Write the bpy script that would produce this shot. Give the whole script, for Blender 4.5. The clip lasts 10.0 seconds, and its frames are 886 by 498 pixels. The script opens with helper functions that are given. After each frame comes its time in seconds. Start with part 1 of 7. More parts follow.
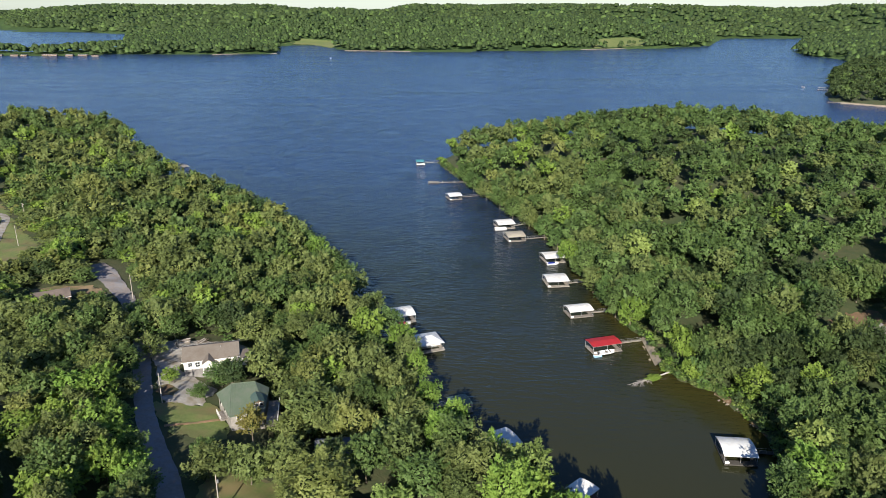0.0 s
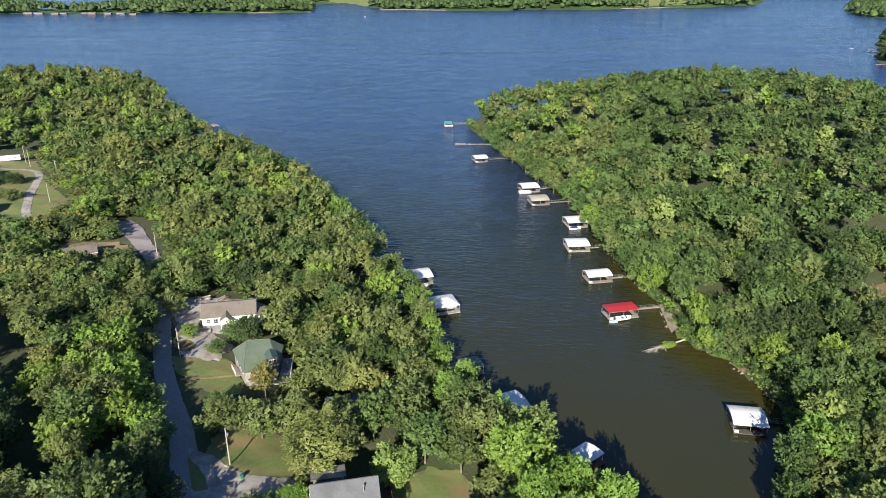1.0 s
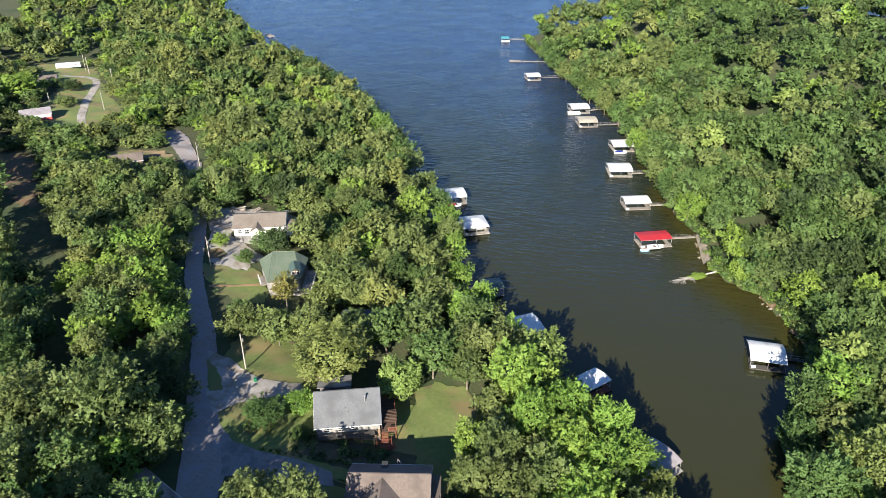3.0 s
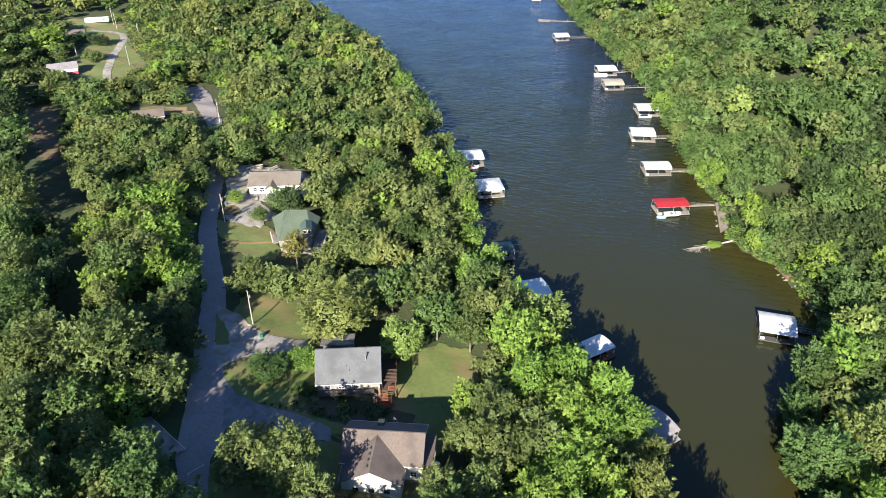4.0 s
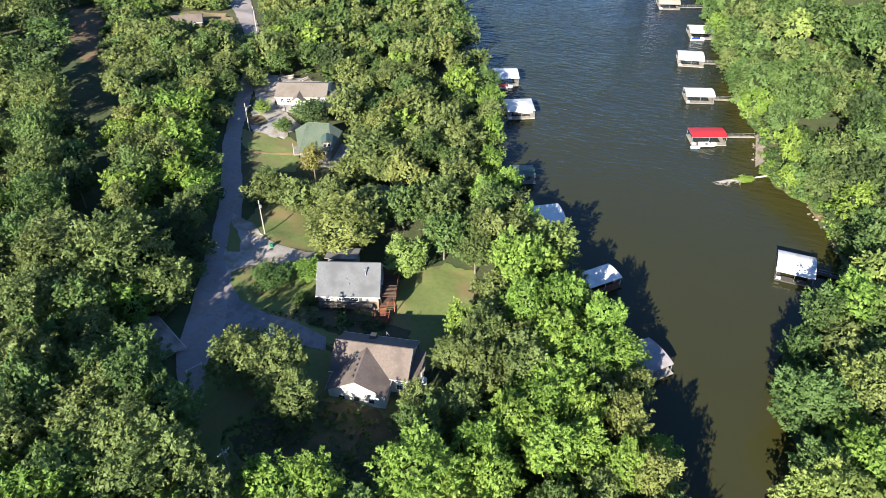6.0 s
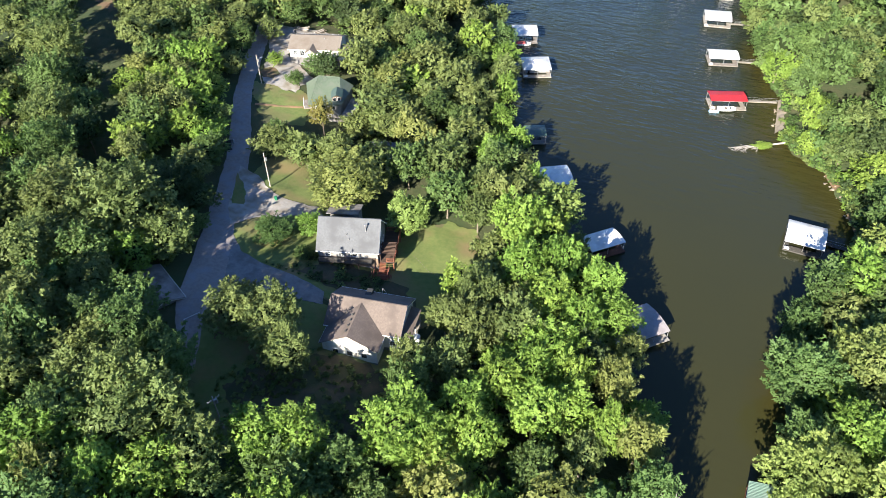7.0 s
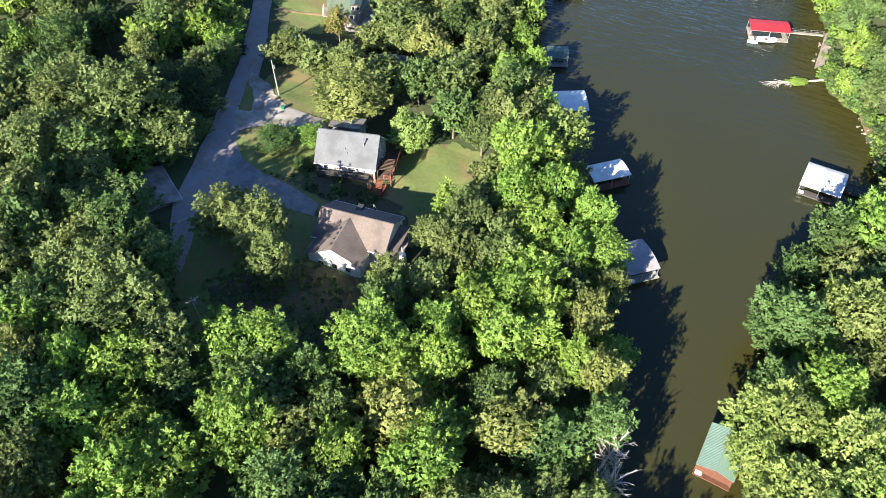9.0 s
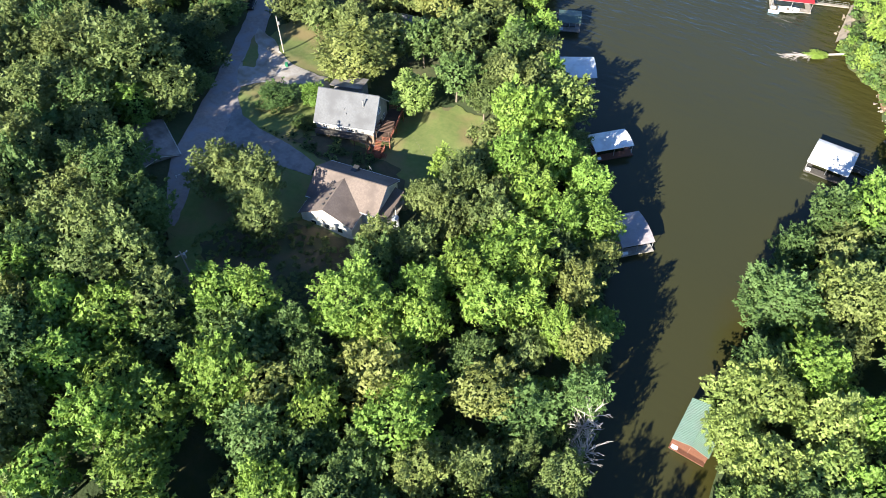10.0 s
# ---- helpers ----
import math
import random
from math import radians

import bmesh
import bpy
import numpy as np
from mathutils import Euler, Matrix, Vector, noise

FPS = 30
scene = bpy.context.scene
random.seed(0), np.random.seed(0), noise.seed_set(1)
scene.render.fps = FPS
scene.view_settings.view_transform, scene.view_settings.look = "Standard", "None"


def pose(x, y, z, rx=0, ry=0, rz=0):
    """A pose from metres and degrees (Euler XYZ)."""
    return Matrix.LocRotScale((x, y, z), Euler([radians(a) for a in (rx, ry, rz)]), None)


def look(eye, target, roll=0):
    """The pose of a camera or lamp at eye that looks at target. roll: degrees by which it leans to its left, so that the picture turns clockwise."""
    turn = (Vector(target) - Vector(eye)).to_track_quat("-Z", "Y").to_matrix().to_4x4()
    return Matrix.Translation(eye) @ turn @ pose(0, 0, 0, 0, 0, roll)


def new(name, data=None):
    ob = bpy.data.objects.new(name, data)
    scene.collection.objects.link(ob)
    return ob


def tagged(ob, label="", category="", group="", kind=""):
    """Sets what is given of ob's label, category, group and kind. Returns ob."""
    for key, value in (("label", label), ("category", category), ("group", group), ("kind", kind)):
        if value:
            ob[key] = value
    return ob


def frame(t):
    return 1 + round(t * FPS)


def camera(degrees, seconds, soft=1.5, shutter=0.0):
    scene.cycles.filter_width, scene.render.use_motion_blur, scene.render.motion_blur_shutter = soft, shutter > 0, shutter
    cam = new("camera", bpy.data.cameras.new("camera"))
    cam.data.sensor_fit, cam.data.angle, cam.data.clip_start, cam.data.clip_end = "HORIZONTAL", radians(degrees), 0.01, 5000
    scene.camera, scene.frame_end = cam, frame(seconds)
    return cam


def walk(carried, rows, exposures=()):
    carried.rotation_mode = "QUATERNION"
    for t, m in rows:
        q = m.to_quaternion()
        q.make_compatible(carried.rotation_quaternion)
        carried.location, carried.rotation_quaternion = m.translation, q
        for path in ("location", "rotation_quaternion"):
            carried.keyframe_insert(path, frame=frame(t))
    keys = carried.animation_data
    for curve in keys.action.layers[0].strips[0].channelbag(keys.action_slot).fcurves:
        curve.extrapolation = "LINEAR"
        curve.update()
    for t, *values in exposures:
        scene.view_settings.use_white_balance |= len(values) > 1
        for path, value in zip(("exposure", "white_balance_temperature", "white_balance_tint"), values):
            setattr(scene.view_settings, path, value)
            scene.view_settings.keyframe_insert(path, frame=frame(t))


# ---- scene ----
cam = camera(63.7, 10.0, soft=0.5)
PATH = [
    (0, (0.971, -1.329, 115.971), (0.872, 0.559, 115.319), 0.0),
    (0.5, (4.11, -0.968, 115.981), (3.964, 0.9, 115.281), -0.1),
    (1, (7.208, -0.635, 115.977), (7.015, 1.209, 115.226), -0.1),
    (1.5, (10.308, -0.179, 115.973), (10.071, 1.637, 115.169), -0.1),
    (2, (13.432, 0.447, 115.983), (13.153, 2.234, 115.129), -0.2),
    (2.5, (16.577, 1.183, 115.99), (16.256, 2.938, 115.087), -0.2),
    (3.8, (24.743, 3.318, 116.026), (24.32, 4.978, 114.994), -0.4),
    (4, (25.988, 3.673, 116.027), (25.55, 5.319, 114.979), -0.4),
    (4.5, (29.076, 4.623, 116.038), (28.604, 6.229, 114.943), -0.5),
    (5, (32.169, 5.701, 116.041), (31.665, 7.265, 114.9), -0.5),
    (5.5, (35.214, 6.809, 116.028), (34.68, 8.328, 114.841), -0.6),
    (7, (43.928, 10.57, 115.786), (43.321, 11.943, 114.464), -0.7),
    (7.5, (46.756, 12.059, 115.72), (46.131, 13.381, 114.355), -0.7),
    (8, (49.61, 13.63, 115.706), (48.968, 14.9, 114.3), -0.8),
    (8.5, (52.588, 15.258, 115.745), (51.93, 16.475, 114.3), -0.8),
    (9, (55.558, 16.954, 115.803), (54.887, 18.117, 114.32), -1.0),
    (9.5, (58.411, 18.766, 115.825), (57.73, 19.873, 114.305), -1.1),
    (10, (61.201, 20.675, 115.819), (60.509, 21.734, 114.27), -1.1),
]
walk(cam, [(t, look(eye, target, roll)) for t, eye, target, roll in PATH],
     exposures=[(0, 0.87), (1, 1.14), (2.5, 1.38), (5.5, 1.65), (10, 2.02)])

# ---- light ----
SUN_AZ, SUN_EL = 4.5, 25.0          # shadows fall this far right of +y; the sun's height
world = bpy.data.worlds.new("sky")
scene.world = world
world.use_nodes = True
wn = world.node_tree.nodes
sky = wn.new("ShaderNodeTexSky")
sky.sky_type, sky.sun_disc = "NISHITA", False
sky.sun_elevation, sky.sun_rotation = radians(SUN_EL), radians(180 + SUN_AZ)
sky.air_density, sky.dust_density, sky.ozone_density = 1.0, 0.0, 4.0
wn["Background"].inputs[1].default_value = 0.055
cool = wn.new("ShaderNodeMixRGB")
cool.blend_type = "MULTIPLY"
cool.inputs[0].default_value, cool.inputs[2].default_value = 1.0, (0.82, 0.96, 1.20, 1)
world.node_tree.links.new(sky.outputs[0], cool.inputs[1])
world.node_tree.links.new(cool.outputs[0], wn["Background"].inputs[0])
sun = new("sun", bpy.data.lights.new("sun", "SUN"))
sun.data.energy, sun.data.angle, sun.data.color = 5.0, radians(0.55), (1.0, 0.935, 0.81)
_a, _e = radians(SUN_AZ), radians(SUN_EL)
sun.matrix_world = look((-400 * math.sin(_a) * math.cos(_e), -400 * math.cos(_a) * math.cos(_e), 400 * math.sin(_e)), (0, 0, 0))


# ---- materials ----
def material(name, base, other=None, scale=1.0, rough=0.8, metal=0.0, bump=0.0, bump_scale=None, jitter=0.0, island=0.0, stain=None, stain_scale=0.1, translucent=0.0, spec=0.5):
    """Two colours mixed by noise at a real size, a second coarser stain, bump, and variation from piece to piece."""
    m = bpy.data.materials.new(name)
    m.use_nodes = True
    n, l = m.node_tree.nodes, m.node_tree.links
    bsdf = n["Principled BSDF"]
    bsdf.inputs["Roughness"].default_value = rough
    bsdf.inputs["Metallic"].default_value = metal
    bsdf.inputs["Specular IOR Level"].default_value = spec
    geo = n.new("ShaderNodeNewGeometry")
    noise1 = n.new("ShaderNodeTexNoise")
    noise1.inputs["Scale"].default_value = scale
    noise1.inputs["Detail"].default_value = 5.0
    noise1.inputs["Roughness"].default_value = 0.6
    l.new(geo.outputs["Position"], noise1.inputs["Vector"])
    ramp = n.new("ShaderNodeMapRange")
    ramp.inputs[1].default_value, ramp.inputs[2].default_value = 0.33, 0.67
    l.new(noise1.outputs["Fac"], ramp.inputs[0])
    mix = n.new("ShaderNodeMixRGB")
    mix.inputs[1].default_value = (*base, 1)
    mix.inputs[2].default_value = (*(other or base), 1)
    l.new(ramp.outputs[0], mix.inputs[0])
    out = mix.outputs[0]
    if stain:
        noise2 = n.new("ShaderNodeTexNoise")
        noise2.inputs["Scale"].default_value = stain_scale
        noise2.inputs["Detail"].default_value = 4.0
        l.new(geo.outputs["Position"], noise2.inputs["Vector"])
        ramp2 = n.new("ShaderNodeMapRange")
        ramp2.inputs[1].default_value, ramp2.inputs[2].default_value = 0.45, 0.66
        l.new(noise2.outputs["Fac"], ramp2.inputs[0])
        mix2 = n.new("ShaderNodeMixRGB")
        mix2.inputs[2].default_value = (*stain, 1)
        l.new(ramp2.outputs[0], mix2.inputs[0])
        l.new(out, mix2.inputs[1])
        out = mix2.outputs[0]
    if jitter or island:
        hsv = n.new("ShaderNodeHueSaturation")
        l.new(out, hsv.inputs["Color"])
        add = None
        if jitter:
            info = n.new("ShaderNodeObjectInfo")
            hue = n.new("ShaderNodeMapRange")
            hue.inputs[3].default_value, hue.inputs[4].default_value = 0.5 - 0.06 * jitter, 0.5 + 0.05 * jitter
            l.new(info.outputs["Random"], hue.inputs[0])
            l.new(hue.outputs[0], hsv.inputs["Hue"])
        val = n.new("ShaderNodeMapRange")
        val.inputs[3].default_value, val.inputs[4].default_value = 1 - (island or jitter), 1 + (island or jitter)
        if island:
            l.new(geo.outputs["Random Per Island"], val.inputs[0])
        else:
            l.new(n["Object Info"].outputs["Random"], val.inputs[0])
        l.new(val.outputs[0], hsv.inputs["Value"])
        out = hsv.outputs[0]
    l.new(out, bsdf.inputs["Base Color"])
    if bump:
        noise3 = n.new("ShaderNodeTexNoise")
        noise3.inputs["Scale"].default_value = bump_scale or scale * 4
        noise3.inputs["Detail"].default_value = 4.0
        l.new(geo.outputs["Position"], noise3.inputs["Vector"])
        b = n.new("ShaderNodeBump")
        b.inputs["Strength"].default_value, b.inputs["Distance"].default_value = 0.7, bump
        l.new(noise3.outputs["Fac"], b.inputs["Height"])
        l.new(b.outputs[0], bsdf.inputs["Normal"])
    if translucent:
        tr = n.new("ShaderNodeBsdfTranslucent")
        l.new(out, tr.inputs["Color"])
        ms = n.new("ShaderNodeMixShader")
        ms.inputs[0].default_value = translucent
        l.new(bsdf.outputs[0], ms.inputs[1])
        l.new(tr.outputs[0], ms.inputs[2])
        l.new(ms.outputs[0], n["Material Output"].inputs["Surface"])
    return m


def leaf(name, base, other):
    return material("leaves_" + name, base, other, scale=0.22, rough=0.6, jitter=0.2, island=0.18, translucent=0.40, spec=0.25, stain=tuple(0.72 * c for c in base), stain_scale=0.085)


LEAF = {
    "olive": leaf("olive", (0.146, 0.197, 0.062), (0.212, 0.262, 0.086)),
    "green": leaf("green", (0.100, 0.170, 0.050), (0.152, 0.233, 0.071)),
    "lime": leaf("lime", (0.186, 0.302, 0.055), (0.268, 0.384, 0.079)),
    "yellow": leaf("yellow", (0.200, 0.245, 0.070), (0.270, 0.304, 0.096)),
    "dark": leaf("dark", (0.056, 0.096, 0.034), (0.092, 0.134, 0.046)),
    "pale": leaf("pale", (0.226, 0.312, 0.082), (0.308, 0.388, 0.114)),
    "rust": leaf("rust", (0.230, 0.208, 0.052), (0.186, 0.204, 0.060)),
}
# dark green that paints in the shade deep inside the crowns
SHADE_CORE = material("inner_shade", (0.022, 0.034, 0.013), (0.034, 0.048, 0.018), scale=2.5, rough=1.0, bump=0.2, spec=0.1)
BARK = material("bark", (0.13, 0.10, 0.075), (0.22, 0.19, 0.15), scale=3.0, rough=0.95, bump=0.05)
DEADWOOD = material("bleached_wood", (0.46, 0.42, 0.39), (0.33, 0.29, 0.26), scale=2.0, rough=0.9, bump=0.03)
FLOOR = material("forest_floor", (0.045, 0.062, 0.020), (0.078, 0.078, 0.034), scale=0.35, rough=1.0, bump=0.25, stain=(0.036, 0.060, 0.018), stain_scale=0.05)
GRASS = material("lawn_grass", (0.118, 0.160, 0.042), (0.160, 0.190, 0.056), scale=0.9, rough=1.0, bump=0.10, bump_scale=9, stain=(0.200, 0.160, 0.070), stain_scale=0.12)
MEADOW = material("meadow_grass", (0.12, 0.16, 0.042), (0.18, 0.19, 0.06), scale=0.02, rough=1.0)
SOIL = material("bare_soil", (0.19, 0.115, 0.065), (0.13, 0.085, 0.05), scale=0.8, rough=1.0, bump=0.10, stain=(0.10, 0.10, 0.04), stain_scale=0.3)
CLAY = material("red_clay", (0.34, 0.20, 0.115), (0.27, 0.165, 0.09), scale=1.2, rough=1.0, bump=0.05, stain=(0.22, 0.17, 0.08), stain_scale=0.5)
WOODLAND = material("distant_woodland", (0.046, 0.080, 0.028), (0.094, 0.150, 0.048), scale=0.075, rough=1.0, bump=6.0, bump_scale=0.085, stain=(0.050, 0.084, 0.030), stain_scale=0.004, spec=0.1)
LITTER = material("leaf_litter", (0.066, 0.060, 0.032), (0.100, 0.084, 0.048), scale=0.9, rough=1.0, bump=0.10, stain=(0.050, 0.066, 0.024), stain_scale=0.22)
SANDY = material("sandy_soil", (0.27, 0.185, 0.105), (0.20, 0.145, 0.080), scale=0.6, rough=1.0, bump=0.08, stain=(0.13, 0.13, 0.05), stain_scale=0.25)
VERGE = material("dry_verge", (0.16, 0.125, 0.075), (0.125, 0.125, 0.050), scale=0.7, rough=1.0, bump=0.08, stain=(0.10, 0.125, 0.038), stain_scale=0.3)
SAND = material("pale_bank", (0.30, 0.25, 0.19), (0.21, 0.17, 0.125), scale=0.5, rough=1.0, bump=0.15)
ASPHALT = material("worn_asphalt", (0.226, 0.192, 0.178), (0.292, 0.252, 0.234), scale=1.2, rough=0.95, bump=0.02, bump_scale=18, stain=(0.25, 0.24, 0.25), stain_scale=0.35)
GRAVEL = material("pale_gravel", (0.31, 0.285, 0.26), (0.39, 0.36, 0.325), scale=1.6, rough=1.0, bump=0.05, bump_scale=20, stain=(0.24, 0.20, 0.15), stain_scale=0.4)
CONCRETE = material("concrete", (0.19, 0.18, 0.175), (0.235, 0.225, 0.215), scale=1.5, rough=0.9, bump=0.01, stain=(0.15, 0.14, 0.135), stain_scale=0.5)
SHINGLE = {
    "gray": material("gray_shingles", (0.100, 0.104, 0.112), (0.128, 0.132, 0.140), scale=2.5, rough=0.9, bump=0.02, bump_scale=12, stain=(0.088, 0.090, 0.096), stain_scale=0.3),
    "brown": material("brown_shingles", (0.128, 0.100, 0.086), (0.165, 0.131, 0.112), scale=2.5, rough=0.9, bump=0.02, bump_scale=12, stain=(0.108, 0.085, 0.074), stain_scale=0.3),
    "tan": material("tan_shingles", (0.160, 0.134, 0.110), (0.195, 0.166, 0.138), scale=2.0, rough=0.9, bump=0.02, bump_scale=12, stain=(0.15, 0.12, 0.095), stain_scale=0.3),
    "dull": material("weathered_roof", (0.21, 0.19, 0.185), (0.28, 0.26, 0.25), scale=1.0, rough=0.85, bump=0.02, stain=(0.14, 0.12, 0.11), stain_scale=0.35),
}


def sheet_metal(name, base, other, stain, rough=0.45, metal=0.0):
    return material(name, base, other, scale=0.6, rough=rough, metal=metal, bump=0.0, stain=stain, stain_scale=0.45)


METAL = {
    "white": sheet_metal("white_sheet_metal", (0.80, 0.79, 0.76), (0.72, 0.71, 0.69), (0.62, 0.60, 0.57)),
    "dusty": sheet_metal("dusty_sheet_metal", (0.32, 0.295, 0.305), (0.28, 0.255, 0.265), (0.24, 0.215, 0.22)),
    "tan": sheet_metal("tan_sheet_metal", (0.46, 0.42, 0.33), (0.40, 0.36, 0.28), (0.33, 0.29, 0.23)),
    "red": sheet_metal("red_sheet_metal", (0.43, 0.028, 0.034), (0.36, 0.024, 0.030), (0.36, 0.03, 0.03)),
    "green": sheet_metal("green_sheet_metal", (0.165, 0.255, 0.205), (0.195, 0.285, 0.235), (0.19, 0.25, 0.21)),
    "dark_green": sheet_metal("dark_green_sheet_metal", (0.055, 0.095, 0.075), (0.075, 0.12, 0.095), (0.09, 0.12, 0.10)),
    "roof_green": sheet_metal("roof_green_metal", (0.098, 0.128, 0.085), (0.118, 0.150, 0.102), (0.13, 0.15, 0.11)),
    "teal": sheet_metal("teal_sheet_metal", (0.04, 0.26, 0.30), (0.05, 0.22, 0.26), (0.08, 0.22, 0.24)),
}
STEEL = material("galvanised_steel", (0.45, 0.45, 0.45), (0.36, 0.35, 0.34), scale=3, rough=0.45, metal=0.6)
DECKWOOD = material("weathered_decking", (0.25, 0.22, 0.185), (0.18, 0.155, 0.13), scale=2.0, rough=0.9, bump=0.01, jitter=0.2, stain=(0.31, 0.28, 0.25), stain_scale=0.8)
DARKWOOD = material("dark_decking", (0.055, 0.050, 0.044), (0.085, 0.076, 0.066), scale=2.0, rough=0.9, bump=0.01)
SHADED_DECK = material("shaded_deck", (0.085, 0.050, 0.034), (0.062, 0.038, 0.027), scale=2.0, rough=0.85, bump=0.01, jitter=0.15)
REDWOOD = material("red_stained_wood", (0.235, 0.085, 0.048), (0.175, 0.062, 0.036), scale=2.0, rough=0.8, bump=0.01, jitter=0.2)
BROWNWOOD = material("brown_stained_wood", (0.13, 0.048, 0.026), (0.09, 0.036, 0.020), scale=2.0, rough=0.8, bump=0.01)
POLEWOOD = material("pole_wood", (0.42, 0.38, 0.33), (0.32, 0.28, 0.24), scale=3.0, rough=0.9, bump=0.01)
WHITE = material("white_siding", (0.76, 0.73, 0.66), (0.70, 0.67, 0.60), scale=1.0, rough=0.7, bump=0.0, stain=(0.62, 0.58, 0.50), stain_scale=0.5)
BEIGE = material("beige_siding", (0.31, 0.29, 0.265), (0.27, 0.25, 0.23), scale=1.0, rough=0.75, stain=(0.22, 0.20, 0.18), stain_scale=0.5)
BROWNSIDE = material("brown_siding", (0.22, 0.15, 0.10), (0.17, 0.12, 0.08), scale=1.0, rough=0.8, stain=(0.13, 0.09, 0.07), stain_scale=0.5)
TRIM = material("white_trim", (0.80, 0.79, 0.76), (0.74, 0.73, 0.70), scale=3, rough=0.6)
GLASS = material("window_glass", (0.02, 0.025, 0.03), (0.03, 0.035, 0.04), scale=1, rough=0.06)
DARK = material("dark_rubber", (0.03, 0.03, 0.03), (0.05, 0.05, 0.05), scale=3, rough=0.7)
GELCOAT = material("white_gelcoat", (0.80, 0.80, 0.79), (0.74, 0.74, 0.74), scale=2, rough=0.25)
BLUE = material("blue_gelcoat", (0.03, 0.06, 0.35), (0.025, 0.05, 0.28), scale=2, rough=0.25)
SKYBLUE = material("light_blue_plastic", (0.35, 0.55, 0.75), (0.30, 0.50, 0.70), scale=2, rough=0.3)
BINGREEN = material("green_plastic", (0.015, 0.16, 0.07), (0.012, 0.13, 0.06), scale=3, rough=0.5)
CARPAINT = material("black_car_paint", (0.012, 0.012, 0.015), (0.018, 0.018, 0.020), scale=3, rough=0.2)
REDPAINT = material("faded_red_paint", (0.42, 0.075, 0.075), (0.34, 0.06, 0.06), scale=1.5, rough=0.7)
STONE = material("bank_stone", (0.27, 0.225, 0.175), (0.17, 0.14, 0.11), scale=1.2, rough=0.95, bump=0.06, jitter=0.25)


def water_material():
    m = bpy.data.materials.new("lake_water")
    m.use_nodes = True
    n, l = m.node_tree.nodes, m.node_tree.links
    bsdf = n["Principled BSDF"]
    bsdf.inputs["Roughness"].default_value = 0.22
    bsdf.inputs["IOR"].default_value = 1.33
    geo = n.new("ShaderNodeNewGeometry")
    sep = n.new("ShaderNodeSeparateXYZ")
    l.new(geo.outputs["Position"], sep.inputs[0])
    # silt browns the shallow cove head; the open lake's blue paints in sky reflection
    silt_to_sky = n.new("ShaderNodeMapRange")
    silt_to_sky.interpolation_type = "SMOOTHSTEP"
    silt_to_sky.inputs[1].default_value, silt_to_sky.inputs[2].default_value = 60.0, 640.0
    l.new(sep.outputs["Y"], silt_to_sky.inputs[0])
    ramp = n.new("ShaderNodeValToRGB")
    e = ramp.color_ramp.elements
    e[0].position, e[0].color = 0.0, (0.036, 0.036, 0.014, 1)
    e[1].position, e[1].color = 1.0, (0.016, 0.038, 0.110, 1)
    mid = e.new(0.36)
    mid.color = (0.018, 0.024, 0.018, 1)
    drift = n.new("ShaderNodeTexNoise")
    drift.inputs["Scale"].default_value = 0.025
    drift.inputs["Detail"].default_value = 4.0
    l.new(geo.outputs["Position"], drift.inputs["Vector"])
    shift = n.new("ShaderNodeMath")
    shift.operation = "MULTIPLY_ADD"
    shift.inputs[1].default_value, shift.inputs[2].default_value = 0.16, -0.08
    l.new(drift.outputs["Fac"], shift.inputs[0])
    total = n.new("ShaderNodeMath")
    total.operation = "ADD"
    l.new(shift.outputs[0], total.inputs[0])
    l.new(silt_to_sky.outputs[0], total.inputs[1])
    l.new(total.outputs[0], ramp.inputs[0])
    shelf = n.new("ShaderNodeAttribute")
    shelf.attribute_name = "shallow"
    bed = n.new("ShaderNodeMixRGB")
    bed.inputs[2].default_value = (0.037, 0.034, 0.010, 1)
    l.new(shelf.outputs["Fac"], bed.inputs[0])
    l.new(ramp.outputs[0], bed.inputs[1])
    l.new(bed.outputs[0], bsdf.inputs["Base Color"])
    # wavelets: small ripples across a long chop
    mp = n.new("ShaderNodeMapping")
    mp.inputs["Rotation"].default_value = (0, 0, radians(24))
    mp.inputs["Scale"].default_value = (0.35, 1.0, 1.0)
    l.new(geo.outputs["Position"], mp.inputs[0])
    w1 = n.new("ShaderNodeTexNoise")
    w1.inputs["Scale"].default_value, w1.inputs["Detail"].default_value = 0.55, 3.5
    l.new(mp.outputs[0], w1.inputs["Vector"])
    w2 = n.new("ShaderNodeTexNoise")
    w2.inputs["Scale"].default_value, w2.inputs["Detail"].default_value = 0.05, 3.0
    l.new(geo.outputs["Position"], w2.inputs["Vector"])
    gust = n.new("ShaderNodeMapRange")
    gust.inputs[1].default_value, gust.inputs[2].default_value, gust.inputs[3].default_value, gust.inputs[4].default_value = 0.35, 0.65, 0.35, 1.0
    l.new(w2.outputs["Fac"], gust.inputs[0])
    calm = n.new("ShaderNodeMapRange")
    calm.inputs[1].default_value, calm.inputs[2].default_value, calm.inputs[3].default_value, calm.inputs[4].default_value = 160.0, 300.0, 0.03, 1.0
    l.new(sep.outputs["Y"], calm.inputs[0])
    sheltered = n.new("ShaderNodeMath")
    sheltered.operation = "MULTIPLY"
    l.new(gust.outputs[0], sheltered.inputs[0])
    l.new(calm.outputs[0], sheltered.inputs[1])
    hgt = n.new("ShaderNodeMath")
    hgt.operation = "MULTIPLY"
    l.new(w1.outputs["Fac"], hgt.inputs[0])
    l.new(sheltered.outputs[0], hgt.inputs[1])
    b = n.new("ShaderNodeBump")
    b.inputs["Strength"].default_value, b.inputs["Distance"].default_value = 1.0, 1.3
    l.new(hgt.outputs[0], b.inputs["Height"])
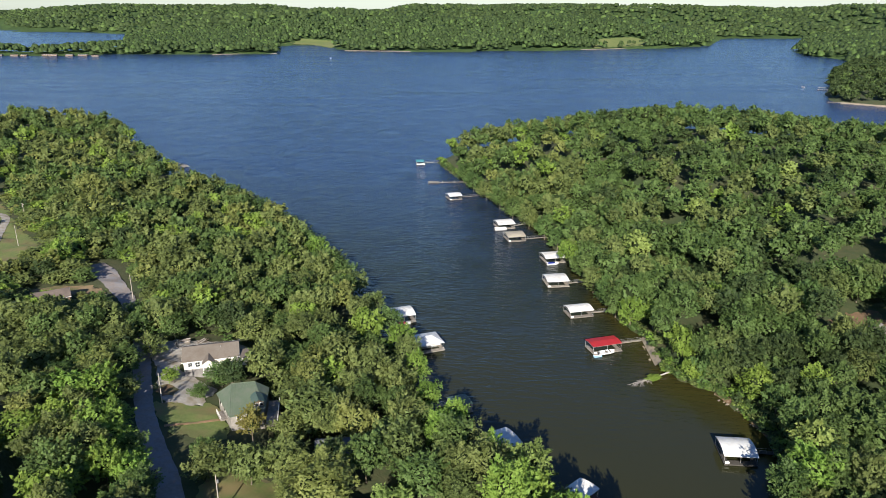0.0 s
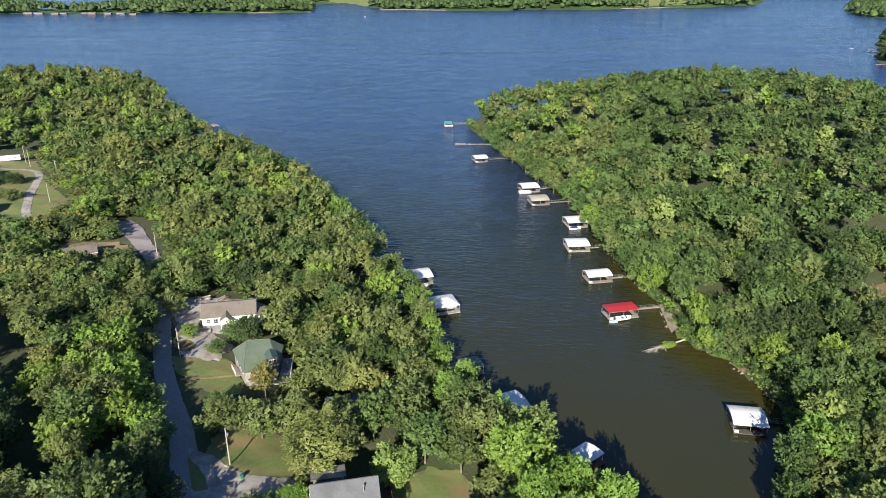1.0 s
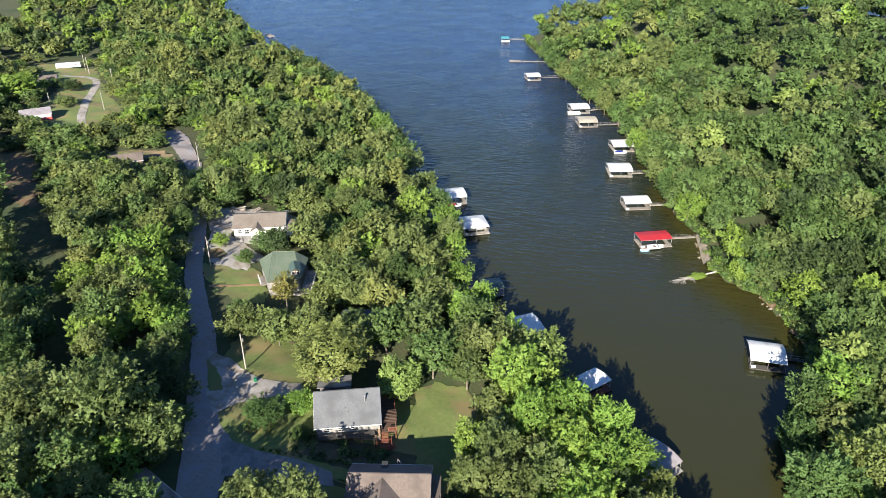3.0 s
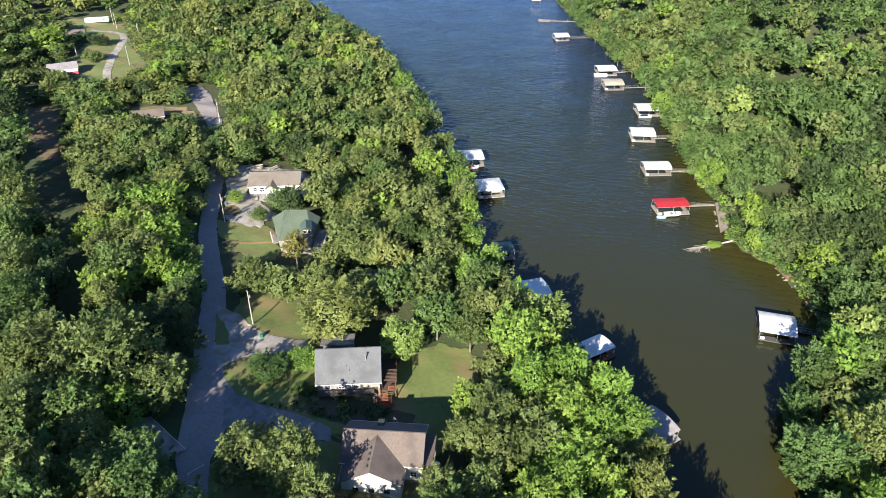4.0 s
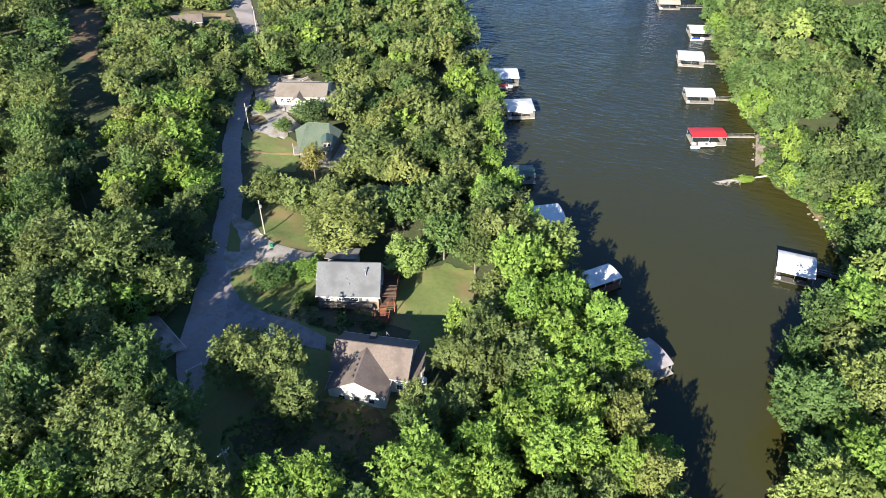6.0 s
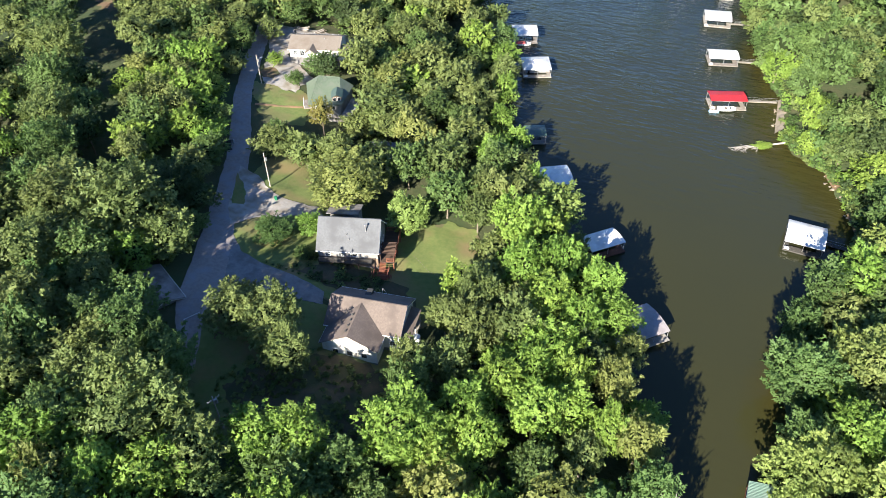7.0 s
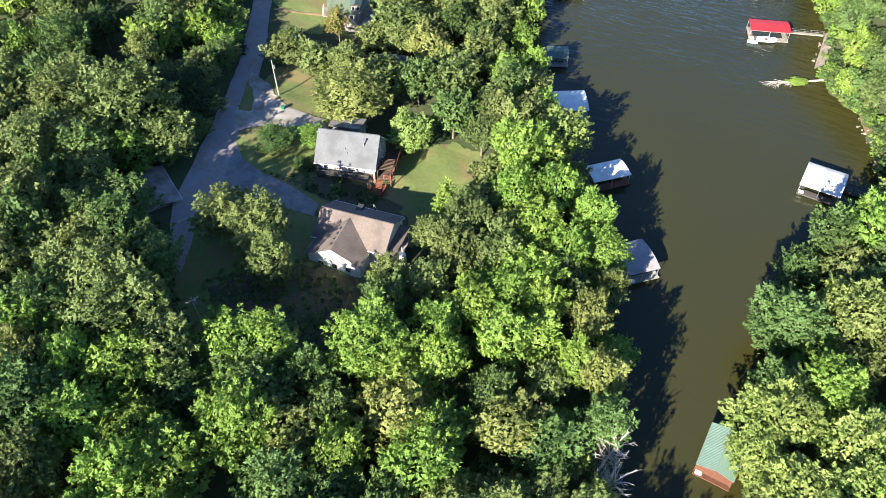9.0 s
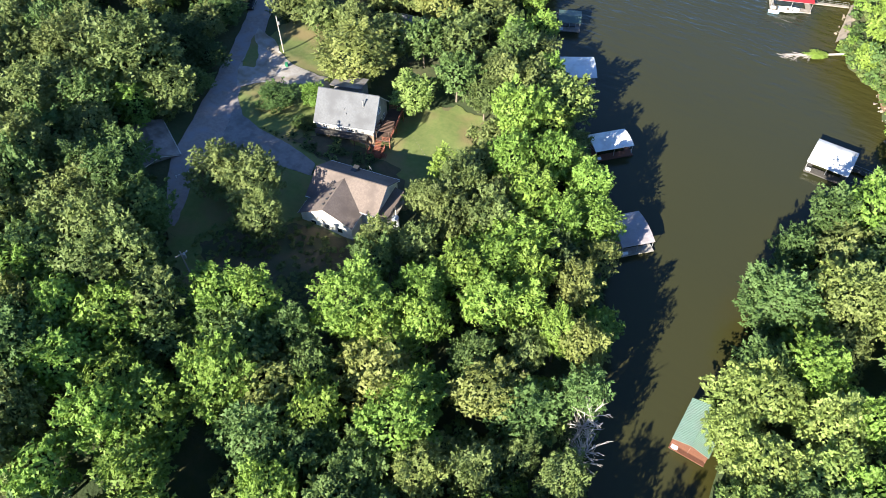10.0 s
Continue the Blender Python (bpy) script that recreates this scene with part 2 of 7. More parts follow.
    l.new(b.outputs[0], bsdf.inputs["Normal"])
    # wind streaks: smoother and rougher lanes across the open lake
    lanes = n.new("ShaderNodeMapping")
    lanes.inputs["Rotation"].default_value = (0, 0, radians(-8))
    lanes.inputs["Scale"].default_value = (0.0035, 0.022, 1.0)
    l.new(geo.outputs["Position"], lanes.inputs[0])
    w3 = n.new("ShaderNodeTexNoise")
    w3.inputs["Scale"].default_value, w3.inputs["Detail"].default_value = 1.0, 5.0
    l.new(lanes.outputs[0], w3.inputs["Vector"])
    matt = n.new("ShaderNodeMapRange")
    matt.inputs[1].default_value, matt.inputs[2].default_value, matt.inputs[3].default_value, matt.inputs[4].default_value = 0.36, 0.64, 0.12, 0.22
    l.new(w3.outputs["Fac"], matt.inputs[0])
    l.new(matt.outputs[0], bsdf.inputs["Roughness"])
    return m


WATER = water_material()

# ---- the lie of the land ----
LEFT_LAND = [(84, -80), (82, 30), (68, 44), (59, 55), (56, 70), (52, 86), (45, 103), (35, 124), (19, 148), (-5, 172), (-21, 208), (-43, 253), (-63, 294), (-104, 359),
             (-166, 432), (-220, 490), (-272, 560), (-345, 668), (-400, 715), (-470, 725), (-700, 700), (-900, 500), (-900, -80)]
RIGHT_LAND = [(78, -80), (77, 60), (74, 78), (73, 95), (72, 108), (68, 121), (70.5, 138), (79, 156), (84, 175), (81, 187), (76, 200), (67, 208), (62, 216), (61.5, 238), (56, 250),
              (52, 270), (48, 293), (43.5, 314), (35, 361), (8, 428), (-8, 470), (-27, 520), (-33, 540), (-10, 590), (60, 655), (160, 715), (240, 690), (330, 640), (430, 600), (900, 560), (900, -80)]
FAR_RIGHT = [(440, 905), (432, 930), (470, 1010), (600, 1290), (650, 1345), (800, 1653), (745, 1738), (800, 1950), (1005, 2380), (1150, 2640), (1400, 2820), (4950, 2900), (4950, 800), (480, 872)]
FAR_LAND = [(-1130, 1690), (-1000, 1660), (-835, 1712), (-650, 1722), (-497, 1770), (-520, 1900), (-581, 2120), (-482, 2130), (-352, 1887), (-180, 1862), (-31, 1859), (120, 1915), (280, 1968),
            (450, 2030), (631, 2115), (720, 2350), (832, 2638), (1078, 2660), (1400, 2820), (4950, 2950), (4950, 4950), (-4950, 4950), (-4950, 4500), (-2734, 4150), (-2300, 3500), (-1985, 3186), (-1600, 3050), (-1313, 2806), (-1200, 2450), (-1000, 2000), (-1090, 1760)]
ISLET = [(-1330, 1640), (-1190, 1640), (-1110, 1740), (-1200, 1850), (-1420, 1900)]


def shore(px, py, poly):
    """Signed metres from the shoreline: positive on land."""
    px, py = np.asarray(px, float), np.asarray(py, float)
    best, ins = np.full(px.shape, 1e9), np.zeros(px.shape, bool)
    for (ax, ay), (bx, by) in zip(poly, poly[1:] + poly[:1]):
        dx, dy = bx - ax, by - ay
        u = np.clip(((px - ax) * dx + (py - ay) * dy) / (dx * dx + dy * dy), 0, 1)
        best = np.minimum(best, np.hypot(px - ax - u * dx, py - ay - u * dy))
        if ay != by:
            ins ^= ((ay > py) != (by > py)) & (px < ax + (py - ay) / (by - ay) * dx)
    return np.where(ins, best, -best)


def waves(x, y, size, seed):
    """A smooth uneven field in about -1..1."""
    r = np.random.RandomState(seed)
    z = 0
    for k in range(6):
        a, f, p = r.rand() * 6.28, (0.7 + 1.3 * r.rand()) / size, r.rand() * 6.28
        z = z + np.sin(6.28 * f * (x * np.cos(a) + y * np.sin(a)) + p + 1.3 * np.sin(6.28 * f * 0.6 * (y * np.cos(a) - x * np.sin(a)) + k))
    return z / 3.0


PROFILE = {
    "left": ([0, 2, 20, 45, 60, 75, 90, 130, 200, 300], [0, 0.8, 1.6, 3.0, 6.0, 8.6, 10.2, 13.0, 16.0, 18.0]),
    "right": ([0, 2, 20, 60, 120, 200, 300], [0, 1.0, 4.0, 9.5, 17.0, 25.0, 31.0]),
}


def terrain(x, y):
    z = np.full(np.shape(x), -6.0)
    jig = waves(x, y, 23, 5)
    for poly, kind in ((LEFT_LAND, "left"), (RIGHT_LAND, "right"), (FAR_RIGHT, "low"), (FAR_LAND, "far"), (ISLET, "islet")):
        d = shore(x, y, poly)
        if kind in PROFILE:
            up = np.interp(d + 1.2 * jig, *PROFILE[kind]) + 0.25 * jig
            if kind == "right":                            # the point is highest midway and sinks to the east
                up = up + np.clip(d / 90, 0, 1) * (12 * np.exp(-((x - 120) / 110) ** 2 - ((y - 450) / 130) ** 2) - 9 * np.clip((x - 230) / 90, 0, 1))
        elif kind == "islet":
            up = 1.0 + np.minimum(d, 40) * 0.1
        elif kind == "low":
            up = 2.0 + 38 * (1 - np.exp(-d / 420)) + 9 * waves(x, y, 700, 8) * np.clip(d / 200, 0, 1)
        else:
            hill = (1 - np.exp(-d / 330)) * np.clip(58 + 30 * waves(x, y, 1500, 3) + 12 * waves(x, y, 620, 4), 16, 92)
            spit = np.clip((-y - 0.9 * (x + 497) + 2350) / 300, 0, 1) * (x < -350)
            up = 1.5 + hill * (1 - 0.60 * spit) + np.clip((np.hypot(x, y) - 3300) / 1200, 0, 1) * 32
            up = np.minimum(up, 94)
        z = np.where(d > 0, np.maximum(z, np.maximum(up, 0.15)), np.maximum(z, -np.minimum(-d * 0.5 + 0.2, 6.0)))
    return z


def axis(lo, hi, step, low_end, high_end, grow):
    mid = list(np.arange(lo, hi + 0.1, step))
    a, s = [], step
    while mid[-1] < high_end:
        s *= grow
        mid.append(min(mid[-1] + s, high_end))
    s, x = step, lo
    while x > low_end:
        s *= grow
        x = max(x - s, low_end)
        a.append(x)
    return np.array(a[::-1] + mid)


GX = axis(-300, 200, 4.0, -4950, 4950, 1.09)
GY = axis(0, 400, 4.0, -1500, 4950, 1.065)
GZ = terrain(*np.meshgrid(GX, GY))


def ground_z(x, y):
    """Height of the ground sheet at one place or many."""
    x, y = np.asarray(x, float), np.asarray(y, float)
    i = np.clip(np.searchsorted(GX, x) - 1, 0, len(GX) - 2)
    j = np.clip(np.searchsorted(GY, y) - 1, 0, len(GY) - 2)
    u, v = (x - GX[i]) / (GX[i + 1] - GX[i]), (y - GY[j]) / (GY[j + 1] - GY[j])
    return (GZ[j, i] * (1 - u) + GZ[j, i + 1] * u) * (1 - v) + (GZ[j + 1, i] * (1 - u) + GZ[j + 1, i + 1] * u) * v


def raw_mesh(name, verts, faces, mats, index=None, smooth=False):
    """A mesh from arrays: verts (n, 3), faces (m, k) of one size k."""
    verts, faces = np.asarray(verts, np.float32), np.asarray(faces, np.int32)
    me = bpy.data.meshes.new(name)
    me.vertices.add(len(verts))
    me.vertices.foreach_set("co", verts.ravel())
    k = faces.shape[1]
    me.loops.add(faces.size)
    me.loops.foreach_set("vertex_index", faces.ravel())
    me.polygons.add(len(faces))
    me.polygons.foreach_set("loop_start", np.arange(0, faces.size, k, dtype=np.int32))
    for m in mats:
        me.materials.append(m)
    if index is not None:
        me.polygons.foreach_set("material_index", np.asarray(index, np.int32))
    if smooth:
        me.polygons.foreach_set("use_smooth", np.ones(len(faces), bool))
    me.update(calc_edges=True)
    me.validate()
    return me


def setting(name, me, label, category):
    return tagged(new(name, me), label, category, kind="structure")


nx, ny = len(GX), len(GY)
_x, _y = np.meshgrid(GX, GY)
_q = np.arange(nx * ny).reshape(ny, nx)
setting("ground", raw_mesh("ground", np.stack([_x, _y, GZ], -1).reshape(-1, 3), np.stack([_q[:-1, :-1], _q[:-1, 1:], _q[1:, 1:], _q[1:, :-1]], -1).reshape(-1, 4), [FLOOR, WOODLAND], (_y[:-1, :-1] > 1400).ravel(), smooth=True),
        "dark leafy forest floor sloping down to the lake", "ground")
# the lake's surface, with a brown shelf where the bed comes up along the eastern bank
_wx, _wy = axis(-40, 120, 3.0, -4950, 4950, 1.6), axis(40, 420, 3.0, -1500, 4950, 1.6)
_x, _y = np.meshgrid(_wx, _wy)
_q = np.arange(_x.size).reshape(_x.shape)
_d = -shore(_x, _y, RIGHT_LAND) + 2.0 * waves(_x, _y, 30, 9)
_wide = np.interp(_y, [60, 110, 150, 180, 205, 235, 300, 400], [2.0, 4.0, 5.0, 10.0, 15.0, 7.0, 3.0, 2.0])
_shelf = np.clip(1.25 - _d / _wide, 0, 1) * np.clip((430 - _y) / 60, 0, 1)
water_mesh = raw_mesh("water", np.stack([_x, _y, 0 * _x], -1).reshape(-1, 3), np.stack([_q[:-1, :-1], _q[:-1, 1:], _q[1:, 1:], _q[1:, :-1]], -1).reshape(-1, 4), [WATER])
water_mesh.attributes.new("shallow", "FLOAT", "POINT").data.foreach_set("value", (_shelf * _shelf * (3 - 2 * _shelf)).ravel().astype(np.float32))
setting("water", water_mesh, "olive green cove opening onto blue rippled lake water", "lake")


# ---- builders ----
def part(name, bm, mat, parent=None, label="", smooth=False):
    """Links a bmesh as one mesh object, under a thing or a part."""
    me = bpy.data.meshes.new(name)
    bmesh.ops.recalc_face_normals(bm, faces=bm.faces)
    bm.to_mesh(me)
    bm.free()
    me.materials.append(mat)
    if smooth:
        me.polygons.foreach_set("use_smooth", np.ones(len(me.polygons), bool))
    ob = new(name, me)
    ob.parent = parent
    return tagged(ob, label)


def thing(name, m, label, category, group=""):
    ob = new(name)
    ob.empty_display_size = 0.5
    ob.matrix_basis = m
    return tagged(ob, label, category, group)


def box(bm, x0, y0, z0, x1, y1, z1, m=None, bevel=0.0):
    r = bmesh.ops.create_cube(bm, size=1.0, matrix=Matrix.Translation(((x0 + x1) / 2, (y0 + y1) / 2, (z0 + z1) / 2)) @ Matrix.Diagonal((abs(x1 - x0), abs(y1 - y0), abs(z1 - z0), 1)))
    if bevel:
        es = list({e for v in r["verts"] for e in v.link_edges})
        r = bmesh.ops.bevel(bm, geom=es, offset=bevel, segments=1, affect="EDGES")
    if m is not None:
        bmesh.ops.transform(bm, matrix=m, verts=list(r["verts"]))
    return bm


def boxes(*rows, bevel=0.0):
    bm = bmesh.new()
    for r in rows:
        box(bm, *r, bevel=bevel)
    return bm


def rod(bm, a, b, r0, r1=None, n=8):
    """A tapered round rod from a to b."""
    a, b = Vector(a), Vector(b)
    d = b - a
    m = Matrix.Translation((a + b) / 2) @ d.to_track_quat("Z", "Y").to_matrix().to_4x4()
    bmesh.ops.create_cone(bm, cap_ends=True, segments=n, radius1=r0, radius2=r0 if r1 is None else r1, depth=d.length, matrix=m)
    return bm


def rods(*rows, n=8):
    bm = bmesh.new()
    for r in rows:
        rod(bm, *r, n=n)
    return bm


def slab(bm, pts, thick):
    """A flat plate with its top on the given corners, in order."""
    top = [bm.verts.new(p) for p in pts]
    low = [bm.verts.new(Vector(p) - Vector((0, 0, thick))) for p in pts]
    bm.faces.new(top)
    bm.faces.new(low[::-1])
    for i in range(len(pts)):
        j = (i + 1) % len(pts)
        bm.faces.new((top[i], low[i], low[j], top[j]))
    return bm


def patch(name, poly, mat, label, category, lift=0.06, step=1.5, wobble=0.6):
    """A sheet draped on the ground inside an outline."""
    poly = [tuple(map(float, p)) for p in poly]
    xs, ys = [p[0] for p in poly], [p[1] for p in poly]
    gx, gy = np.arange(min(xs) - step, max(xs) + 2 * step, step), np.arange(min(ys) - step, max(ys) + 2 * step, step)
    x, y = np.meshgrid(gx, gy)
    x, y = x + 0, y + 0
    d = shore(x, y, poly) + wobble * waves(x, y, 7, 11)
    keep = d > -step * 1.6
    # pull the rim in to the outline
    e = 0.2
    dx = (shore(x + e, y, poly) - shore(x - e, y, poly)) / (2 * e)
    dy = (shore(x, y + e, poly) - shore(x, y - e, poly)) / (2 * e)
    out = np.where(d < 0, -d, 0)
    x, y = x + dx * out, y + dy * out
    z = ground_z(x, y) + lift + 0.10
    idx = np.full(x.shape, -1)
    idx[keep] = np.arange(keep.sum())
    q = np.stack([idx[:-1, :-1], idx[:-1, 1:], idx[1:, 1:], idx[1:, :-1]], -1).reshape(-1, 4)
    q = q[(q >= 0).all(1)]
    return setting(name, raw_mesh(name, np.stack([x[keep], y[keep], z[keep]], -1), q, [mat], smooth=True), label, category)


def ribbon(centre, widths):
    """The outline of a road along a centre line."""
    c = [Vector(p) for p in centre]
    left, right = [], []
    for i, p in enumerate(c):
        d = (c[min(i + 1, len(c) - 1)] - c[max(i - 1, 0)]).normalized()
        nrm = Vector((-d.y, d.x)) * widths[i] / 2
        left.append(tuple(p + nrm))
        right.append(tuple(p - nrm))
    return left + right[::-1]


def strip(name, centre, widths, mat, label, category, lift, wobble=0.25):
    """A smooth paved strip laid on the ground along a centre line, with a slightly uneven rim."""
    c = np.array(centre, float)
    u = np.concatenate([[0], np.cumsum(np.hypot(*np.diff(c, axis=0).T))])
    t = np.arange(0, u[-1], 0.8)
    soft = np.exp(-0.5 * ((t[:, None] - t[None]) / 4.0) ** 2)
    soft /= soft.sum(1, keepdims=True)
    x, y, w = soft @ np.interp(t, u, c[:, 0]), soft @ np.interp(t, u, c[:, 1]), soft @ np.interp(t, u, widths)
    dx, dy = np.gradient(x), np.gradient(y)
    ln = np.hypot(dx, dy)
    across = np.linspace(-0.5, 0.5, 11)
    side = across[None] * (w + wobble * waves(t, 0 * t, 6, 31))[:, None] + (wobble * 0.7 * waves(t, 0 * t + 40, 5, 32))[:, None] * np.abs(across[None])
    px_, py_ = x[:, None] - (dy / ln)[:, None] * side, y[:, None] + (dx / ln)[:, None] * side
    z = ground_z(px_, py_) + lift + 0.10 + 0.05 * (1 - (2 * across[None]) ** 2)
    q = np.arange(px_.size).reshape(px_.shape)
    f = np.stack([q[:-1, :-1], q[:-1, 1:], q[1:, 1:], q[1:, :-1]], -1).reshape(-1, 4)
    return setting(name, raw_mesh(name, np.stack([px_, py_, z], -1).reshape(-1, 3), f, [mat], smooth=True), label, category)


# ---- roads, yards and clearings ----
LANE = ([(-122, 229), (-108.5, 203.5), (-98.5, 182), (-89.7, 164.2), (-80.5, 150), (-72.6, 138.6), (-65.8, 126), (-58.2, 110.4), (-52.6, 101.5), (-47.4, 92.5), (-46.6, 85.6), (-43, 79.5), (-38.5, 75), (-34, 66)],
        [4.6, 5.2, 5.2, 5.0, 5.4, 6.0, 6.2, 6.2, 8.2, 9.6, 7.6, 5.0, 3.6, 3.0])
FAR_LANE = ([(-268, 341), (-254, 342), (-245.2, 342), (-236.5, 331), (-231, 319), (-221, 299.6), (-209, 279.4), (-198.9, 266), (-190, 256)], [3.6] * 9)
ROAD = ribbon(*LANE)
FAR_ROAD = ribbon(*FAR_LANE)
DRIVE = [(-52, 107), (-47, 103.2), (-41, 101.9), (-32, 102), (-24.4, 101), (-22.8, 97.6), (-32, 94.4), (-41, 94), (-48, 92)]
PAD = [(-67.5, 131.5), (-61, 130.4), (-56.6, 127.3), (-51.6, 125.2), (-42, 127), (-38.4, 124), (-40.1, 121.9), (-45.3, 119.9), (-51, 116.2), (-54.6, 109.8), (-57, 112), (-60, 116)]
ISLAND = [(-66.3, 128.6), (-62.4, 125.4), (-59.0, 121.7), (-57.3, 118.2), (-59.4, 116.6), (-62.0, 120.4)]
TAN_DRIVE = [(-109, 209), (-100, 210), (-93, 200), (-91, 191), (-84, 188), (-77, 184), (-77.5, 172.8), (-87, 171.2), (-93, 180), (-99, 192)]
FAR_DRIVE = [(-164, 272), (-160, 279.5), (-150, 270), (-143, 260.5), (-130.5, 245), (-122, 229), (-126, 228), (-132, 237), (-140.1, 246.5), (-152.5, 259.5)]
strip("road", *LANE, ASPHALT, "worn grey asphalt lane between the trees", "road", 0.10)
strip("road", *FAR_LANE, GRAVEL, "pale gravel lane crossing a mown clearing", "road", 0.16, 0.15)
patch("driveway", DRIVE, CONCRETE, "pale concrete driveway beside the brown house", "driveway", 0.12, 0.7, 0.1)
patch("driveway", PAD, GRAVEL, "pale gravel parking pad off the lane", "driveway", 0.15, 0.7, 0.3)
patch("driveway", TAN_DRIVE, GRAVEL, "gravel drive and patio round the tan house", "driveway", 0.11, 1.4, 0.6)
patch("driveway", FAR_DRIVE, ASPHALT, "grey paved turning place under the trees", "driveway", 0.12, 1.0, 0.3)
patch("grass_island", ISLAND, GRASS, "rough grass triangle where the lane forks", "grass", 0.20, 0.6, 0.2)
SOIL_CLEARING = [(-208, 228), (-202, 233), (-188, 224), (-169, 202), (-160, 190), (-167, 188), (-186, 204)]
CABIN_YARD = [(119, 228.5), (126, 235), (133, 239), (143, 238), (142, 226), (131, 222), (121, 222.5)]
SAND_YARD = [(-172, 238), (-167, 245), (-160, 249), (-152, 252), (-144, 248), (-140, 242), (-150, 243)]
strip("path", [(-85, 158.4), (-80, 161), (-75, 163.7), (-69, 167.3), (-65.5, 169.4)], [1.1] * 5, CLAY, "narrow reddish earth path across the lawn", "path", 0.22, 0.1)
LAWNS = [
    [(-58, 110), (-54, 117), (-46, 122), (-37, 126), (-33, 116), (-31, 109), (-29, 100), (-41, 99), (-49, 100)],
    [(-33, 112), (-18, 116), (-20, 126), (-16, 134), (-11, 138), (-3, 138), (3, 130), (2.5, 121), (-1, 114), (-1, 104), (-4, 100), (-22, 99), (-29, 100)],
    [(-64, 144), (-63, 128), (-51.5, 122), (-40, 124), (-32, 132), (-38, 140), (-52, 145)],
    [(-91, 170), (-83, 174), (-73, 174), (-66, 163), (-66, 157), (-79.5, 157)],
    [(-41, 91), (-38, 95), (-30, 96), (-22, 98), (-6, 97), (2, 88), (1, 76), (-3, 70), (-12, 66), (-18, 60), (-24, 62), (-36, 68), (-41, 80)],
    [(-214, 262), (-233, 286), (-245, 305), (-251, 323), (-267, 336), (-285, 340), (-298, 354), (-286, 364), (-259, 361), (-243, 344), (-225, 320), (-199, 297), (-190, 282), (-194, 272), (-190, 257), (-198, 254)],
]
for outline in LAWNS[:3] + LAWNS[4:5]:
    patch("verge", outline, VERGE, "dry brown verge of thin grass and earth", "verge", 0.02, 0.8, 0.2)
for outline in LAWNS:
    patch("lawn", outline, GRASS, "mown green lawn with dry patches", "lawn", 0.05, 0.7, 1.3)
patch("bare_ground", [(-24, 80), (-14, 87), (-4, 87.5), (3, 88), (2, 74), (-6, 65), (-18, 62), (-28, 70)], LITTER, "shaded leaf litter in front of the brown house", "clearing", 0.09, 0.8, 1.5)
patch("bare_ground", [(-33, 104.2), (-29, 109.2), (-18.5, 112.6), (-10, 111.5), (-5, 107), (-7, 103.5), (-18, 103.6), (-25, 103.6)], LITTER, "dark trodden ground with leaf litter between the houses", "clearing", 0.10, 0.8, 1.0)
patch("bare_ground", SOIL_CLEARING, SOIL, "brown bare clearing among the trees", "clearing", 0.05, 1.5, 2.0)
patch("bare_ground", [(-101, 211), (-92, 216), (-80, 218), (-70, 214), (-70, 205), (-80, 202), (-94, 199)], GRAVEL, "bare sandy soil behind the tan house", "clearing", 0.07, 1.5, 1.2)
patch("bare_ground", [(-93, 180.5), (-90, 182), (-86.5, 179.5), (-86.5, 175.5), (-89, 174.5), (-92, 177)], SOIL, "reddish mulch bed beside the pole", "clearing", 0.16, 0.6, 0.4)
patch("bare_ground", [(-40.5, 92), (-36, 93), (-33, 85), (-36, 79), (-41, 82)], SOIL, "brown mulch bed under the oak", "clearing", 0.08, 1.2, 0.5)
patch("bare_ground", SAND_YARD, SANDY, "sandy yard beside the brown roofed house", "clearing", 0.06, 1.2, 1.0)
patch("bare_ground", CABIN_YARD, SOIL, "sunlit brown yard on the wooded point", "clearing", 0.05, 1.5, 1.2)
patch("meadow", [(300, 2000), (330, 2110), (430, 2160), (475, 2120), (440, 2045)], MEADOW, "pale mown meadow on the far shore", "meadow", 0.6, 12, 4)
patch("meadow", [(-575, 2125), (-490, 2135), (-420, 2010), (-385, 2030), (-420, 2180), (-540, 2220)], MEADOW, "green marsh meadow at the far inlet", "meadow", 0.6, 12, 4)
CLEARINGS = [(ROAD, 1.6), (FAR_ROAD, 3.0), (DRIVE, 2.5), (PAD, 1.0), (TAN_DRIVE, 2.0), (FAR_DRIVE, 3.0)] + [(p, 1.5) for p in LAWNS] + [
    ([(-20, 92), (0, 92), (2, 80), (-1, 68), (-18, 70)], 2.5),
    (ribbon([(-18, 60), (-10, 51), (0, 42), (8, 33)], [4, 4, 4, 4]), 0.5),
    (ribbon([(-208, 230), (-175, 193), (-148, 173), (-122, 144), (-99, 119), (-84, 105)], [14, 14, 14, 13, 11, 7]), 0.5),
    ([(-112, 208), (-95, 212), (-72, 208), (-69, 190), (-55, 172), (-57, 158), (-66, 155), (-80, 156), (-90, 165)], 0.5),
    (SOIL_CLEARING, 1.0), (SAND_YARD, 1.0), ([(-101, 211), (-92, 216), (-80, 218), (-70, 214), (-70, 205), (-80, 202), (-94, 199)], 0.5), (CABIN_YARD, 1.0)]


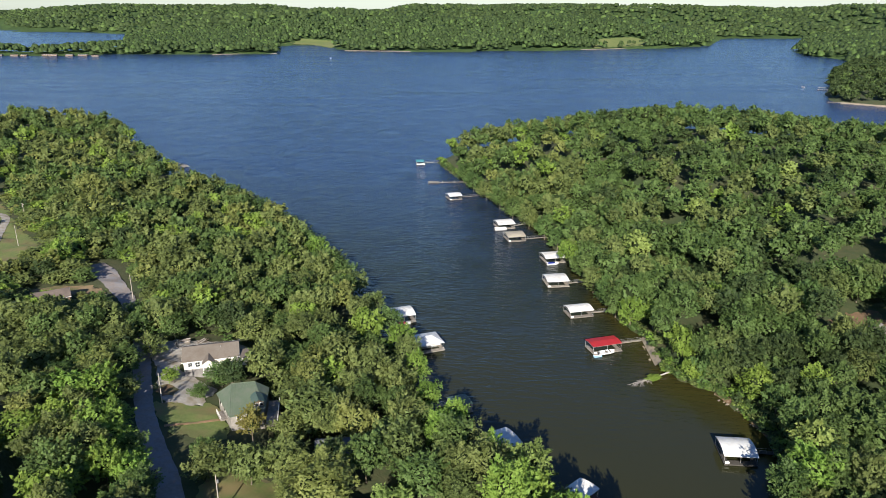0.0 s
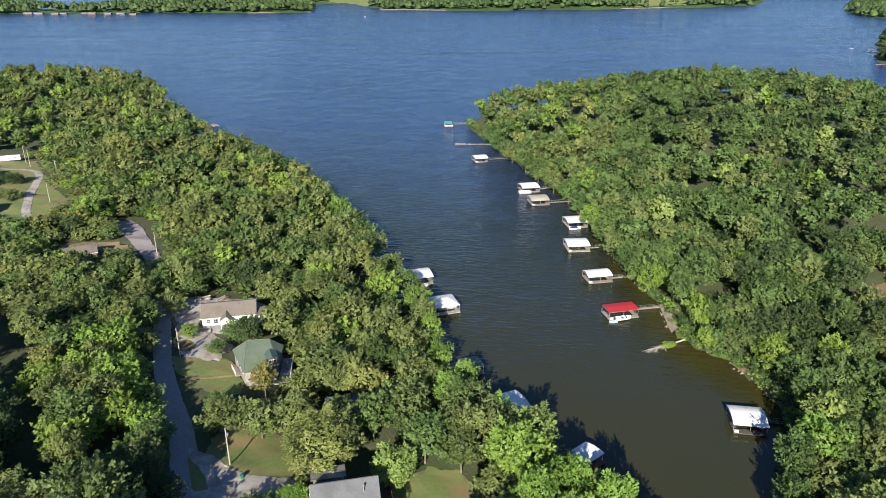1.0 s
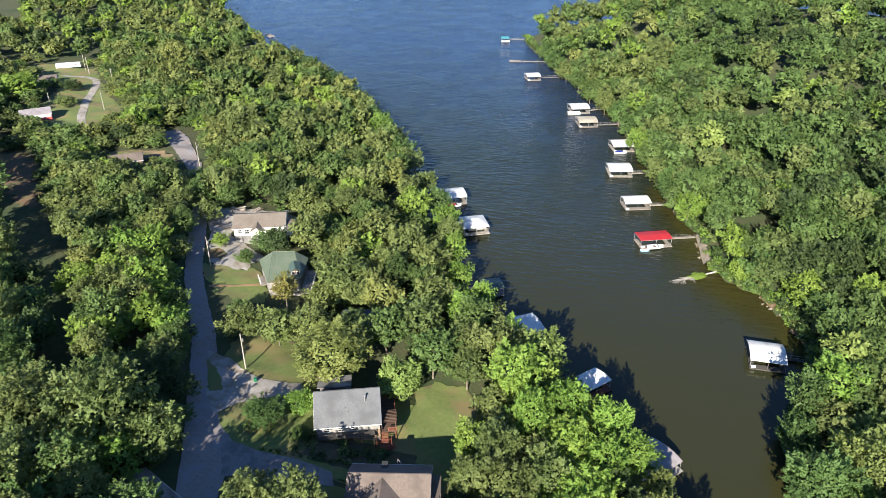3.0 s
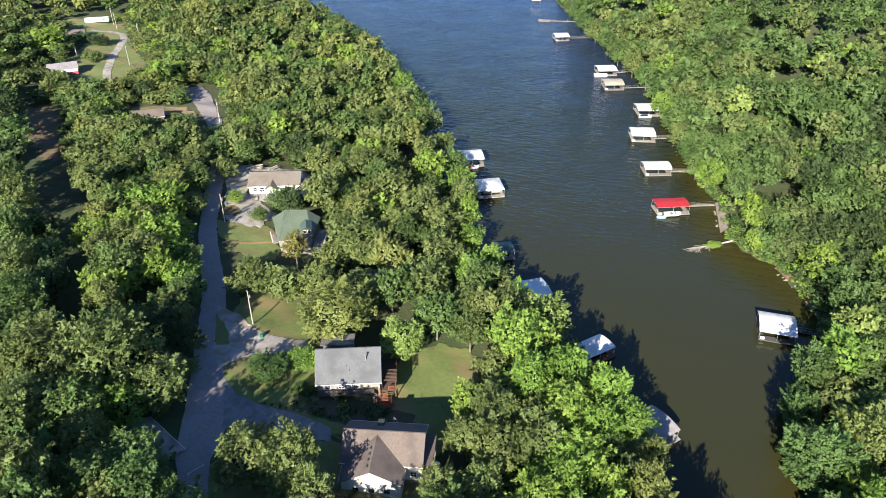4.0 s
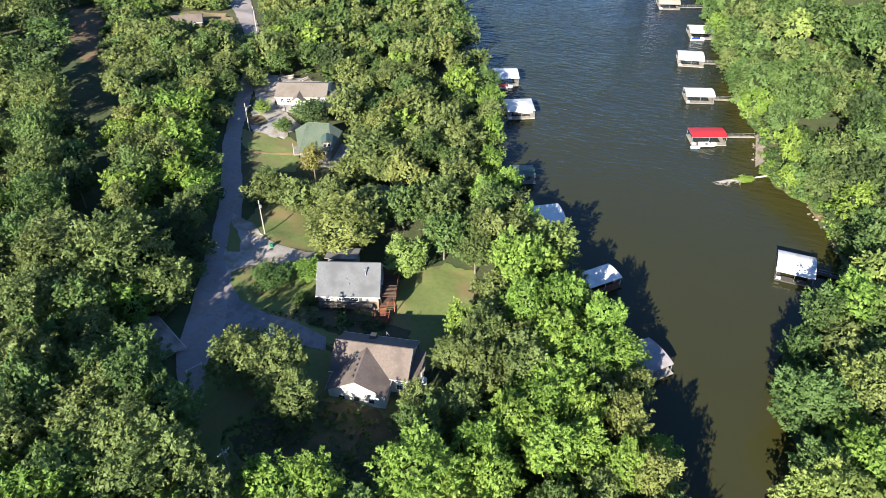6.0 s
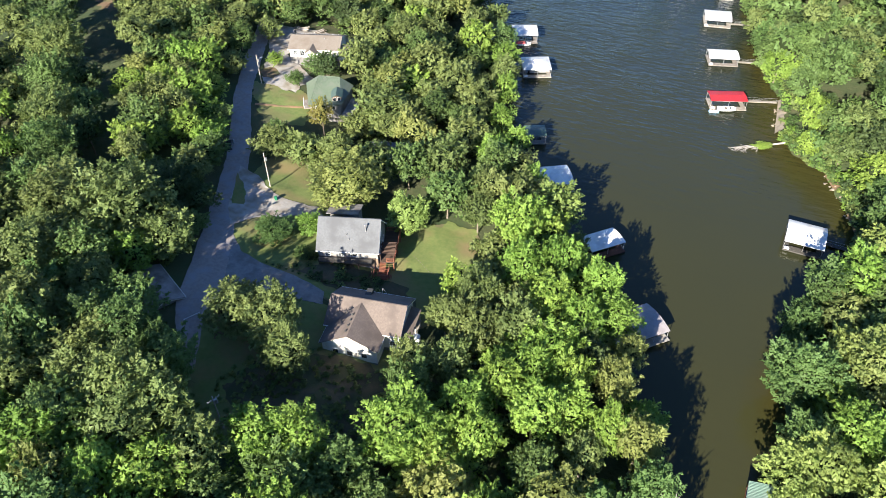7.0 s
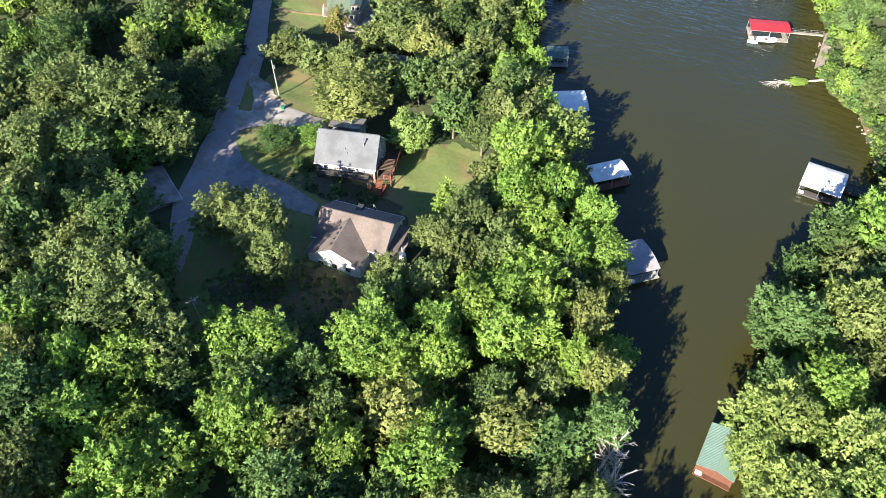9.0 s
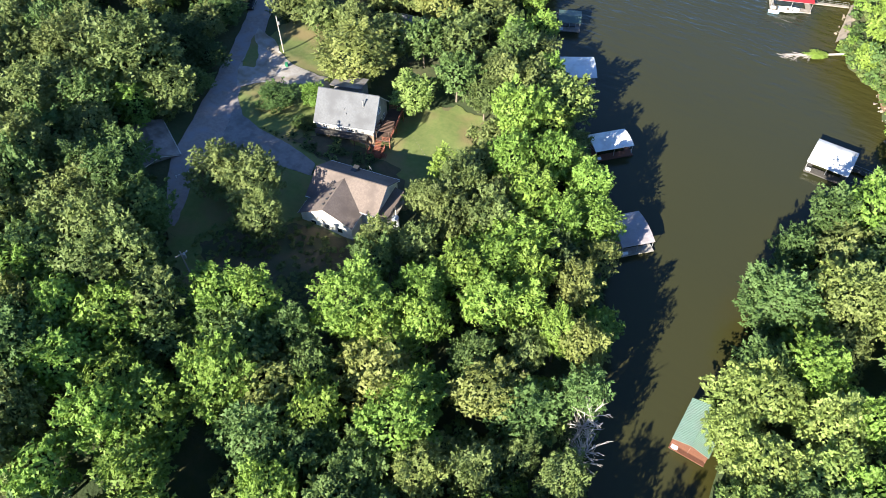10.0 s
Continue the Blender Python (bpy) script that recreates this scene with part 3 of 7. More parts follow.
# ---- trees ----
def crown_arrays(seed, leaves, boughs, sprays, leaf_size, tall=1.0, plume=0.36, body=0.34, rough=0.42, ragged=1.0):
    """A unit crown, about 1 wide in radius, its middle at z = 0: boughs end in upswept sprays, and each spray is a tapering fan of leaves."""
    r = np.random.RandomState(seed)

    def unit(a):
        return a / np.linalg.norm(a, axis=1, keepdims=True)

    g = (np.arange(boughs) + 0.5) / boughs
    up = 1 - 1.60 * g                                     # from the top down past the waist
    ang = np.arange(boughs) * 2.39996 + r.rand(boughs) * 0.8
    ring = np.sqrt(np.maximum(0.02, 1 - up * up))
    way = unit(np.stack([np.cos(ang) * ring, np.sin(ang) * ring, up], -1) + 0.12 * r.randn(boughs, 3))
    reach = 0.90 + 0.32 * ragged * (r.rand(boughs) - 0.5)
    # sprays crowd round the end of each bough and stand back at its sides
    of = np.repeat(np.arange(boughs), sprays)
    m = len(of)
    sd = unit(way[of] + (0.95 / math.sqrt(boughs)) * r.randn(m, 3))
    near = np.clip(((sd * way[of]).sum(1) - 0.72) / 0.28, 0, 1)
    tip = reach[of] * (0.72 + 0.28 * near) + 0.06 * ragged * r.randn(m)
    tip = np.where(np.arange(m) % 4 == 3, tip * 0.78, tip)    # a lower storey inside
    head = unit(0.85 * sd + 0.25 * way[of] + np.array([0, 0, 0.42]) + 0.26 * r.randn(m, 3))
    ln = plume * (0.6 + 0.8 * r.rand(m))
    base = sd * tip[:, None] - head * (0.75 * ln)[:, None]
    lift = sd + np.array([0, 0, 0.9])
    lift = unit(lift - head * (lift * head).sum(1)[:, None])
    side = np.cross(head, lift)
    # leaves of each spray
    w = np.repeat(np.arange(m), max(3, leaves // m))
    n = len(w)
    u = r.rand(n) ** 0.8
    wide = 0.40 * ln[w] * (1.04 - u) ** 0.8 * np.sqrt(np.minimum(1, u * 4 + 0.25))
    across, over = np.clip(r.randn(n), -1.9, 1.9) * wide, np.clip(r.randn(n), -1.8, 1.8) * wide * 0.38
    p = base[w] + head[w] * (u * ln[w])[:, None] + side[w] * across[:, None] + lift[w] * (over - 0.5 * across * across / ln[w])[:, None]
    p[:, 2] *= tall
    nrm = unit(0.75 * lift[w] + 0.45 * sd[w] + rough * r.randn(n, 3))
    t = head[w] * 0.8 + side[w] * (across / (wide + 1e-6) * 0.6)[:, None] + 0.40 * r.randn(n, 3)
    t = unit(t - nrm * (t * nrm).sum(1)[:, None])
    b = np.cross(nrm, t)
    s = leaf_size * (0.6 + 0.8 * r.rand(n))[:, None]
    # loose leaves that fill the crown between the sprays
    k = n // 4
    d = r.randn(k, 3) + np.array([0, 0, 0.35])
    d = unit(d)
    fill = d * (0.50 + 0.30 * r.rand(k))[:, None] * np.array([1, 1, tall])
    nf = unit(d + np.array([0, 0, 0.4]) + rough * r.randn(k, 3))
    tf = unit(np.cross(nf, r.randn(k, 3)))
    p, t, b = np.concatenate([p, fill]), np.concatenate([t, tf]), np.concatenate([b, np.cross(nf, tf)])
    s = np.concatenate([s, leaf_size * (0.8 + 0.8 * r.rand(k))[:, None]])
    n += k
    v = np.stack([p + t * s, p - t * s * 0.6 + b * s * 0.60, p - t * s * 0.6 - b * s * 0.60], 1).reshape(-1, 3)
    f = np.arange(3 * n).reshape(-1, 3)
    # inner foliage: a coarse uneven body inside the sprays, dark green to paint in shade
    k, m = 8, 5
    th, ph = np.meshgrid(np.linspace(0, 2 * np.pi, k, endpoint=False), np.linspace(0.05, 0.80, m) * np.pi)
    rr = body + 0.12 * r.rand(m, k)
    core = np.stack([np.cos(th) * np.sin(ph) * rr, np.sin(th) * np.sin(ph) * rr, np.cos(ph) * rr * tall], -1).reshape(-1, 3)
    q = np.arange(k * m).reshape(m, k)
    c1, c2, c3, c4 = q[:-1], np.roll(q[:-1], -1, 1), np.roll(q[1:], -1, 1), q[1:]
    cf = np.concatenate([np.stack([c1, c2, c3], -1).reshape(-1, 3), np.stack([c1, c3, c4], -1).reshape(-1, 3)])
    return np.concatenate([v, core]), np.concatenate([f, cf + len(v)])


INNER = 64                                                # faces of the inner body, last in each crown


def trunk_mesh(seed):
    """A tapered trunk 1 high (the crown's middle) with limbs reaching into the crown."""
    r = random.Random(seed)
    bm = bmesh.new()
    a = Vector((0, 0, -0.04))
    b = Vector((r.uniform(-.03, .03), r.uniform(-.03, .03), 0.55))
    c = Vector((b.x + r.uniform(-.04, .04), b.y + r.uniform(-.04, .04), 1.05))
    rod(bm, a, b, 0.030, 0.021, 7)
    rod(bm, b, c, 0.021, 0.009, 6)
    for i in range(6):
        h = r.uniform(0.45, 0.9)
        ang = i * 1.05 + r.random()
        s = a.lerp(b, h / 0.6) if h < 0.55 else b.lerp(c, (h - 0.55) / 0.5)
        e = s + Vector((math.cos(ang) * r.uniform(.16, .30), math.sin(ang) * r.uniform(.16, .30), r.uniform(.10, .28)))
        rod(bm, s, e, 0.011, 0.004, 5)
    me = bpy.data.meshes.new("trunk")
    bm.to_mesh(me)
    bm.free()
    me.materials.append(BARK)
    return me


SHAPES = [(21, 3800, 13, 9, 0.053, 0.95, 0.36), (22, 3800, 15, 8, 0.053, 1.15, 0.36), (23, 3800, 11, 11, 0.053, 0.88, 0.37), (24, 3800, 16, 7, 0.053, 1.30, 0.36), (25, 3800, 12, 10, 0.053, 1.05, 0.37)]
CROWNS = [crown_arrays(*s) for s in SHAPES]
FAR_CROWNS = [crown_arrays(s[0] + 5, 2000, s[2], 6, 0.067, s[5], s[6] * 1.1) for s in SHAPES]
BROAD = [crown_arrays(s[0] + 10, 6400, s[2] + 5, s[3] + 2, 0.043, s[5], s[6] * 0.86) for s in SHAPES]
TRUNKS = [trunk_mesh(40 + i) for i in range(len(SHAPES))]
CROWN_MESH = {}
TREE_LABEL = {"olive": "broad oak with dull olive green leaves", "green": "leafy tree with a deep green crown", "lime": "tall sunlit tree with bright lime green leaves", "yellow": "large oak with yellowish green leaves",
              "dark": "shaded tree with a dark green crown", "pale": "waterside tree with pale green leaves", "rust": "young tree with yellow and rusty orange leaves"}
PLACED = []


def plant(x, y, top, r, tint, seed=None):
    """One tree at x, y whose crown reaches up to z = top and r metres out."""
    k = (len(PLACED) * 7 + int(abs(x) * 3)) % len(SHAPES) if seed is None else seed % len(SHAPES)
    z = float(ground_z(x, y)) - 0.1
    z = max(z, 0.0)
    tall = SHAPES[k][5]
    h = max(top - z, 3.0)
    rz = max(min(r * 1.1, 0.50 * h / tall), 0.38 * h / tall)                      # half height of the crown
    mid = max(h - rz * tall * 0.92, 1.5)
    near = 2 if r > 6.3 and y < 150 else int(26 < y < 136 and x > -75)
    if (k, tint, near) not in CROWN_MESH:
        v, f = (FAR_CROWNS, CROWNS, BROAD)[near][k]
        CROWN_MESH[k, tint, near] = raw_mesh("crown", v, f, [LEAF[tint], SHADE_CORE], np.arange(len(f)) >= len(f) - INNER)
    turn = (len(PLACED) * 137.5) % 360
    tree = thing("tree", pose(x, y, z, 0, 0, turn), TREE_LABEL[tint], "tree", "trees of the lake shore")
    t = new("trunk", TRUNKS[k])
    t.parent, t.scale = tree, (mid * 0.9 + r * 0.2, mid * 0.9 + r * 0.2, mid)
    c = new("crown", CROWN_MESH[k, tint, near])
    oval = 0.90 + 0.05 * (len(PLACED) * 3 % 5)
    c.parent, c.location, c.scale = tree, (0, 0, mid), (1.14 * r * oval, 1.14 * r * (2 - oval), 1.08 * rz)
    PLACED.append((x, y, r))
    return tree


# single trees that stand out, zone by zone: x, y, top, reach, tint
LANE_TREES = [(-69, 95, 30, 9.4, "olive"), (-83, 91, 29, 8.4, "olive"), (-73, 81, 27, 7.2, "olive"), (-47, 61, 26, 7.4, "olive"), (-35.5, 66, 24, 6.2, "green"), (-58, 69, 22, 6.2, "olive"), (-67, 69, 25, 6.3, "green"), (-95, 94, 26, 7.1, "green"), (-69, 110, 22, 5.6, "dark"), (-65, 102, 20, 4.8, "dark"), (-60.5, 103, 16, 4.2, "green"), (-64, 111.5, 17, 4.4, "dark"), 
              (-43.5, 111.5, 12, 4.9, "green"), (-37.5, 117, 12, 3.4, "lime"), (-34.5, 109, 9.5, 2.0, "green")]
HOLLOW_TREES = [(-11, 60, 21, 6.1, "lime"), (-5, 63, 22, 4.4, "lime"), (2, 63, 17, 4.8, "green"), (9, 72, 21, 7.1, "lime"), (21, 76, 18, 4.6, "lime"), (-1, 49, 21, 6.8, "lime"), (11, 44, 19, 5.7, "green"), (18, 39, 18, 4.9, "lime"), (19, 64, 17, 6.2, "yellow"),
                (27, 64, 16, 4.9, "lime"), (26, 50, 16, 5.1, "green"), (34, 54, 15, 4.5, "yellow"), (15, 53, 17, 4.7, "lime"), (9, 59, 16, 4.4, "green")]
SLOPE_TREES = [(-21, 46, 26, 5.4, "lime"), (-20, 36, 26, 5.1, "lime"), (-9, 33, 24, 5.0, "lime"), (1, 30, 22, 4.8, "lime"), (-9, 23, 24, 4.7, "lime"), (-33, 38, 28, 5.0, "yellow")]
BANK_TREES = [(-9, 163, 13.5, 4.0, "lime"), (9, 133, 19.5, 6.2, "lime"), (14.5, 147, 15, 6.2, "pale"), (14, 120, 18.5, 4.7, "lime"), (21, 125, 18.5, 5.0, "lime"), (31, 122, 17, 4.0, "lime"), (22, 113, 18, 5.3, "lime"), (35.5, 116, 14, 4.4, "lime"), (40.5, 108.5, 13, 3.2, "yellow"),
              (30, 111, 16, 4.8, "lime"), (9, 110, 17.5, 4.6, "olive"), (19, 103, 18, 5.1, "olive"), (28, 85, 18, 5.3, "lime"), (20, 89, 18, 4.3, "lime"), (32, 96, 16, 3.8, "lime"), (39.5, 98, 15.5, 4.4, "yellow")]
POINT_TREES = [(38, 82, 14, 3.9, "olive"), (41, 87, 16.5, 3.6, "lime"), (46, 87, 16, 4.1, "yellow"), (43, 72, 14, 6.2, "green"), (31, 75, 15, 4.4, "green"), (41, 59, 14, 5.2, "olive"), (46, 65, 12, 3.6, "olive"), (53, 52, 15, 4.8, "green"), (50, 79, 16.5, 4.0, "green"), (53, 65, 15, 3.8, "olive"), (60, 50, 16, 5.0, "green"), (67, 43, 16.5, 5.4, "lime"), (75, 38, 17, 5.4, "green")]
COVE_TREES = [(119, 240, 24, 6.0, "green"), (129, 245, 25, 6.4, "olive"), (139, 246, 26, 6.6, "green"), (124, 252, 26, 6.4, "dark"), (134, 256, 27, 6.6, "green"), (145, 252, 27, 6.6, "olive"), (150, 241, 25, 6.0, "green"), (112, 236, 22, 5.6, "lime"), (71.5, 116, 15, 6.6, "green"), (83, 120, 18, 6.0, "yellow"), (76, 95, 15, 5.6, "pale"), (81, 104, 16, 5.0, "lime"), (86, 94, 17, 5.9, "pale"), (79, 83, 15, 5.2, "pale"), (87, 86, 16, 5.1, "pale"), (91, 97, 18, 4.7, "lime"), (71, 132, 11, 4.4, "green"), (75, 142, 15, 5.0, "green"),
              (81, 147, 17, 6.0, "lime"), (86, 157, 17, 5.2, "pale"), (88, 170, 16, 5.0, "green"), (70, 207, 9, 3.8, "lime"), (76, 205, 13, 5.5, "green"), (70, 218, 14, 5.6, "lime"), (66, 243, 13, 4.5, "lime"), (80, 74, 15, 5.5, "pale"), (82, 212, 16, 6.2, "olive")]
YARD_TREES = [(-57.5, 157, 17.5, 3.5, "rust"), (-76, 186, 14, 4.0, "green"), (-90.5, 183.5, 13, 2.9, "lime"), (-79, 177, 12, 3.0, "green"), (-72, 184, 16, 4.2, "dark")]
WEST_ROW = [(-107.5, 161, 24, 5.8, "lime"), (-109, 177, 22, 5.6, "yellow"), (-101, 163.5, 24, 5.8, "lime"), (-93.5, 155.6, 19.5, 5.2, "lime"), (-92.5, 146, 24, 6.0, "lime"), (-84.5, 146, 16, 4.6, "green"), (-80.5, 138.5, 15.5, 4.4, "lime"), (-74.5, 128, 18, 5.0, "green"), (-98.5, 172.5, 17, 4.8, "olive"), (-105, 186, 19, 5.4, "green"), (-84.5, 134, 21, 4.8, "lime"), (-79.5, 134, 18, 4.2, "lime"), (-88, 144, 20, 4.8, "lime"), (-75.5, 121.5, 18, 4.4, "green"), (-130, 184, 20, 6.0, "lime"), (-77, 113, 20, 4.6, "olive"), (-117, 173, 20, 5.2, "green")]
BACK_TREES = [(-62.5, 140, 17, 5.2, "olive"), (-53, 141, 17, 5.5, "olive"), (-44.5, 143, 18, 5.7, "olive"), (-34.5, 131, 21, 8.8, "yellow"), (-33, 143.5, 18, 6.0, "olive"), (-43, 168, 18, 8.4, "olive"), (-31, 162, 16.5, 5.4, "yellow"), (-18.4, 167.5, 15, 5.4, "olive"), (-43, 198, 19, 7.0, "olive"),
              (-34, 182, 16, 5.4, "olive"), (-18, 153, 16.5, 6.6, "olive"), (-12, 140, 15.5, 6.0, "green"), (-6, 150, 14, 5.0, "olive"), (-3, 138, 13.5, 4.2, "olive"), (-17.5, 129.5, 14.5, 4.9, "pale"), (-26, 147, 17, 5.4, "green"), (-67, 148, 13, 3.6, "green")]
FAR_TREES = [(-112, 127, 25, 5.0, "green"), (-102, 117.5, 26, 4.8, "dark"), (-124, 139, 26, 5.2, "dark"), (-150, 156, 31, 7.2, "green"), (-138, 146, 31, 7.0, "olive"), (-126, 130, 30, 7.0, "green"), (-113, 117, 29, 6.6, "olive"), (-101, 106, 29, 6.6, "green"), (-162, 168, 31, 7.2, "dark"), (-112, 209, 19, 5.4, "green"), (-102.5, 198.6, 17, 4.2, "olive"), (-101, 212, 18, 4.8, "green"), (-118, 220, 18, 5.2, "green"), (-186, 196, 30, 7.0, "dark"), (-196, 205, 30, 7.0, "dark"), (-208, 214, 30, 7.0, "green"), (-176, 186, 29, 7.0, "green"), (-253, 296, 27, 9.0, "lime"), (-225, 291, 19, 5.2, "olive"), (-173, 268, 24, 6.0, "lime"), (-240, 316, 19, 5.0, "dark"), (-209, 366, 30, 8.0, "yellow"), (-136, 222, 18, 6.0, "olive"), (-147, 215, 15, 5.4, "olive"), (-180, 228, 17, 5.5, "lime")]
FORK_TREES = [(2.6, 88, 15, 4.4, "olive"), (5, 83, 16, 4.6, "green"), (3.5, 102.5, 14.5, 4.0, "olive"), (-32.5, 83, 21, 6.3, "olive"), (-25, 84, 20.5, 6.6, "olive"), (-18.5, 78.5, 19, 4.8, "olive"), (8.5, 107.5, 17, 5.2, "olive"), (11, 100, 17, 5.6, "olive"), (10, 90, 16, 4.3, "olive")]
LANDING_TREES = [(-25.5, 221, 12, 4.6, "lime"), (-22, 210, 12.5, 4.8, "olive"), (-31, 235, 12, 4.6, "green"), (-39, 249, 12, 4.6, "olive"), (-18, 200, 12, 4.6, "lime"), (-13, 183, 11.5, 3.8, "lime"), (-5, 172.5, 12, 4.0, "lime"), (5, 156.5, 12, 4.0, "lime"), (72.3, 96.5, 11.5, 5.2, "pale"), (73, 88.5, 11, 4.6, "pale"), (73.5, 101.5, 13, 4.6, "green")]
SHORE_TREES = [(58.2, 246, 13, 5.5, "lime"), (54.7, 256, 12, 5.3, "green"), (52.7, 267, 13, 5.6, "green"), (49.7, 281, 12.5, 5.5, "olive"), (47.2, 296, 13, 5.7, "green"), (43.7, 313, 13, 5.7, "lime"), (39.7, 333, 13, 5.7, "green"), (35.2, 352, 13, 5.7, "green"),
               (28.2, 370, 13, 5.9, "olive"), (20.2, 388, 13, 5.7, "green"), (13.3, 408, 13, 5.9, "green"), (88, 184, 13, 4.8, "green"), (85.5, 193, 13.5, 5.2, "lime"), (77.8, 202, 13, 4.9, "olive"), (5.3, 429, 13, 6.1, "olive"), (-2.7, 450, 13, 6.1, "green"),
               (-8.5, 472, 14, 6.3, "green"), (-50, 265, 14, 6.0, "olive"), (-57, 279, 13.5, 6.2, "green"), (-64, 293, 14, 6.5, "olive"), (-72.5, 307, 14, 6.3, "lime"), (-81, 320, 14, 6.5, "green"), (-90, 334, 14, 6.6, "olive"), (-99, 348, 14.5, 6.8, "green"),
               (-109, 362, 14, 6.6, "olive"), (-121, 376, 14.5, 6.8, "green"), (-134, 391, 14.5, 7.0, "olive"), (-148, 407, 14.5, 7.0, "green"), (-163, 424, 15, 7.2, "olive")]
for zone in (LANE_TREES, WEST_ROW, BACK_TREES, FAR_TREES, FORK_TREES, SHORE_TREES, LANDING_TREES, HOLLOW_TREES, SLOPE_TREES, BANK_TREES, POINT_TREES, COVE_TREES, YARD_TREES):
    for row in zone:
        plant(*row)


def free_of_clearings(x, y, slack=0.0):
    ok = np.ones(np.shape(x), bool)
    for poly, gap in CLEARINGS:
        ok &= shore(x, y, poly) < -(gap + slack)
    return ok


HOUSE_SPOTS = [(-26, 114, 11), (-11, 92, 12), (-55, 83, 9), (-83, 196, 12), (-63, 169, 12), (-35, 155, 5), (-154, 232, 9), (-226, 271, 9), (-262, 325, 9), (-272, 357, 10), (-90, 233, 5), (133, 221, 8), (8, 167, 9), (2, 159, 7), (27, 146, 8), (-4, 187, 7), (41, 123, 8), (3, 95, 8), (-28, 250, 8), (-16, 228, 9), (68, 88, 6)]


def scatter(poly, x0, x1, y0, y1, gap, seed, inset=1.5, near=(), where=None):
    """Seeded places for trees, at least gap apart, on the land and off the clearings."""
    r = np.random.RandomState(seed)
    n = int((x1 - x0) * (y1 - y0) / (gap * gap) * 9)
    x, y = r.uniform(x0, x1, n), r.uniform(y0, y1, n)
    ok = (shore(x, y, poly) > inset) & free_of_clearings(x, y, 1.2)
    if where:
        ok &= where(x, y)
    for hx, hy, hr in HOUSE_SPOTS:
        ok &= np.hypot(x - hx, y - hy) > hr
    ok &= ~((x > -88) & (x < -8) & (y > 118) & (y < 160))    # set out singly above
    x, y = x[ok], y[ok]
    cells, out = {}, []
    for px, py, pr in near:
        cells.setdefault((int(px // gap), int(py // gap)), []).append((px, py, pr * 0.95))
    for a, b in zip(x.tolist(), y.tolist()):
        i, j = int(a // gap), int(b // gap)
        if all((a - c) ** 2 + (b - d) ** 2 > max(gap, e) ** 2 for u in (-1, 0, 1) for v in (-1, 0, 1) for c, d, e in cells.get((i + u, j + v), ())):
            cells.setdefault((i, j), []).append((a, b, gap))
            out.append((a, b))
    return out


def tint_at(x, y, r):
    """Which leaves grow where: bright ones by the near bank, dull ones up the slope."""
    u = r.random()
    if x <= 2 and y < 48:
        names, cut = ("lime", "green", "yellow", "olive", "pale"), (0.55, 0.82, 0.90, 0.98)
    elif x <= -12 and y < 80:
        names, cut = ("olive", "green", "yellow", "dark", "lime"), (0.52, 0.84, 0.90, 0.94)
    elif -12 < x <= 60 and y < 80:
        names, cut = ("lime", "green", "yellow", "olive", "pale"), (0.40, 0.68, 0.80, 0.90)
    elif x > 60:
        names = ("green", "lime", "olive", "pale", "dark")
        cut = (0.66, 0.69, 0.86, 0.88) if y > 130 else (0.25, 0.50, 0.62, 0.95)
    elif x > -14 and y < 150:
        names, cut = ("lime", "olive", "green", "yellow", "dark"), (0.42, 0.72, 0.88, 0.98)
    elif x < -45 and y < 190:
        names, cut = ("olive", "green", "dark", "lime", "yellow"), (0.50, 0.72, 0.75, 0.90)
    else:
        names, cut = ("olive", "green", "yellow", "dark", "lime"), (0.42, 0.76, 0.86, 0.89)
    return names[sum(u > c for c in cut)]


_r = random.Random(5)
NEAR_LEFT = scatter(LEFT_LAND, -118, 82, 14, 178, 6.3, 3, 2.0, PLACED, lambda x, y: x > -1.25 * y - 12)
NEAR_RIGHT = scatter(RIGHT_LAND, 68, 128, 50, 215, 6.6, 4, 3.0, PLACED)
left_set = set(NEAR_LEFT)
GROVE = []
for x, y in NEAR_LEFT + NEAR_RIGHT:
    g = float(ground_z(x, y))
    edge = float(shore(x, y, LEFT_LAND if (x, y) in left_set else RIGHT_LAND))
    rr = _r.uniform(4.4, 7.0) * (0.85 if edge < 8 else 1.0)
    high = _r.uniform(11.0, 15.5) * (0.72 if edge < 8 else 1.0)
    if x < -72 and 90 < y < 152:
        high = min(high, 14.0)
    elif x < -14 and y < 74:
        high += 4.0
    tint = tint_at(x, y, _r)
    if y < 104:
        plant(x, y, g + high, rr, tint)
    else:
        GROVE.append((x, y, g, high, rr, tint))
        PLACED.append((x, y, rr))


# ---- the woods beyond ----
def woods(name, rows, levels, tints, label, category="woods"):
    """One mesh of many far crowns. rows: x, y, z of the foot, height, reach, tint index, level."""
    vs, fs, ms, off = [], [], [], 0
    r = np.random.RandomState(7)
    for x, y, z, h, reach, tint, lv in rows:
        v, f = levels[lv][r.randint(len(levels[lv]))]
        a = r.rand() * 6.28
        c, s = math.cos(a), math.sin(a)
        rz = min(reach, h * 0.5)
        w = np.empty_like(v)
        w[:, 0] = x + reach * (c * v[:, 0] - s * v[:, 1])
        w[:, 1] = y + reach * (s * v[:, 0] + c * v[:, 1])
        w[:, 2] = z + h - rz + rz * v[:, 2]
        vs.append(w)
        fs.append(f + off)
        m = np.full(len(f), tint)
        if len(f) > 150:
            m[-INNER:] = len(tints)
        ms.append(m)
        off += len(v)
    ob = new(name, raw_mesh(name, np.concatenate(vs), np.concatenate(fs), [LEAF[t] for t in tints] + [SHADE_CORE], np.concatenate(ms)))
    return tagged(ob, label, category, kind="stuff")


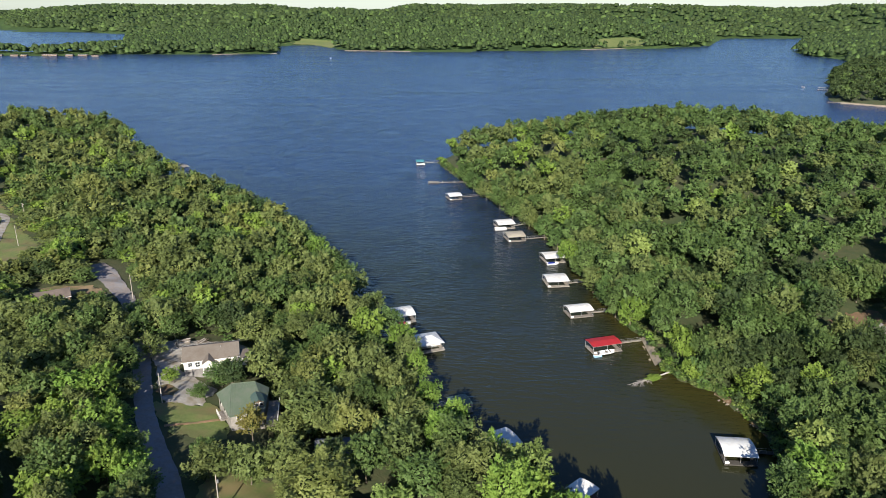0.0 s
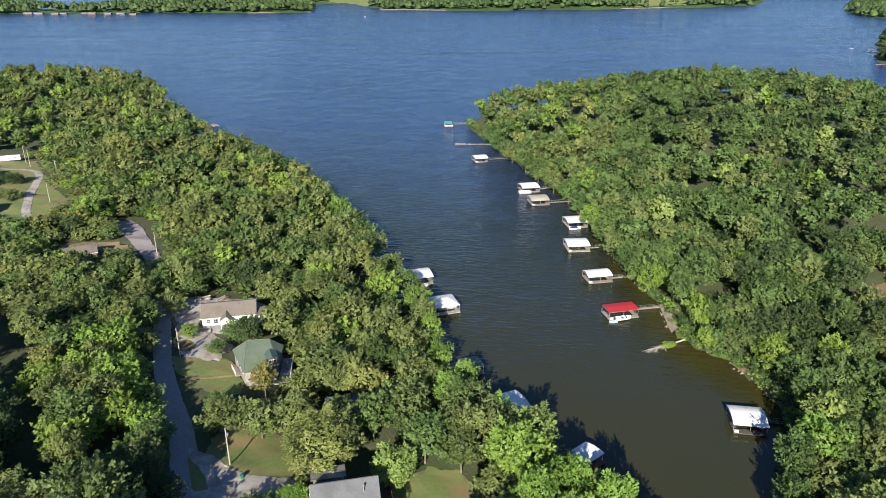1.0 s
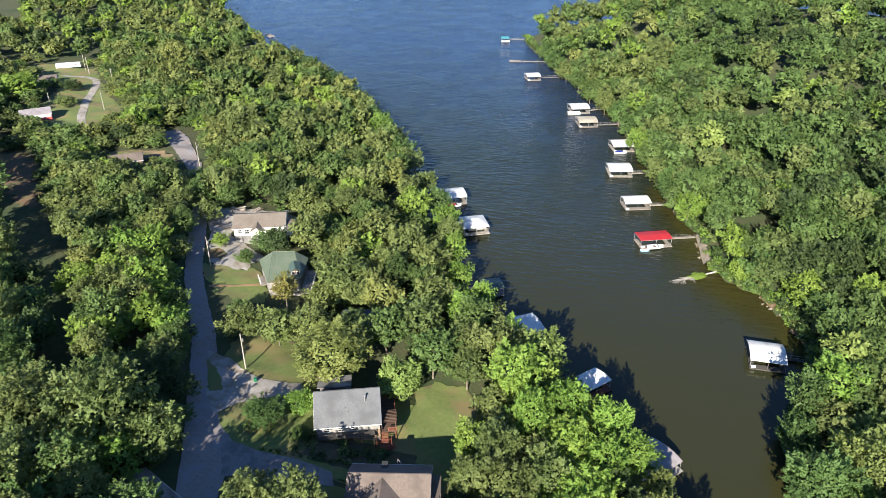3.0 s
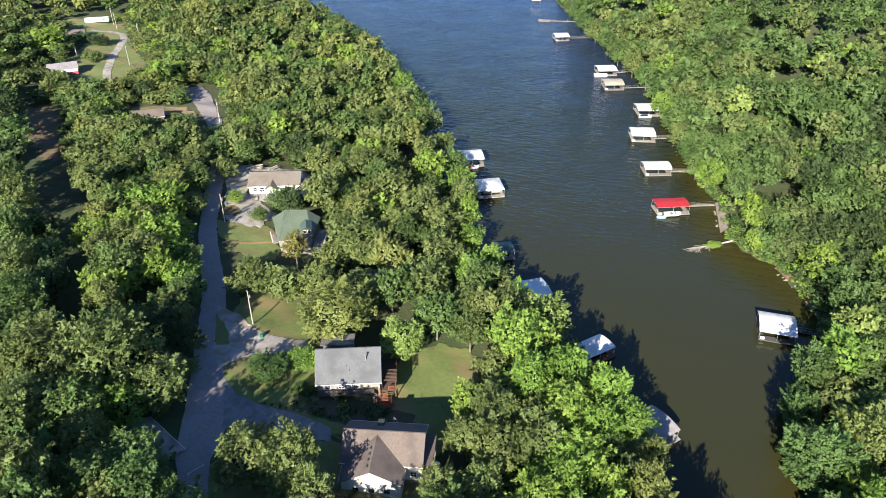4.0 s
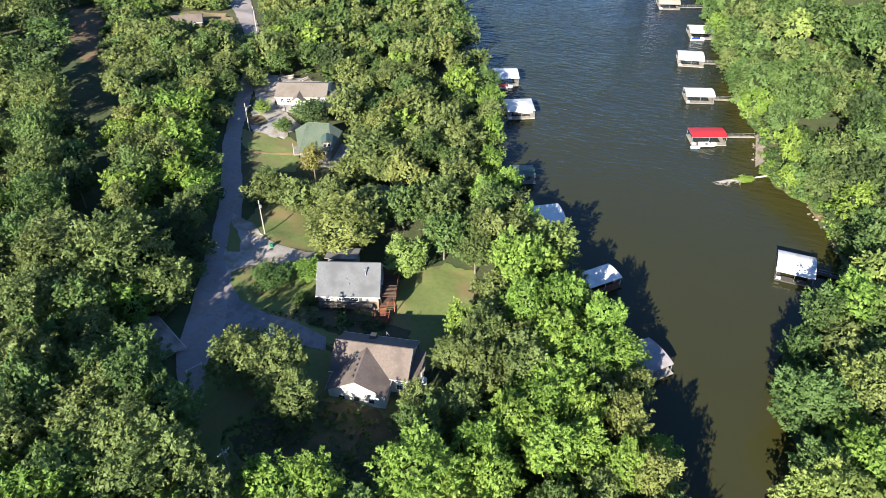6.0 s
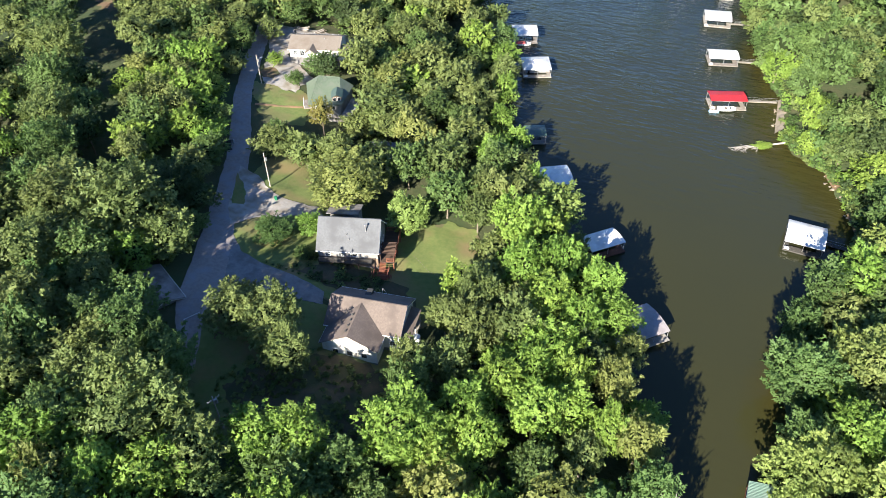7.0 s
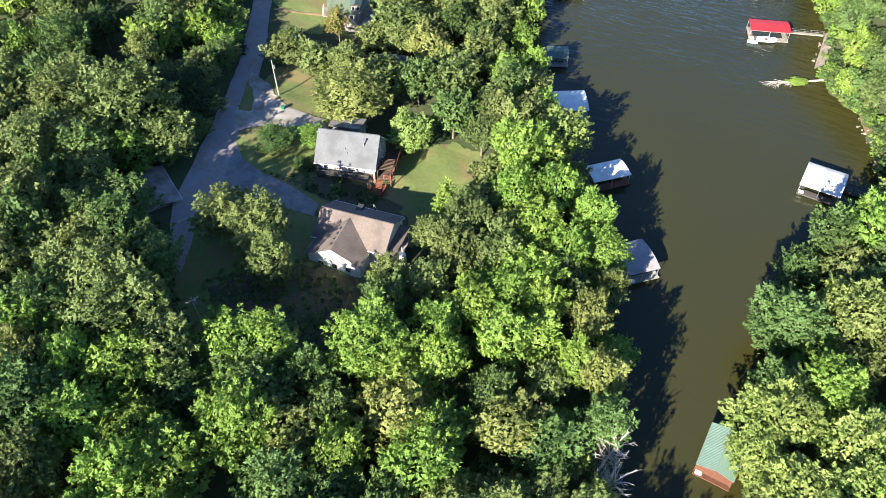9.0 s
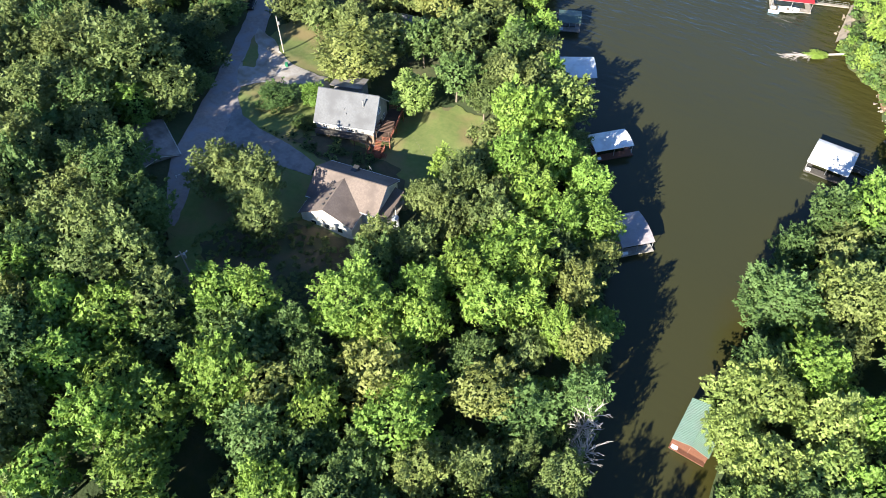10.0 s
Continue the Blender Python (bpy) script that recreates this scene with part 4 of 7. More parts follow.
CLOSE = [crown_arrays(50 + i, 1400, 11, 6, 0.071, 0.95, 0.42, 0.36, 0.34, 0.45) for i in range(5)]
MID = [crown_arrays(60 + i, 700, 9, 5, 0.102, 0.95, 0.40, 0.36, 0.34, 0.45) for i in range(6)]
LOW = [crown_arrays(70 + i, 560, 8, 4, 0.112, 0.95, 0.42, 0.36, 0.34, 0.45) for i in range(6)]
FAR = [crown_arrays(80 + i, 320, 7, 3, 0.140, 0.90, 0.44, 0.36, 0.34, 0.45) for i in range(5)]
TINY = [crown_arrays(110 + i, 80, 5, 2, 0.23, 0.90, 0.55) for i in range(5)]
BUSH = [crown_arrays(90 + i, 120, 6, 3, 0.20, 0.9, 0.50) for i in range(4)]
TINTS = ["olive", "green", "lime", "yellow", "dark", "pale"]


LOW_GROWTH = [(121, 207, 13)]
YARDS = [LAWNS[5], SOIL_CLEARING, SAND_YARD, FAR_DRIVE, [(-170, 238), (-160, 228), (-146, 226), (-140, 236), (-152, 246)], [(-238, 272), (-228, 260), (-218, 264), (-226, 282)]]


def yard_gap(x, y):
    """Metres to the nearest of the far yards: their edges grow lower."""
    return min(-float(shore(x, y, p)) for p in YARDS)


def wood_rows(spots, lo, hi, reach, seed):
    r = random.Random(seed)
    rows = []
    for x, y in spots:
        if any(math.hypot(x - a, y - b) < c for a, b, c in LOW_GROWTH):
            rows.append((x, y, float(ground_z(x, y)), r.uniform(6.5, 10.0), r.uniform(2.8, 4.4), TINTS.index(tint_at(x, y, r)), 0))
            continue
        dist = math.hypot(x - 20, y)
        cap = 4.0 + 0.55 * yard_gap(x, y) if x < -100 else hi
        rows.append((x, y, float(ground_z(x, y)), min(r.uniform(lo, hi), cap), r.uniform(*reach) * min(1.0, 0.36 + 0.06 * cap), TINTS.index(tint_at(x, y, r)), 3 if dist < 255 else 0 if dist < 320 else 1 if dist < 440 else 2))
    return rows


left_far = scatter(LEFT_LAND, -480, 20, 20, 725, 9.8, 13, 4.5, PLACED, lambda x, y: ((y >= 178) | (x <= -118)) & (x > -np.maximum(0.74 * y + 45, np.minimum(1.2 * y + 20, 370))))
def in_scrub(p):
    return any(math.hypot(p[0] - a, p[1] - b) < c for a, b, c in LOW_GROWTH)


scrub = [p for p in scatter(LEFT_LAND, -300, -110, 185, 365, 5.2, 19, 4.5, PLACED) if yard_gap(*p) < 9 and (p[1] >= 178 or p[0] <= -118)] + [p for p in scatter(RIGHT_LAND, 90, 140, 180, 240, 5.0, 20, 4.5, PLACED) if in_scrub(p)]
left_far = [p for p in left_far if yard_gap(*p) >= 9]
left_fill = scatter(LEFT_LAND, -260, 0, 178, 420, 6.4, 46, 4.0, PLACED + [(x, y, 7.0) for x, y in left_far], lambda x, y: x > -0.74 * y - 30)
left_far = left_far + [p for p in left_fill if yard_gap(*p) >= 7] + scrub
woods("left_woods", wood_rows(left_far, 9.0, 19.5, (5.0, 8.2), 1), [MID, LOW, FAR, CLOSE], TINTS, "dense summer woods of oak and hickory on the western point")
right_far = scatter(RIGHT_LAND, -40, 420, 50, 720, 9.8, 14, 2.0, PLACED, lambda x, y: ((x > 128) | (y >= 215)) & (x < 0.72 * y + 45))
fill = scatter(RIGHT_LAND, 15, 132, 205, 440, 5.6, 44, 3.0, PLACED + [(x, y, 6.4) for x, y in right_far], lambda x, y: shore(x, y, RIGHT_LAND) < 45)
right_far = right_far + fill
woods("right_woods", wood_rows(right_far, 10.0, 22.0, (5.0, 8.2), 2), [MID, LOW, FAR, CLOSE], TINTS, "dense summer woods covering the eastern point")


young = [p for p in scatter(LEFT_LAND, -58, 58, 16, 112, 4.6, 27, 3.0, [(x, y, 0.6 * r) for x, y, r in PLACED]) if p[0] > -1.25 * p[1] - 6]
_y = random.Random(12)
woods("young_trees", [(x, y, float(ground_z(x, y)) - 0.5, _y.uniform(5.5, 9.5), _y.uniform(2.4, 3.6), TINTS.index(tint_at(x, y, _y)), 0) for x, y in young], [LOW], TINTS, "slender young trees filling the gaps of the wood")
woods("grove", [(x, y, z, h, rr, TINTS.index(t), 0) for x, y, z, h, rr, t in GROVE], [FAR_CROWNS], TINTS, "close grown leafy trees between the yards and the shore")


def bank_bushes(poly, first, last, seed):
    """Low bushes along a stretch of the shore."""
    r = random.Random(seed)
    rows = []
    for (ax, ay), (bx, by) in zip(poly[first:last], poly[first + 1:last + 1]):
        n = int(math.hypot(bx - ax, by - ay) / (2.8 if poly is LEFT_LAND else 1.5))
        for i in range(n):
            u = (i + r.random()) / n
            dx, dy = (bx - ax), (by - ay)
            ln = math.hypot(dx, dy)
            off = r.uniform(0.3, 4.5)
            side = 1 if poly is LEFT_LAND else -1
            x, y = ax + u * dx - side * dy / ln * off, ay + u * dy + side * dx / ln * off
            z = float(ground_z(x, y))
            if z > 0.1:
                rows.append((x, y, z - 0.3, r.uniform(2.2, 5.0), r.uniform(1.3, 2.6), r.choice((0, 1, 1, 2, 4)), 0))
    return rows


woods("bank_bushes", bank_bushes(LEFT_LAND, 1, 17, 3) + bank_bushes(RIGHT_LAND, 1, 22, 4), [BUSH], TINTS, "tangled green bushes along the lake banks", "bushes")


under = [p for p in scatter(LEFT_LAND, -125, 40, 30, 225, 5.2, 17, 3.0) if p[0] > -0.72 * p[1] - 40]
_u = random.Random(9)
woods("undergrowth", [(x, y, float(ground_z(x, y)) - 0.4, _u.uniform(1.6, 3.6), _u.uniform(1.5, 2.8), _u.choice((0, 0, 1, 1, 4)), 0) for x, y in under], [BUSH], TINTS, "knee to head high undergrowth beneath the trees", "bushes")


_h = random.Random(77)
SHRUBS = [(_h.uniform(-34, -14), _h.uniform(104.3, 111.0), _h.uniform(0.7, 1.6)) for _ in range(34)] + [(-33.6 + 0.9 * i, 109.0 + 0.55 * i, _h.uniform(0.8, 1.9)) for i in range(9)] + [(-40 + 1.6 * i, 102.6 + 0.12 * i, _h.uniform(0.5, 1.2)) for i in range(10)]
woods("yard_shrubs", [(x, y, float(ground_z(x, y)) - 0.1, h, h * _h.uniform(0.8, 1.2), _h.choice((0, 1, 4, 4)), 0) for x, y, h in SHRUBS], [BUSH], TINTS, "low dark shrubs and brush between the two houses", "shrubs")


_w = random.Random(31)
WEEDS = [(_w.uniform(-30, 4), _w.uniform(62, 89)) for _ in range(420)]
WEEDS = [p for p in WEEDS if float(shore(p[0], p[1], [(-28, 78), (-18, 86), (-16, 88), (2, 89), (3, 74), (-6, 64), (-18, 61), (-29, 69)])) > 0 and math.hypot(p[0] + 10, p[1] - 93) > 7]
woods("weeds", [(x, y, float(ground_z(x, y)), _w.uniform(0.35, 1.1), _w.uniform(0.4, 1.0), _w.choice((0, 0, 1, 3)), 0) for x, y in WEEDS], [[crown_arrays(95 + i, 60, 4, 3, 0.3, 0.8, 0.5) for i in range(3)]], TINTS, "rank grass and weeds in the shaded yard", "weeds")


def blob_arrays(seed):
    """A far crown, a few pointed faces round a ragged top."""
    r = np.random.RandomState(seed)
    k = 4
    th = np.arange(k) * 2 * np.pi / k
    a = np.stack([np.cos(th + r.rand()), np.sin(th + r.rand()), 0 * th], -1) * (0.45 + 0.45 * r.rand(k, 1)) + np.stack([0 * th, 0 * th, 0.35 + 0.5 * r.rand(k)], -1)
    b = np.stack([np.cos(th + 0.8), np.sin(th + 0.8), 0 * th], -1) * (0.85 + 0.4 * r.rand(k, 1)) + np.stack([0 * th, 0 * th, -0.5 + 0.5 * r.rand(k)], -1)
    v = np.concatenate([[(0.3 * r.randn(), 0.3 * r.randn(), 0.95)], a, b])
    f = []
    for i in range(k):
        j = (i + 1) % k
        f += [(0, 1 + i, 1 + j), (1 + i, 1 + k + i, 1 + j), (1 + j, 1 + k + i, 1 + k + j)]
    return v, np.array(f)


BLOBS = [blob_arrays(100 + i) for i in range(14)]


def far_spots(polys, y0, y1, gap, seed):
    r = np.random.RandomState(seed)
    n = int(1.5 * y1 * (y1 - y0) / gap ** 2)
    x, y = r.uniform(-0.74 * y1 - 50, 0.70 * y1 + 50, n), r.uniform(y0, y1, n)
    ok = (np.abs(x) < 0.72 * y + 60)
    x, y = x[ok], y[ok]
    land = np.zeros(len(x), bool)
    for p in polys:
        land |= shore(x, y, p) > 4
    for p in ([(300, 2000), (330, 2110), (430, 2160), (475, 2120), (440, 2045)], [(-575, 2125), (-490, 2135), (-420, 2010), (-385, 2030), (-420, 2180), (-540, 2220)]):
        land &= shore(x, y, p) < 0
    return list(zip(x[land].tolist(), y[land].tolist()))


def far_rows(spots, lo, hi, reach, seed):
    r = random.Random(seed)
    z = ground_z([p[0] for p in spots], [p[1] for p in spots])
    return [(x, y, float(h), r.uniform(lo, hi), r.uniform(*reach), r.choice((1, 4, 4, 4, 4, 4)), 0) for (x, y), h in zip(spots, z)]


FARLANDS = [FAR_RIGHT, FAR_LAND, ISLET]
woods("eastern_woods", far_rows(far_spots([FAR_RIGHT], 850, 1450, 14, 23), 13, 20, (6.0, 9.5), 7), [TINY], TINTS, "woods on the eastern shore of the lake", "woods")
woods("far_woods", far_rows(far_spots(FARLANDS, 1450, 2500, 12.0, 21), 13, 22, (5.0, 8.5), 5), [BLOBS], TINTS, "wooded hills along the far shore", "woods")
woods("horizon_woods", far_rows(far_spots(FARLANDS, 2500, 4850, 29, 22), 14, 24, (9, 16), 6), [BLOBS], TINTS, "wooded ridges out to the horizon", "woods")


# ---- houses ----
def opening(parent, name, side, u, z, w, h, length, depth, material_in, offset=0.0):
    """A window or door on a wall: a trim frame proud of the wall, and a pane or leaf inside it."""
    m = {"f": pose(u, -depth / 2 - offset, z, 0, 0, 0), "b": pose(u, depth / 2 + offset, z, 0, 0, 180), "l": pose(-length / 2 - offset, u, z, 0, 0, -90), "r": pose(length / 2 + offset, u, z, 0, 0, 90)}[side]
    t = 0.10
    frame_bm = boxes((-w / 2 - t, -0.07, -t, -w / 2, 0.02, h + t), (w / 2, -0.07, -t, w / 2 + t, 0.02, h + t), (-w / 2, -0.07, h, w / 2, 0.02, h + t), (-w / 2, -0.09, -t, w / 2, 0.02, 0))
    if name == "window":
        box(frame_bm, -w / 2, -0.055, h / 2 - 0.03, w / 2, 0.02, h / 2 + 0.03)
        box(frame_bm, -0.025, -0.05, 0, 0.025, 0.02, h)
    bmesh.ops.transform(frame_bm, matrix=m, verts=frame_bm.verts)
    fr = part(name, frame_bm, TRIM, parent)
    pane = boxes((-w / 2, -0.03, 0, w / 2, 0.01, h))
    bmesh.ops.transform(pane, matrix=m, verts=pane.verts)
    part("pane" if name == "window" else "door_leaf", pane, material_in, fr)
    return fr


def gable_roof(bm, length, depth, eave, ridge, over=0.45, thick=0.16, x0=None, x1=None):
    """Two roof plates meeting at a ridge along x, with overhanging eaves."""
    hx0, hx1 = (-length / 2 - over if x0 is None else x0), (length / 2 + over if x1 is None else x1)
    k = (ridge - eave) / (depth / 2)
    lowz, hy = eave - k * over, depth / 2 + over
    for s in (-1, 1):
        slab(bm, [(hx0, s * hy, lowz + thick), (hx1, s * hy, lowz + thick), (hx1, s * 0.01, ridge + thick), (hx0, s * 0.01, ridge + thick)][:: s or 1], thick)
    return bm


def seams(parent, length, depth, eave, ridge, over, thick, gap, mat, turn=0):
    """Raised seams down both slopes of a metal roof, each a piece of its own on one mesh."""
    hx, k = length / 2 + over, (ridge - eave) / (depth / 2)
    lowz, hy = eave - k * over, depth / 2 + over
    n = int(2 * hx / gap)
    for s in (-1, 1):
        bm = bmesh.new()
        slab(bm, [(-0.03, s * hy, lowz + thick + 0.05), (0.03, s * hy, lowz + thick + 0.05), (0.03, s * 0.01, ridge + thick + 0.05), (-0.03, s * 0.01, ridge + thick + 0.05)][::s], 0.06)
        me = bpy.data.meshes.new("seam")
        bm.to_mesh(me)
        bm.free()
        me.materials.append(mat)
        for i in range(n + 1):
            o = new("seam", me)
            o.parent = parent
            o.matrix_basis = pose(0, 0, 0, 0, 0, turn) @ Matrix.Translation((-hx + 0.04 + (2 * hx - 0.08) * i / n, 0, 0))


def house(x, y, yaw, length, depth, base, eave, ridge, wall, roof, label, openings=(), over=0.45, ribs=0.0, name="house"):
    """A gabled house with its ridge along its own x; heights are over the world's zero."""
    h = thing(name, pose(x, y, base, 0, 0, yaw), label, "house" if name == "house" else name.replace("_", " "))
    e, r = eave - base, ridge - base
    bm = bmesh.new()
    ends = []
    for sx in (-length / 2, length / 2):
        ends.append([bm.verts.new((sx, yy, zz)) for yy, zz in ((-depth / 2, 0), (depth / 2, 0), (depth / 2, e), (0, r - 0.02), (-depth / 2, e))])
    bm.faces.new(ends[0])
    bm.faces.new(ends[1][::-1])
    for i in range(5):
        j = (i + 1) % 5
        bm.faces.new((ends[0][i], ends[0][j], ends[1][j], ends[1][i]))
    part("wall", bm, wall, h)
    part("foundation", boxes((-length / 2 + 0.03, -depth / 2 + 0.03, -4.0, length / 2 - 0.03, depth / 2 - 0.03, -0.003)), CONCRETE, h)
    plates = part("roof", gable_roof(bmesh.new(), length, depth, e, r, over, 0.16), roof, h)
    if ribs:
        seams(plates, length, depth, e, r, over, 0.16, ribs, roof)
    part("ridge_cap", boxes((-length / 2 - over, -0.16, r + 0.14, length / 2 + over, 0.16, r + 0.20), bevel=0.02), roof, h)
    k = (r - e) / (depth / 2)
    for s in (-1, 1):
        part("gutter", boxes((-length / 2 - over, s * (depth / 2 + over + 0.02) - 0.06, e - k * over + 0.02, length / 2 + over, s * (depth / 2 + over + 0.02) + 0.06, e - k * over + 0.15)), TRIM, h)
    # rake boards under the overhanging roof ends
    for sx in (-1, 1):
        bm = bmesh.new()
        for s in (-1, 1):
            xx = sx * (length / 2 + over)
            hy = depth / 2 + over
            slab(bm, [(xx - 0.03, s * hy, e - k * over), (xx + 0.03, s * hy, e - k * over), (xx + 0.03, s * 0.01, r), (xx - 0.03, s * 0.01, r)][::s], 0.16)
        part("rake_board", bm, TRIM, h)
    for o in openings:
        opening(h, o[0], *o[1:6], length, depth, GLASS if o[0] == "window" else TRIM)
    return h


def W(side, u, z=1.0, w=1.1, h=1.2):
    return ("window", side, u, z, w, h)


def D(side, u, z=0.02, w=0.95, h=2.05):
    return ("door", side, u, z, w, h)


def vent(parent, x, y, z, r=0.07, h=0.5, mat=None):
    part("roof_vent", rods(((x, y, z - 0.3), (x, y, z + h), r)), mat or STEEL, parent)


def railing(parent, x0, y0, x1, y1, z, mat, h=1.0, gap=0.14):
    """Posts, top rail and balusters between two corners of a deck."""
    n = max(2, int(math.hypot(x1 - x0, y1 - y0) / 1.8) + 1)
    bm = bmesh.new()
    a = math.degrees(math.atan2(y1 - y0, x1 - x0))
    ln = math.hypot(x1 - x0, y1 - y0)
    box(bm, -ln / 2, -0.07, z + h - 0.03, ln / 2, 0.07, z + h + 0.03)
    box(bm, -ln / 2, -0.03, z + 0.10, ln / 2, 0.03, z + 0.18)
    for i in range(int(ln / gap)):
        u = -ln / 2 + gap * (i + 0.5)
        box(bm, u - 0.02, -0.02, z + 0.18, u + 0.02, 0.02, z + h - 0.03)
    bmesh.ops.transform(bm, matrix=pose((x0 + x1) / 2, (y0 + y1) / 2, 0, 0, 0, a), verts=bm.verts)
    rail = part("railing", bm, mat, parent)
    for i in range(n):
        u = i / (n - 1)
        px, py = x0 + (x1 - x0) * u, y0 + (y1 - y0) * u
        part("railing_post", boxes((px - 0.06, py - 0.06, z, px + 0.06, py + 0.06, z + h + 0.08)), mat, rail)
    return rail


def boards(parent, x0, y0, x1, y1, z, mat, along="x", w=0.28, name="deck_board"):
    """A deck laid board by board, each a piece of its own on one mesh."""
    n = int(round((y1 - y0 if along == "x" else x1 - x0) / w))
    me = bpy.data.meshes.new(name)
    bm = boxes(((x0, 0.012, z - 0.05, x1, w - 0.012, z) if along == "x" else (0.012, y0, z - 0.05, w - 0.012, y1, z)))
    bm.to_mesh(me)
    bm.free()
    me.materials.append(mat)
    for i in range(n):
        b = new(name, me)
        b.parent = parent
        b.location = (0, y0 + i * w, 0) if along == "x" else (x0 + i * w, 0, 0)


def gray_house():
    h = house(-26.1, 117.0, 18.0, 13.6, 10.2, 5.6, 9.6, 14.7, BEIGE, SHINGLE["gray"], "beige sided lakeside house with a steep grey shingle roof",
              [W("f", -4.6, 2.2, 1.1, 1.1), W("f", -1.6, 2.2, 1.1, 1.1), W("f", 1.4, 2.2, 1.6, 1.1), W("r", -2.4), W("r", 2.4), W("r", 0, 4.6, 1.4, 1.2), W("r", 0, 0.4, 1.8, 1.9), W("b", -3), W("b", 3), W("l", -2), D("l", 1.5)])
    part("chimney_pipe", rods(((3.9, -2.0, 6.3), (3.9, -2.0, 8.9), 0.14), ((3.9, -2.0, 8.9), (3.9, -2.0, 9.15), 0.24, 0.2)), STEEL, h)
    vent(h, -0.4, -2.9, 6.4)
    vent(h, 0.2, -3.6, 5.6)
    # brown over the lower wall also puts its shade into the colour
    part("lower_wall", boxes((-6.83, -5.16, -0.6, 6.83, -5.11, 1.9)), BROWNSIDE, h, "brown lower siding that also stands for the wall's shade")
    pd = part("front_deck", boxes((-6.6, -6.9, 1.62, 5.6, -5.2, 1.84)), DARKWOOD, h, "dark brown deck along the front")
    boards(pd, -6.6, -6.88, 5.6, -5.2, 1.9, DARKWOOD, "x", 0.28)
    railing(h, -6.5, -6.8, 5.5, -6.8, 1.9, DARKWOOD)
    for px in (-6.4, -3.4, -0.4, 2.6, 5.4):
        part("deck_post", boxes((px - 0.08, -6.82, -2.5, px + 0.08, -6.66, 1.61)), SHADED_DECK, h)
    # lower wing behind the ridge
    part("wing_wall", boxes((-6.4, 5.12, 0, 0.4, 10.4, 4.4)), BEIGE, h)
    bm = bmesh.new()
    slab(bm, [(-6.9, 5.0, 6.2), (0.8, 5.0, 6.2), (0.8, 10.9, 4.7), (-6.9, 10.9, 4.7)], 0.16)
    part("wing_roof", bm, SHINGLE["dull"], h, "darker weathered shingle roof")
    # red deck down the lake side
    z = 0.6
    # upper deck is a darker brown copy of the red wood, painting in shade
    dk = part("deck", boxes((6.85, -4.6, z - 0.32, 10.4, 6.6, z - 0.055)), SHADED_DECK, h, "wooden deck with its shade put into dark brown")
    boards(dk, 6.85, -4.6, 10.4, 6.6, z, SHADED_DECK, "x", 0.28)
    low = -1.4
    ld = part("lower_deck", boxes((5.9, -8.2, low - 0.3, 9.2, -4.62, low - 0.055)), REDWOOD, h)
    boards(ld, 5.9, -8.2, 9.2, -4.62, low, REDWOOD, "x", 0.28)
    for px, py in ((7.0, -4.4), (10.2, -4.4), (10.2, 1.0), (10.2, 6.4), (7.0, 6.4)):
        part("deck_post", boxes((px - 0.09, py - 0.09, -5.5, px + 0.09, py + 0.09, z + 0.06)), REDWOOD, h)
    for px, py in ((6.1, -8.0), (9.0, -8.0), (6.1, -4.9), (9.0, -4.9)):
        part("deck_post", boxes((px - 0.09, py - 0.09, -5.5, px + 0.09, py + 0.09, low + 0.05)), REDWOOD, h)
    railing(h, 10.35, -4.5, 10.35, 6.5, z, REDWOOD)
    railing(h, 6.95, 6.5, 10.35, 6.5, z, REDWOOD)
    railing(h, 5.95, -8.1, 9.15, -8.1, low, REDWOOD)
    railing(h, 9.15, -8.1, 9.15, -4.7, low, REDWOOD)
    railing(h, 5.95, -8.1, 5.95, -4.7, low, REDWOOD)
    railing(h, 8.6, -4.55, 10.35, -4.55, z, REDWOOD)
    # stairs between the decks and down to the lawn
    for i in range(9):
        part("stair_tread", boxes((7.05, -4.7 - 0.26 * i - 0.26, z - 0.2 * (i + 1) - 0.05, 8.5, -4.7 - 0.26 * i, z - 0.2 * (i + 1))), REDWOOD, h)
    for i in range(7):
        part("stair_tread", boxes((9.2 + 0.27 * i, -7.6, low - 0.2 * (i + 1) - 0.05, 9.47 + 0.27 * i, -6.2, low - 0.2 * (i + 1))), REDWOOD, h)
    # skeleton of a pergola over the deck
    for px, py in ((7.2, -4.3), (10.2, -4.3), (7.2, -0.8), (10.2, -0.8)):
        part("pergola_post", boxes((px - 0.08, py - 0.08, z, px + 0.08, py + 0.08, z + 2.5)), SHADED_DECK, h)
    for i in range(9):
        yy = -4.4 + i * 0.46
        part("pergola_slat", boxes((6.95, yy - 0.03, z + 2.5, 10.6, yy + 0.03, z + 2.66)), SHADED_DECK, h)
    return h


gray_house()


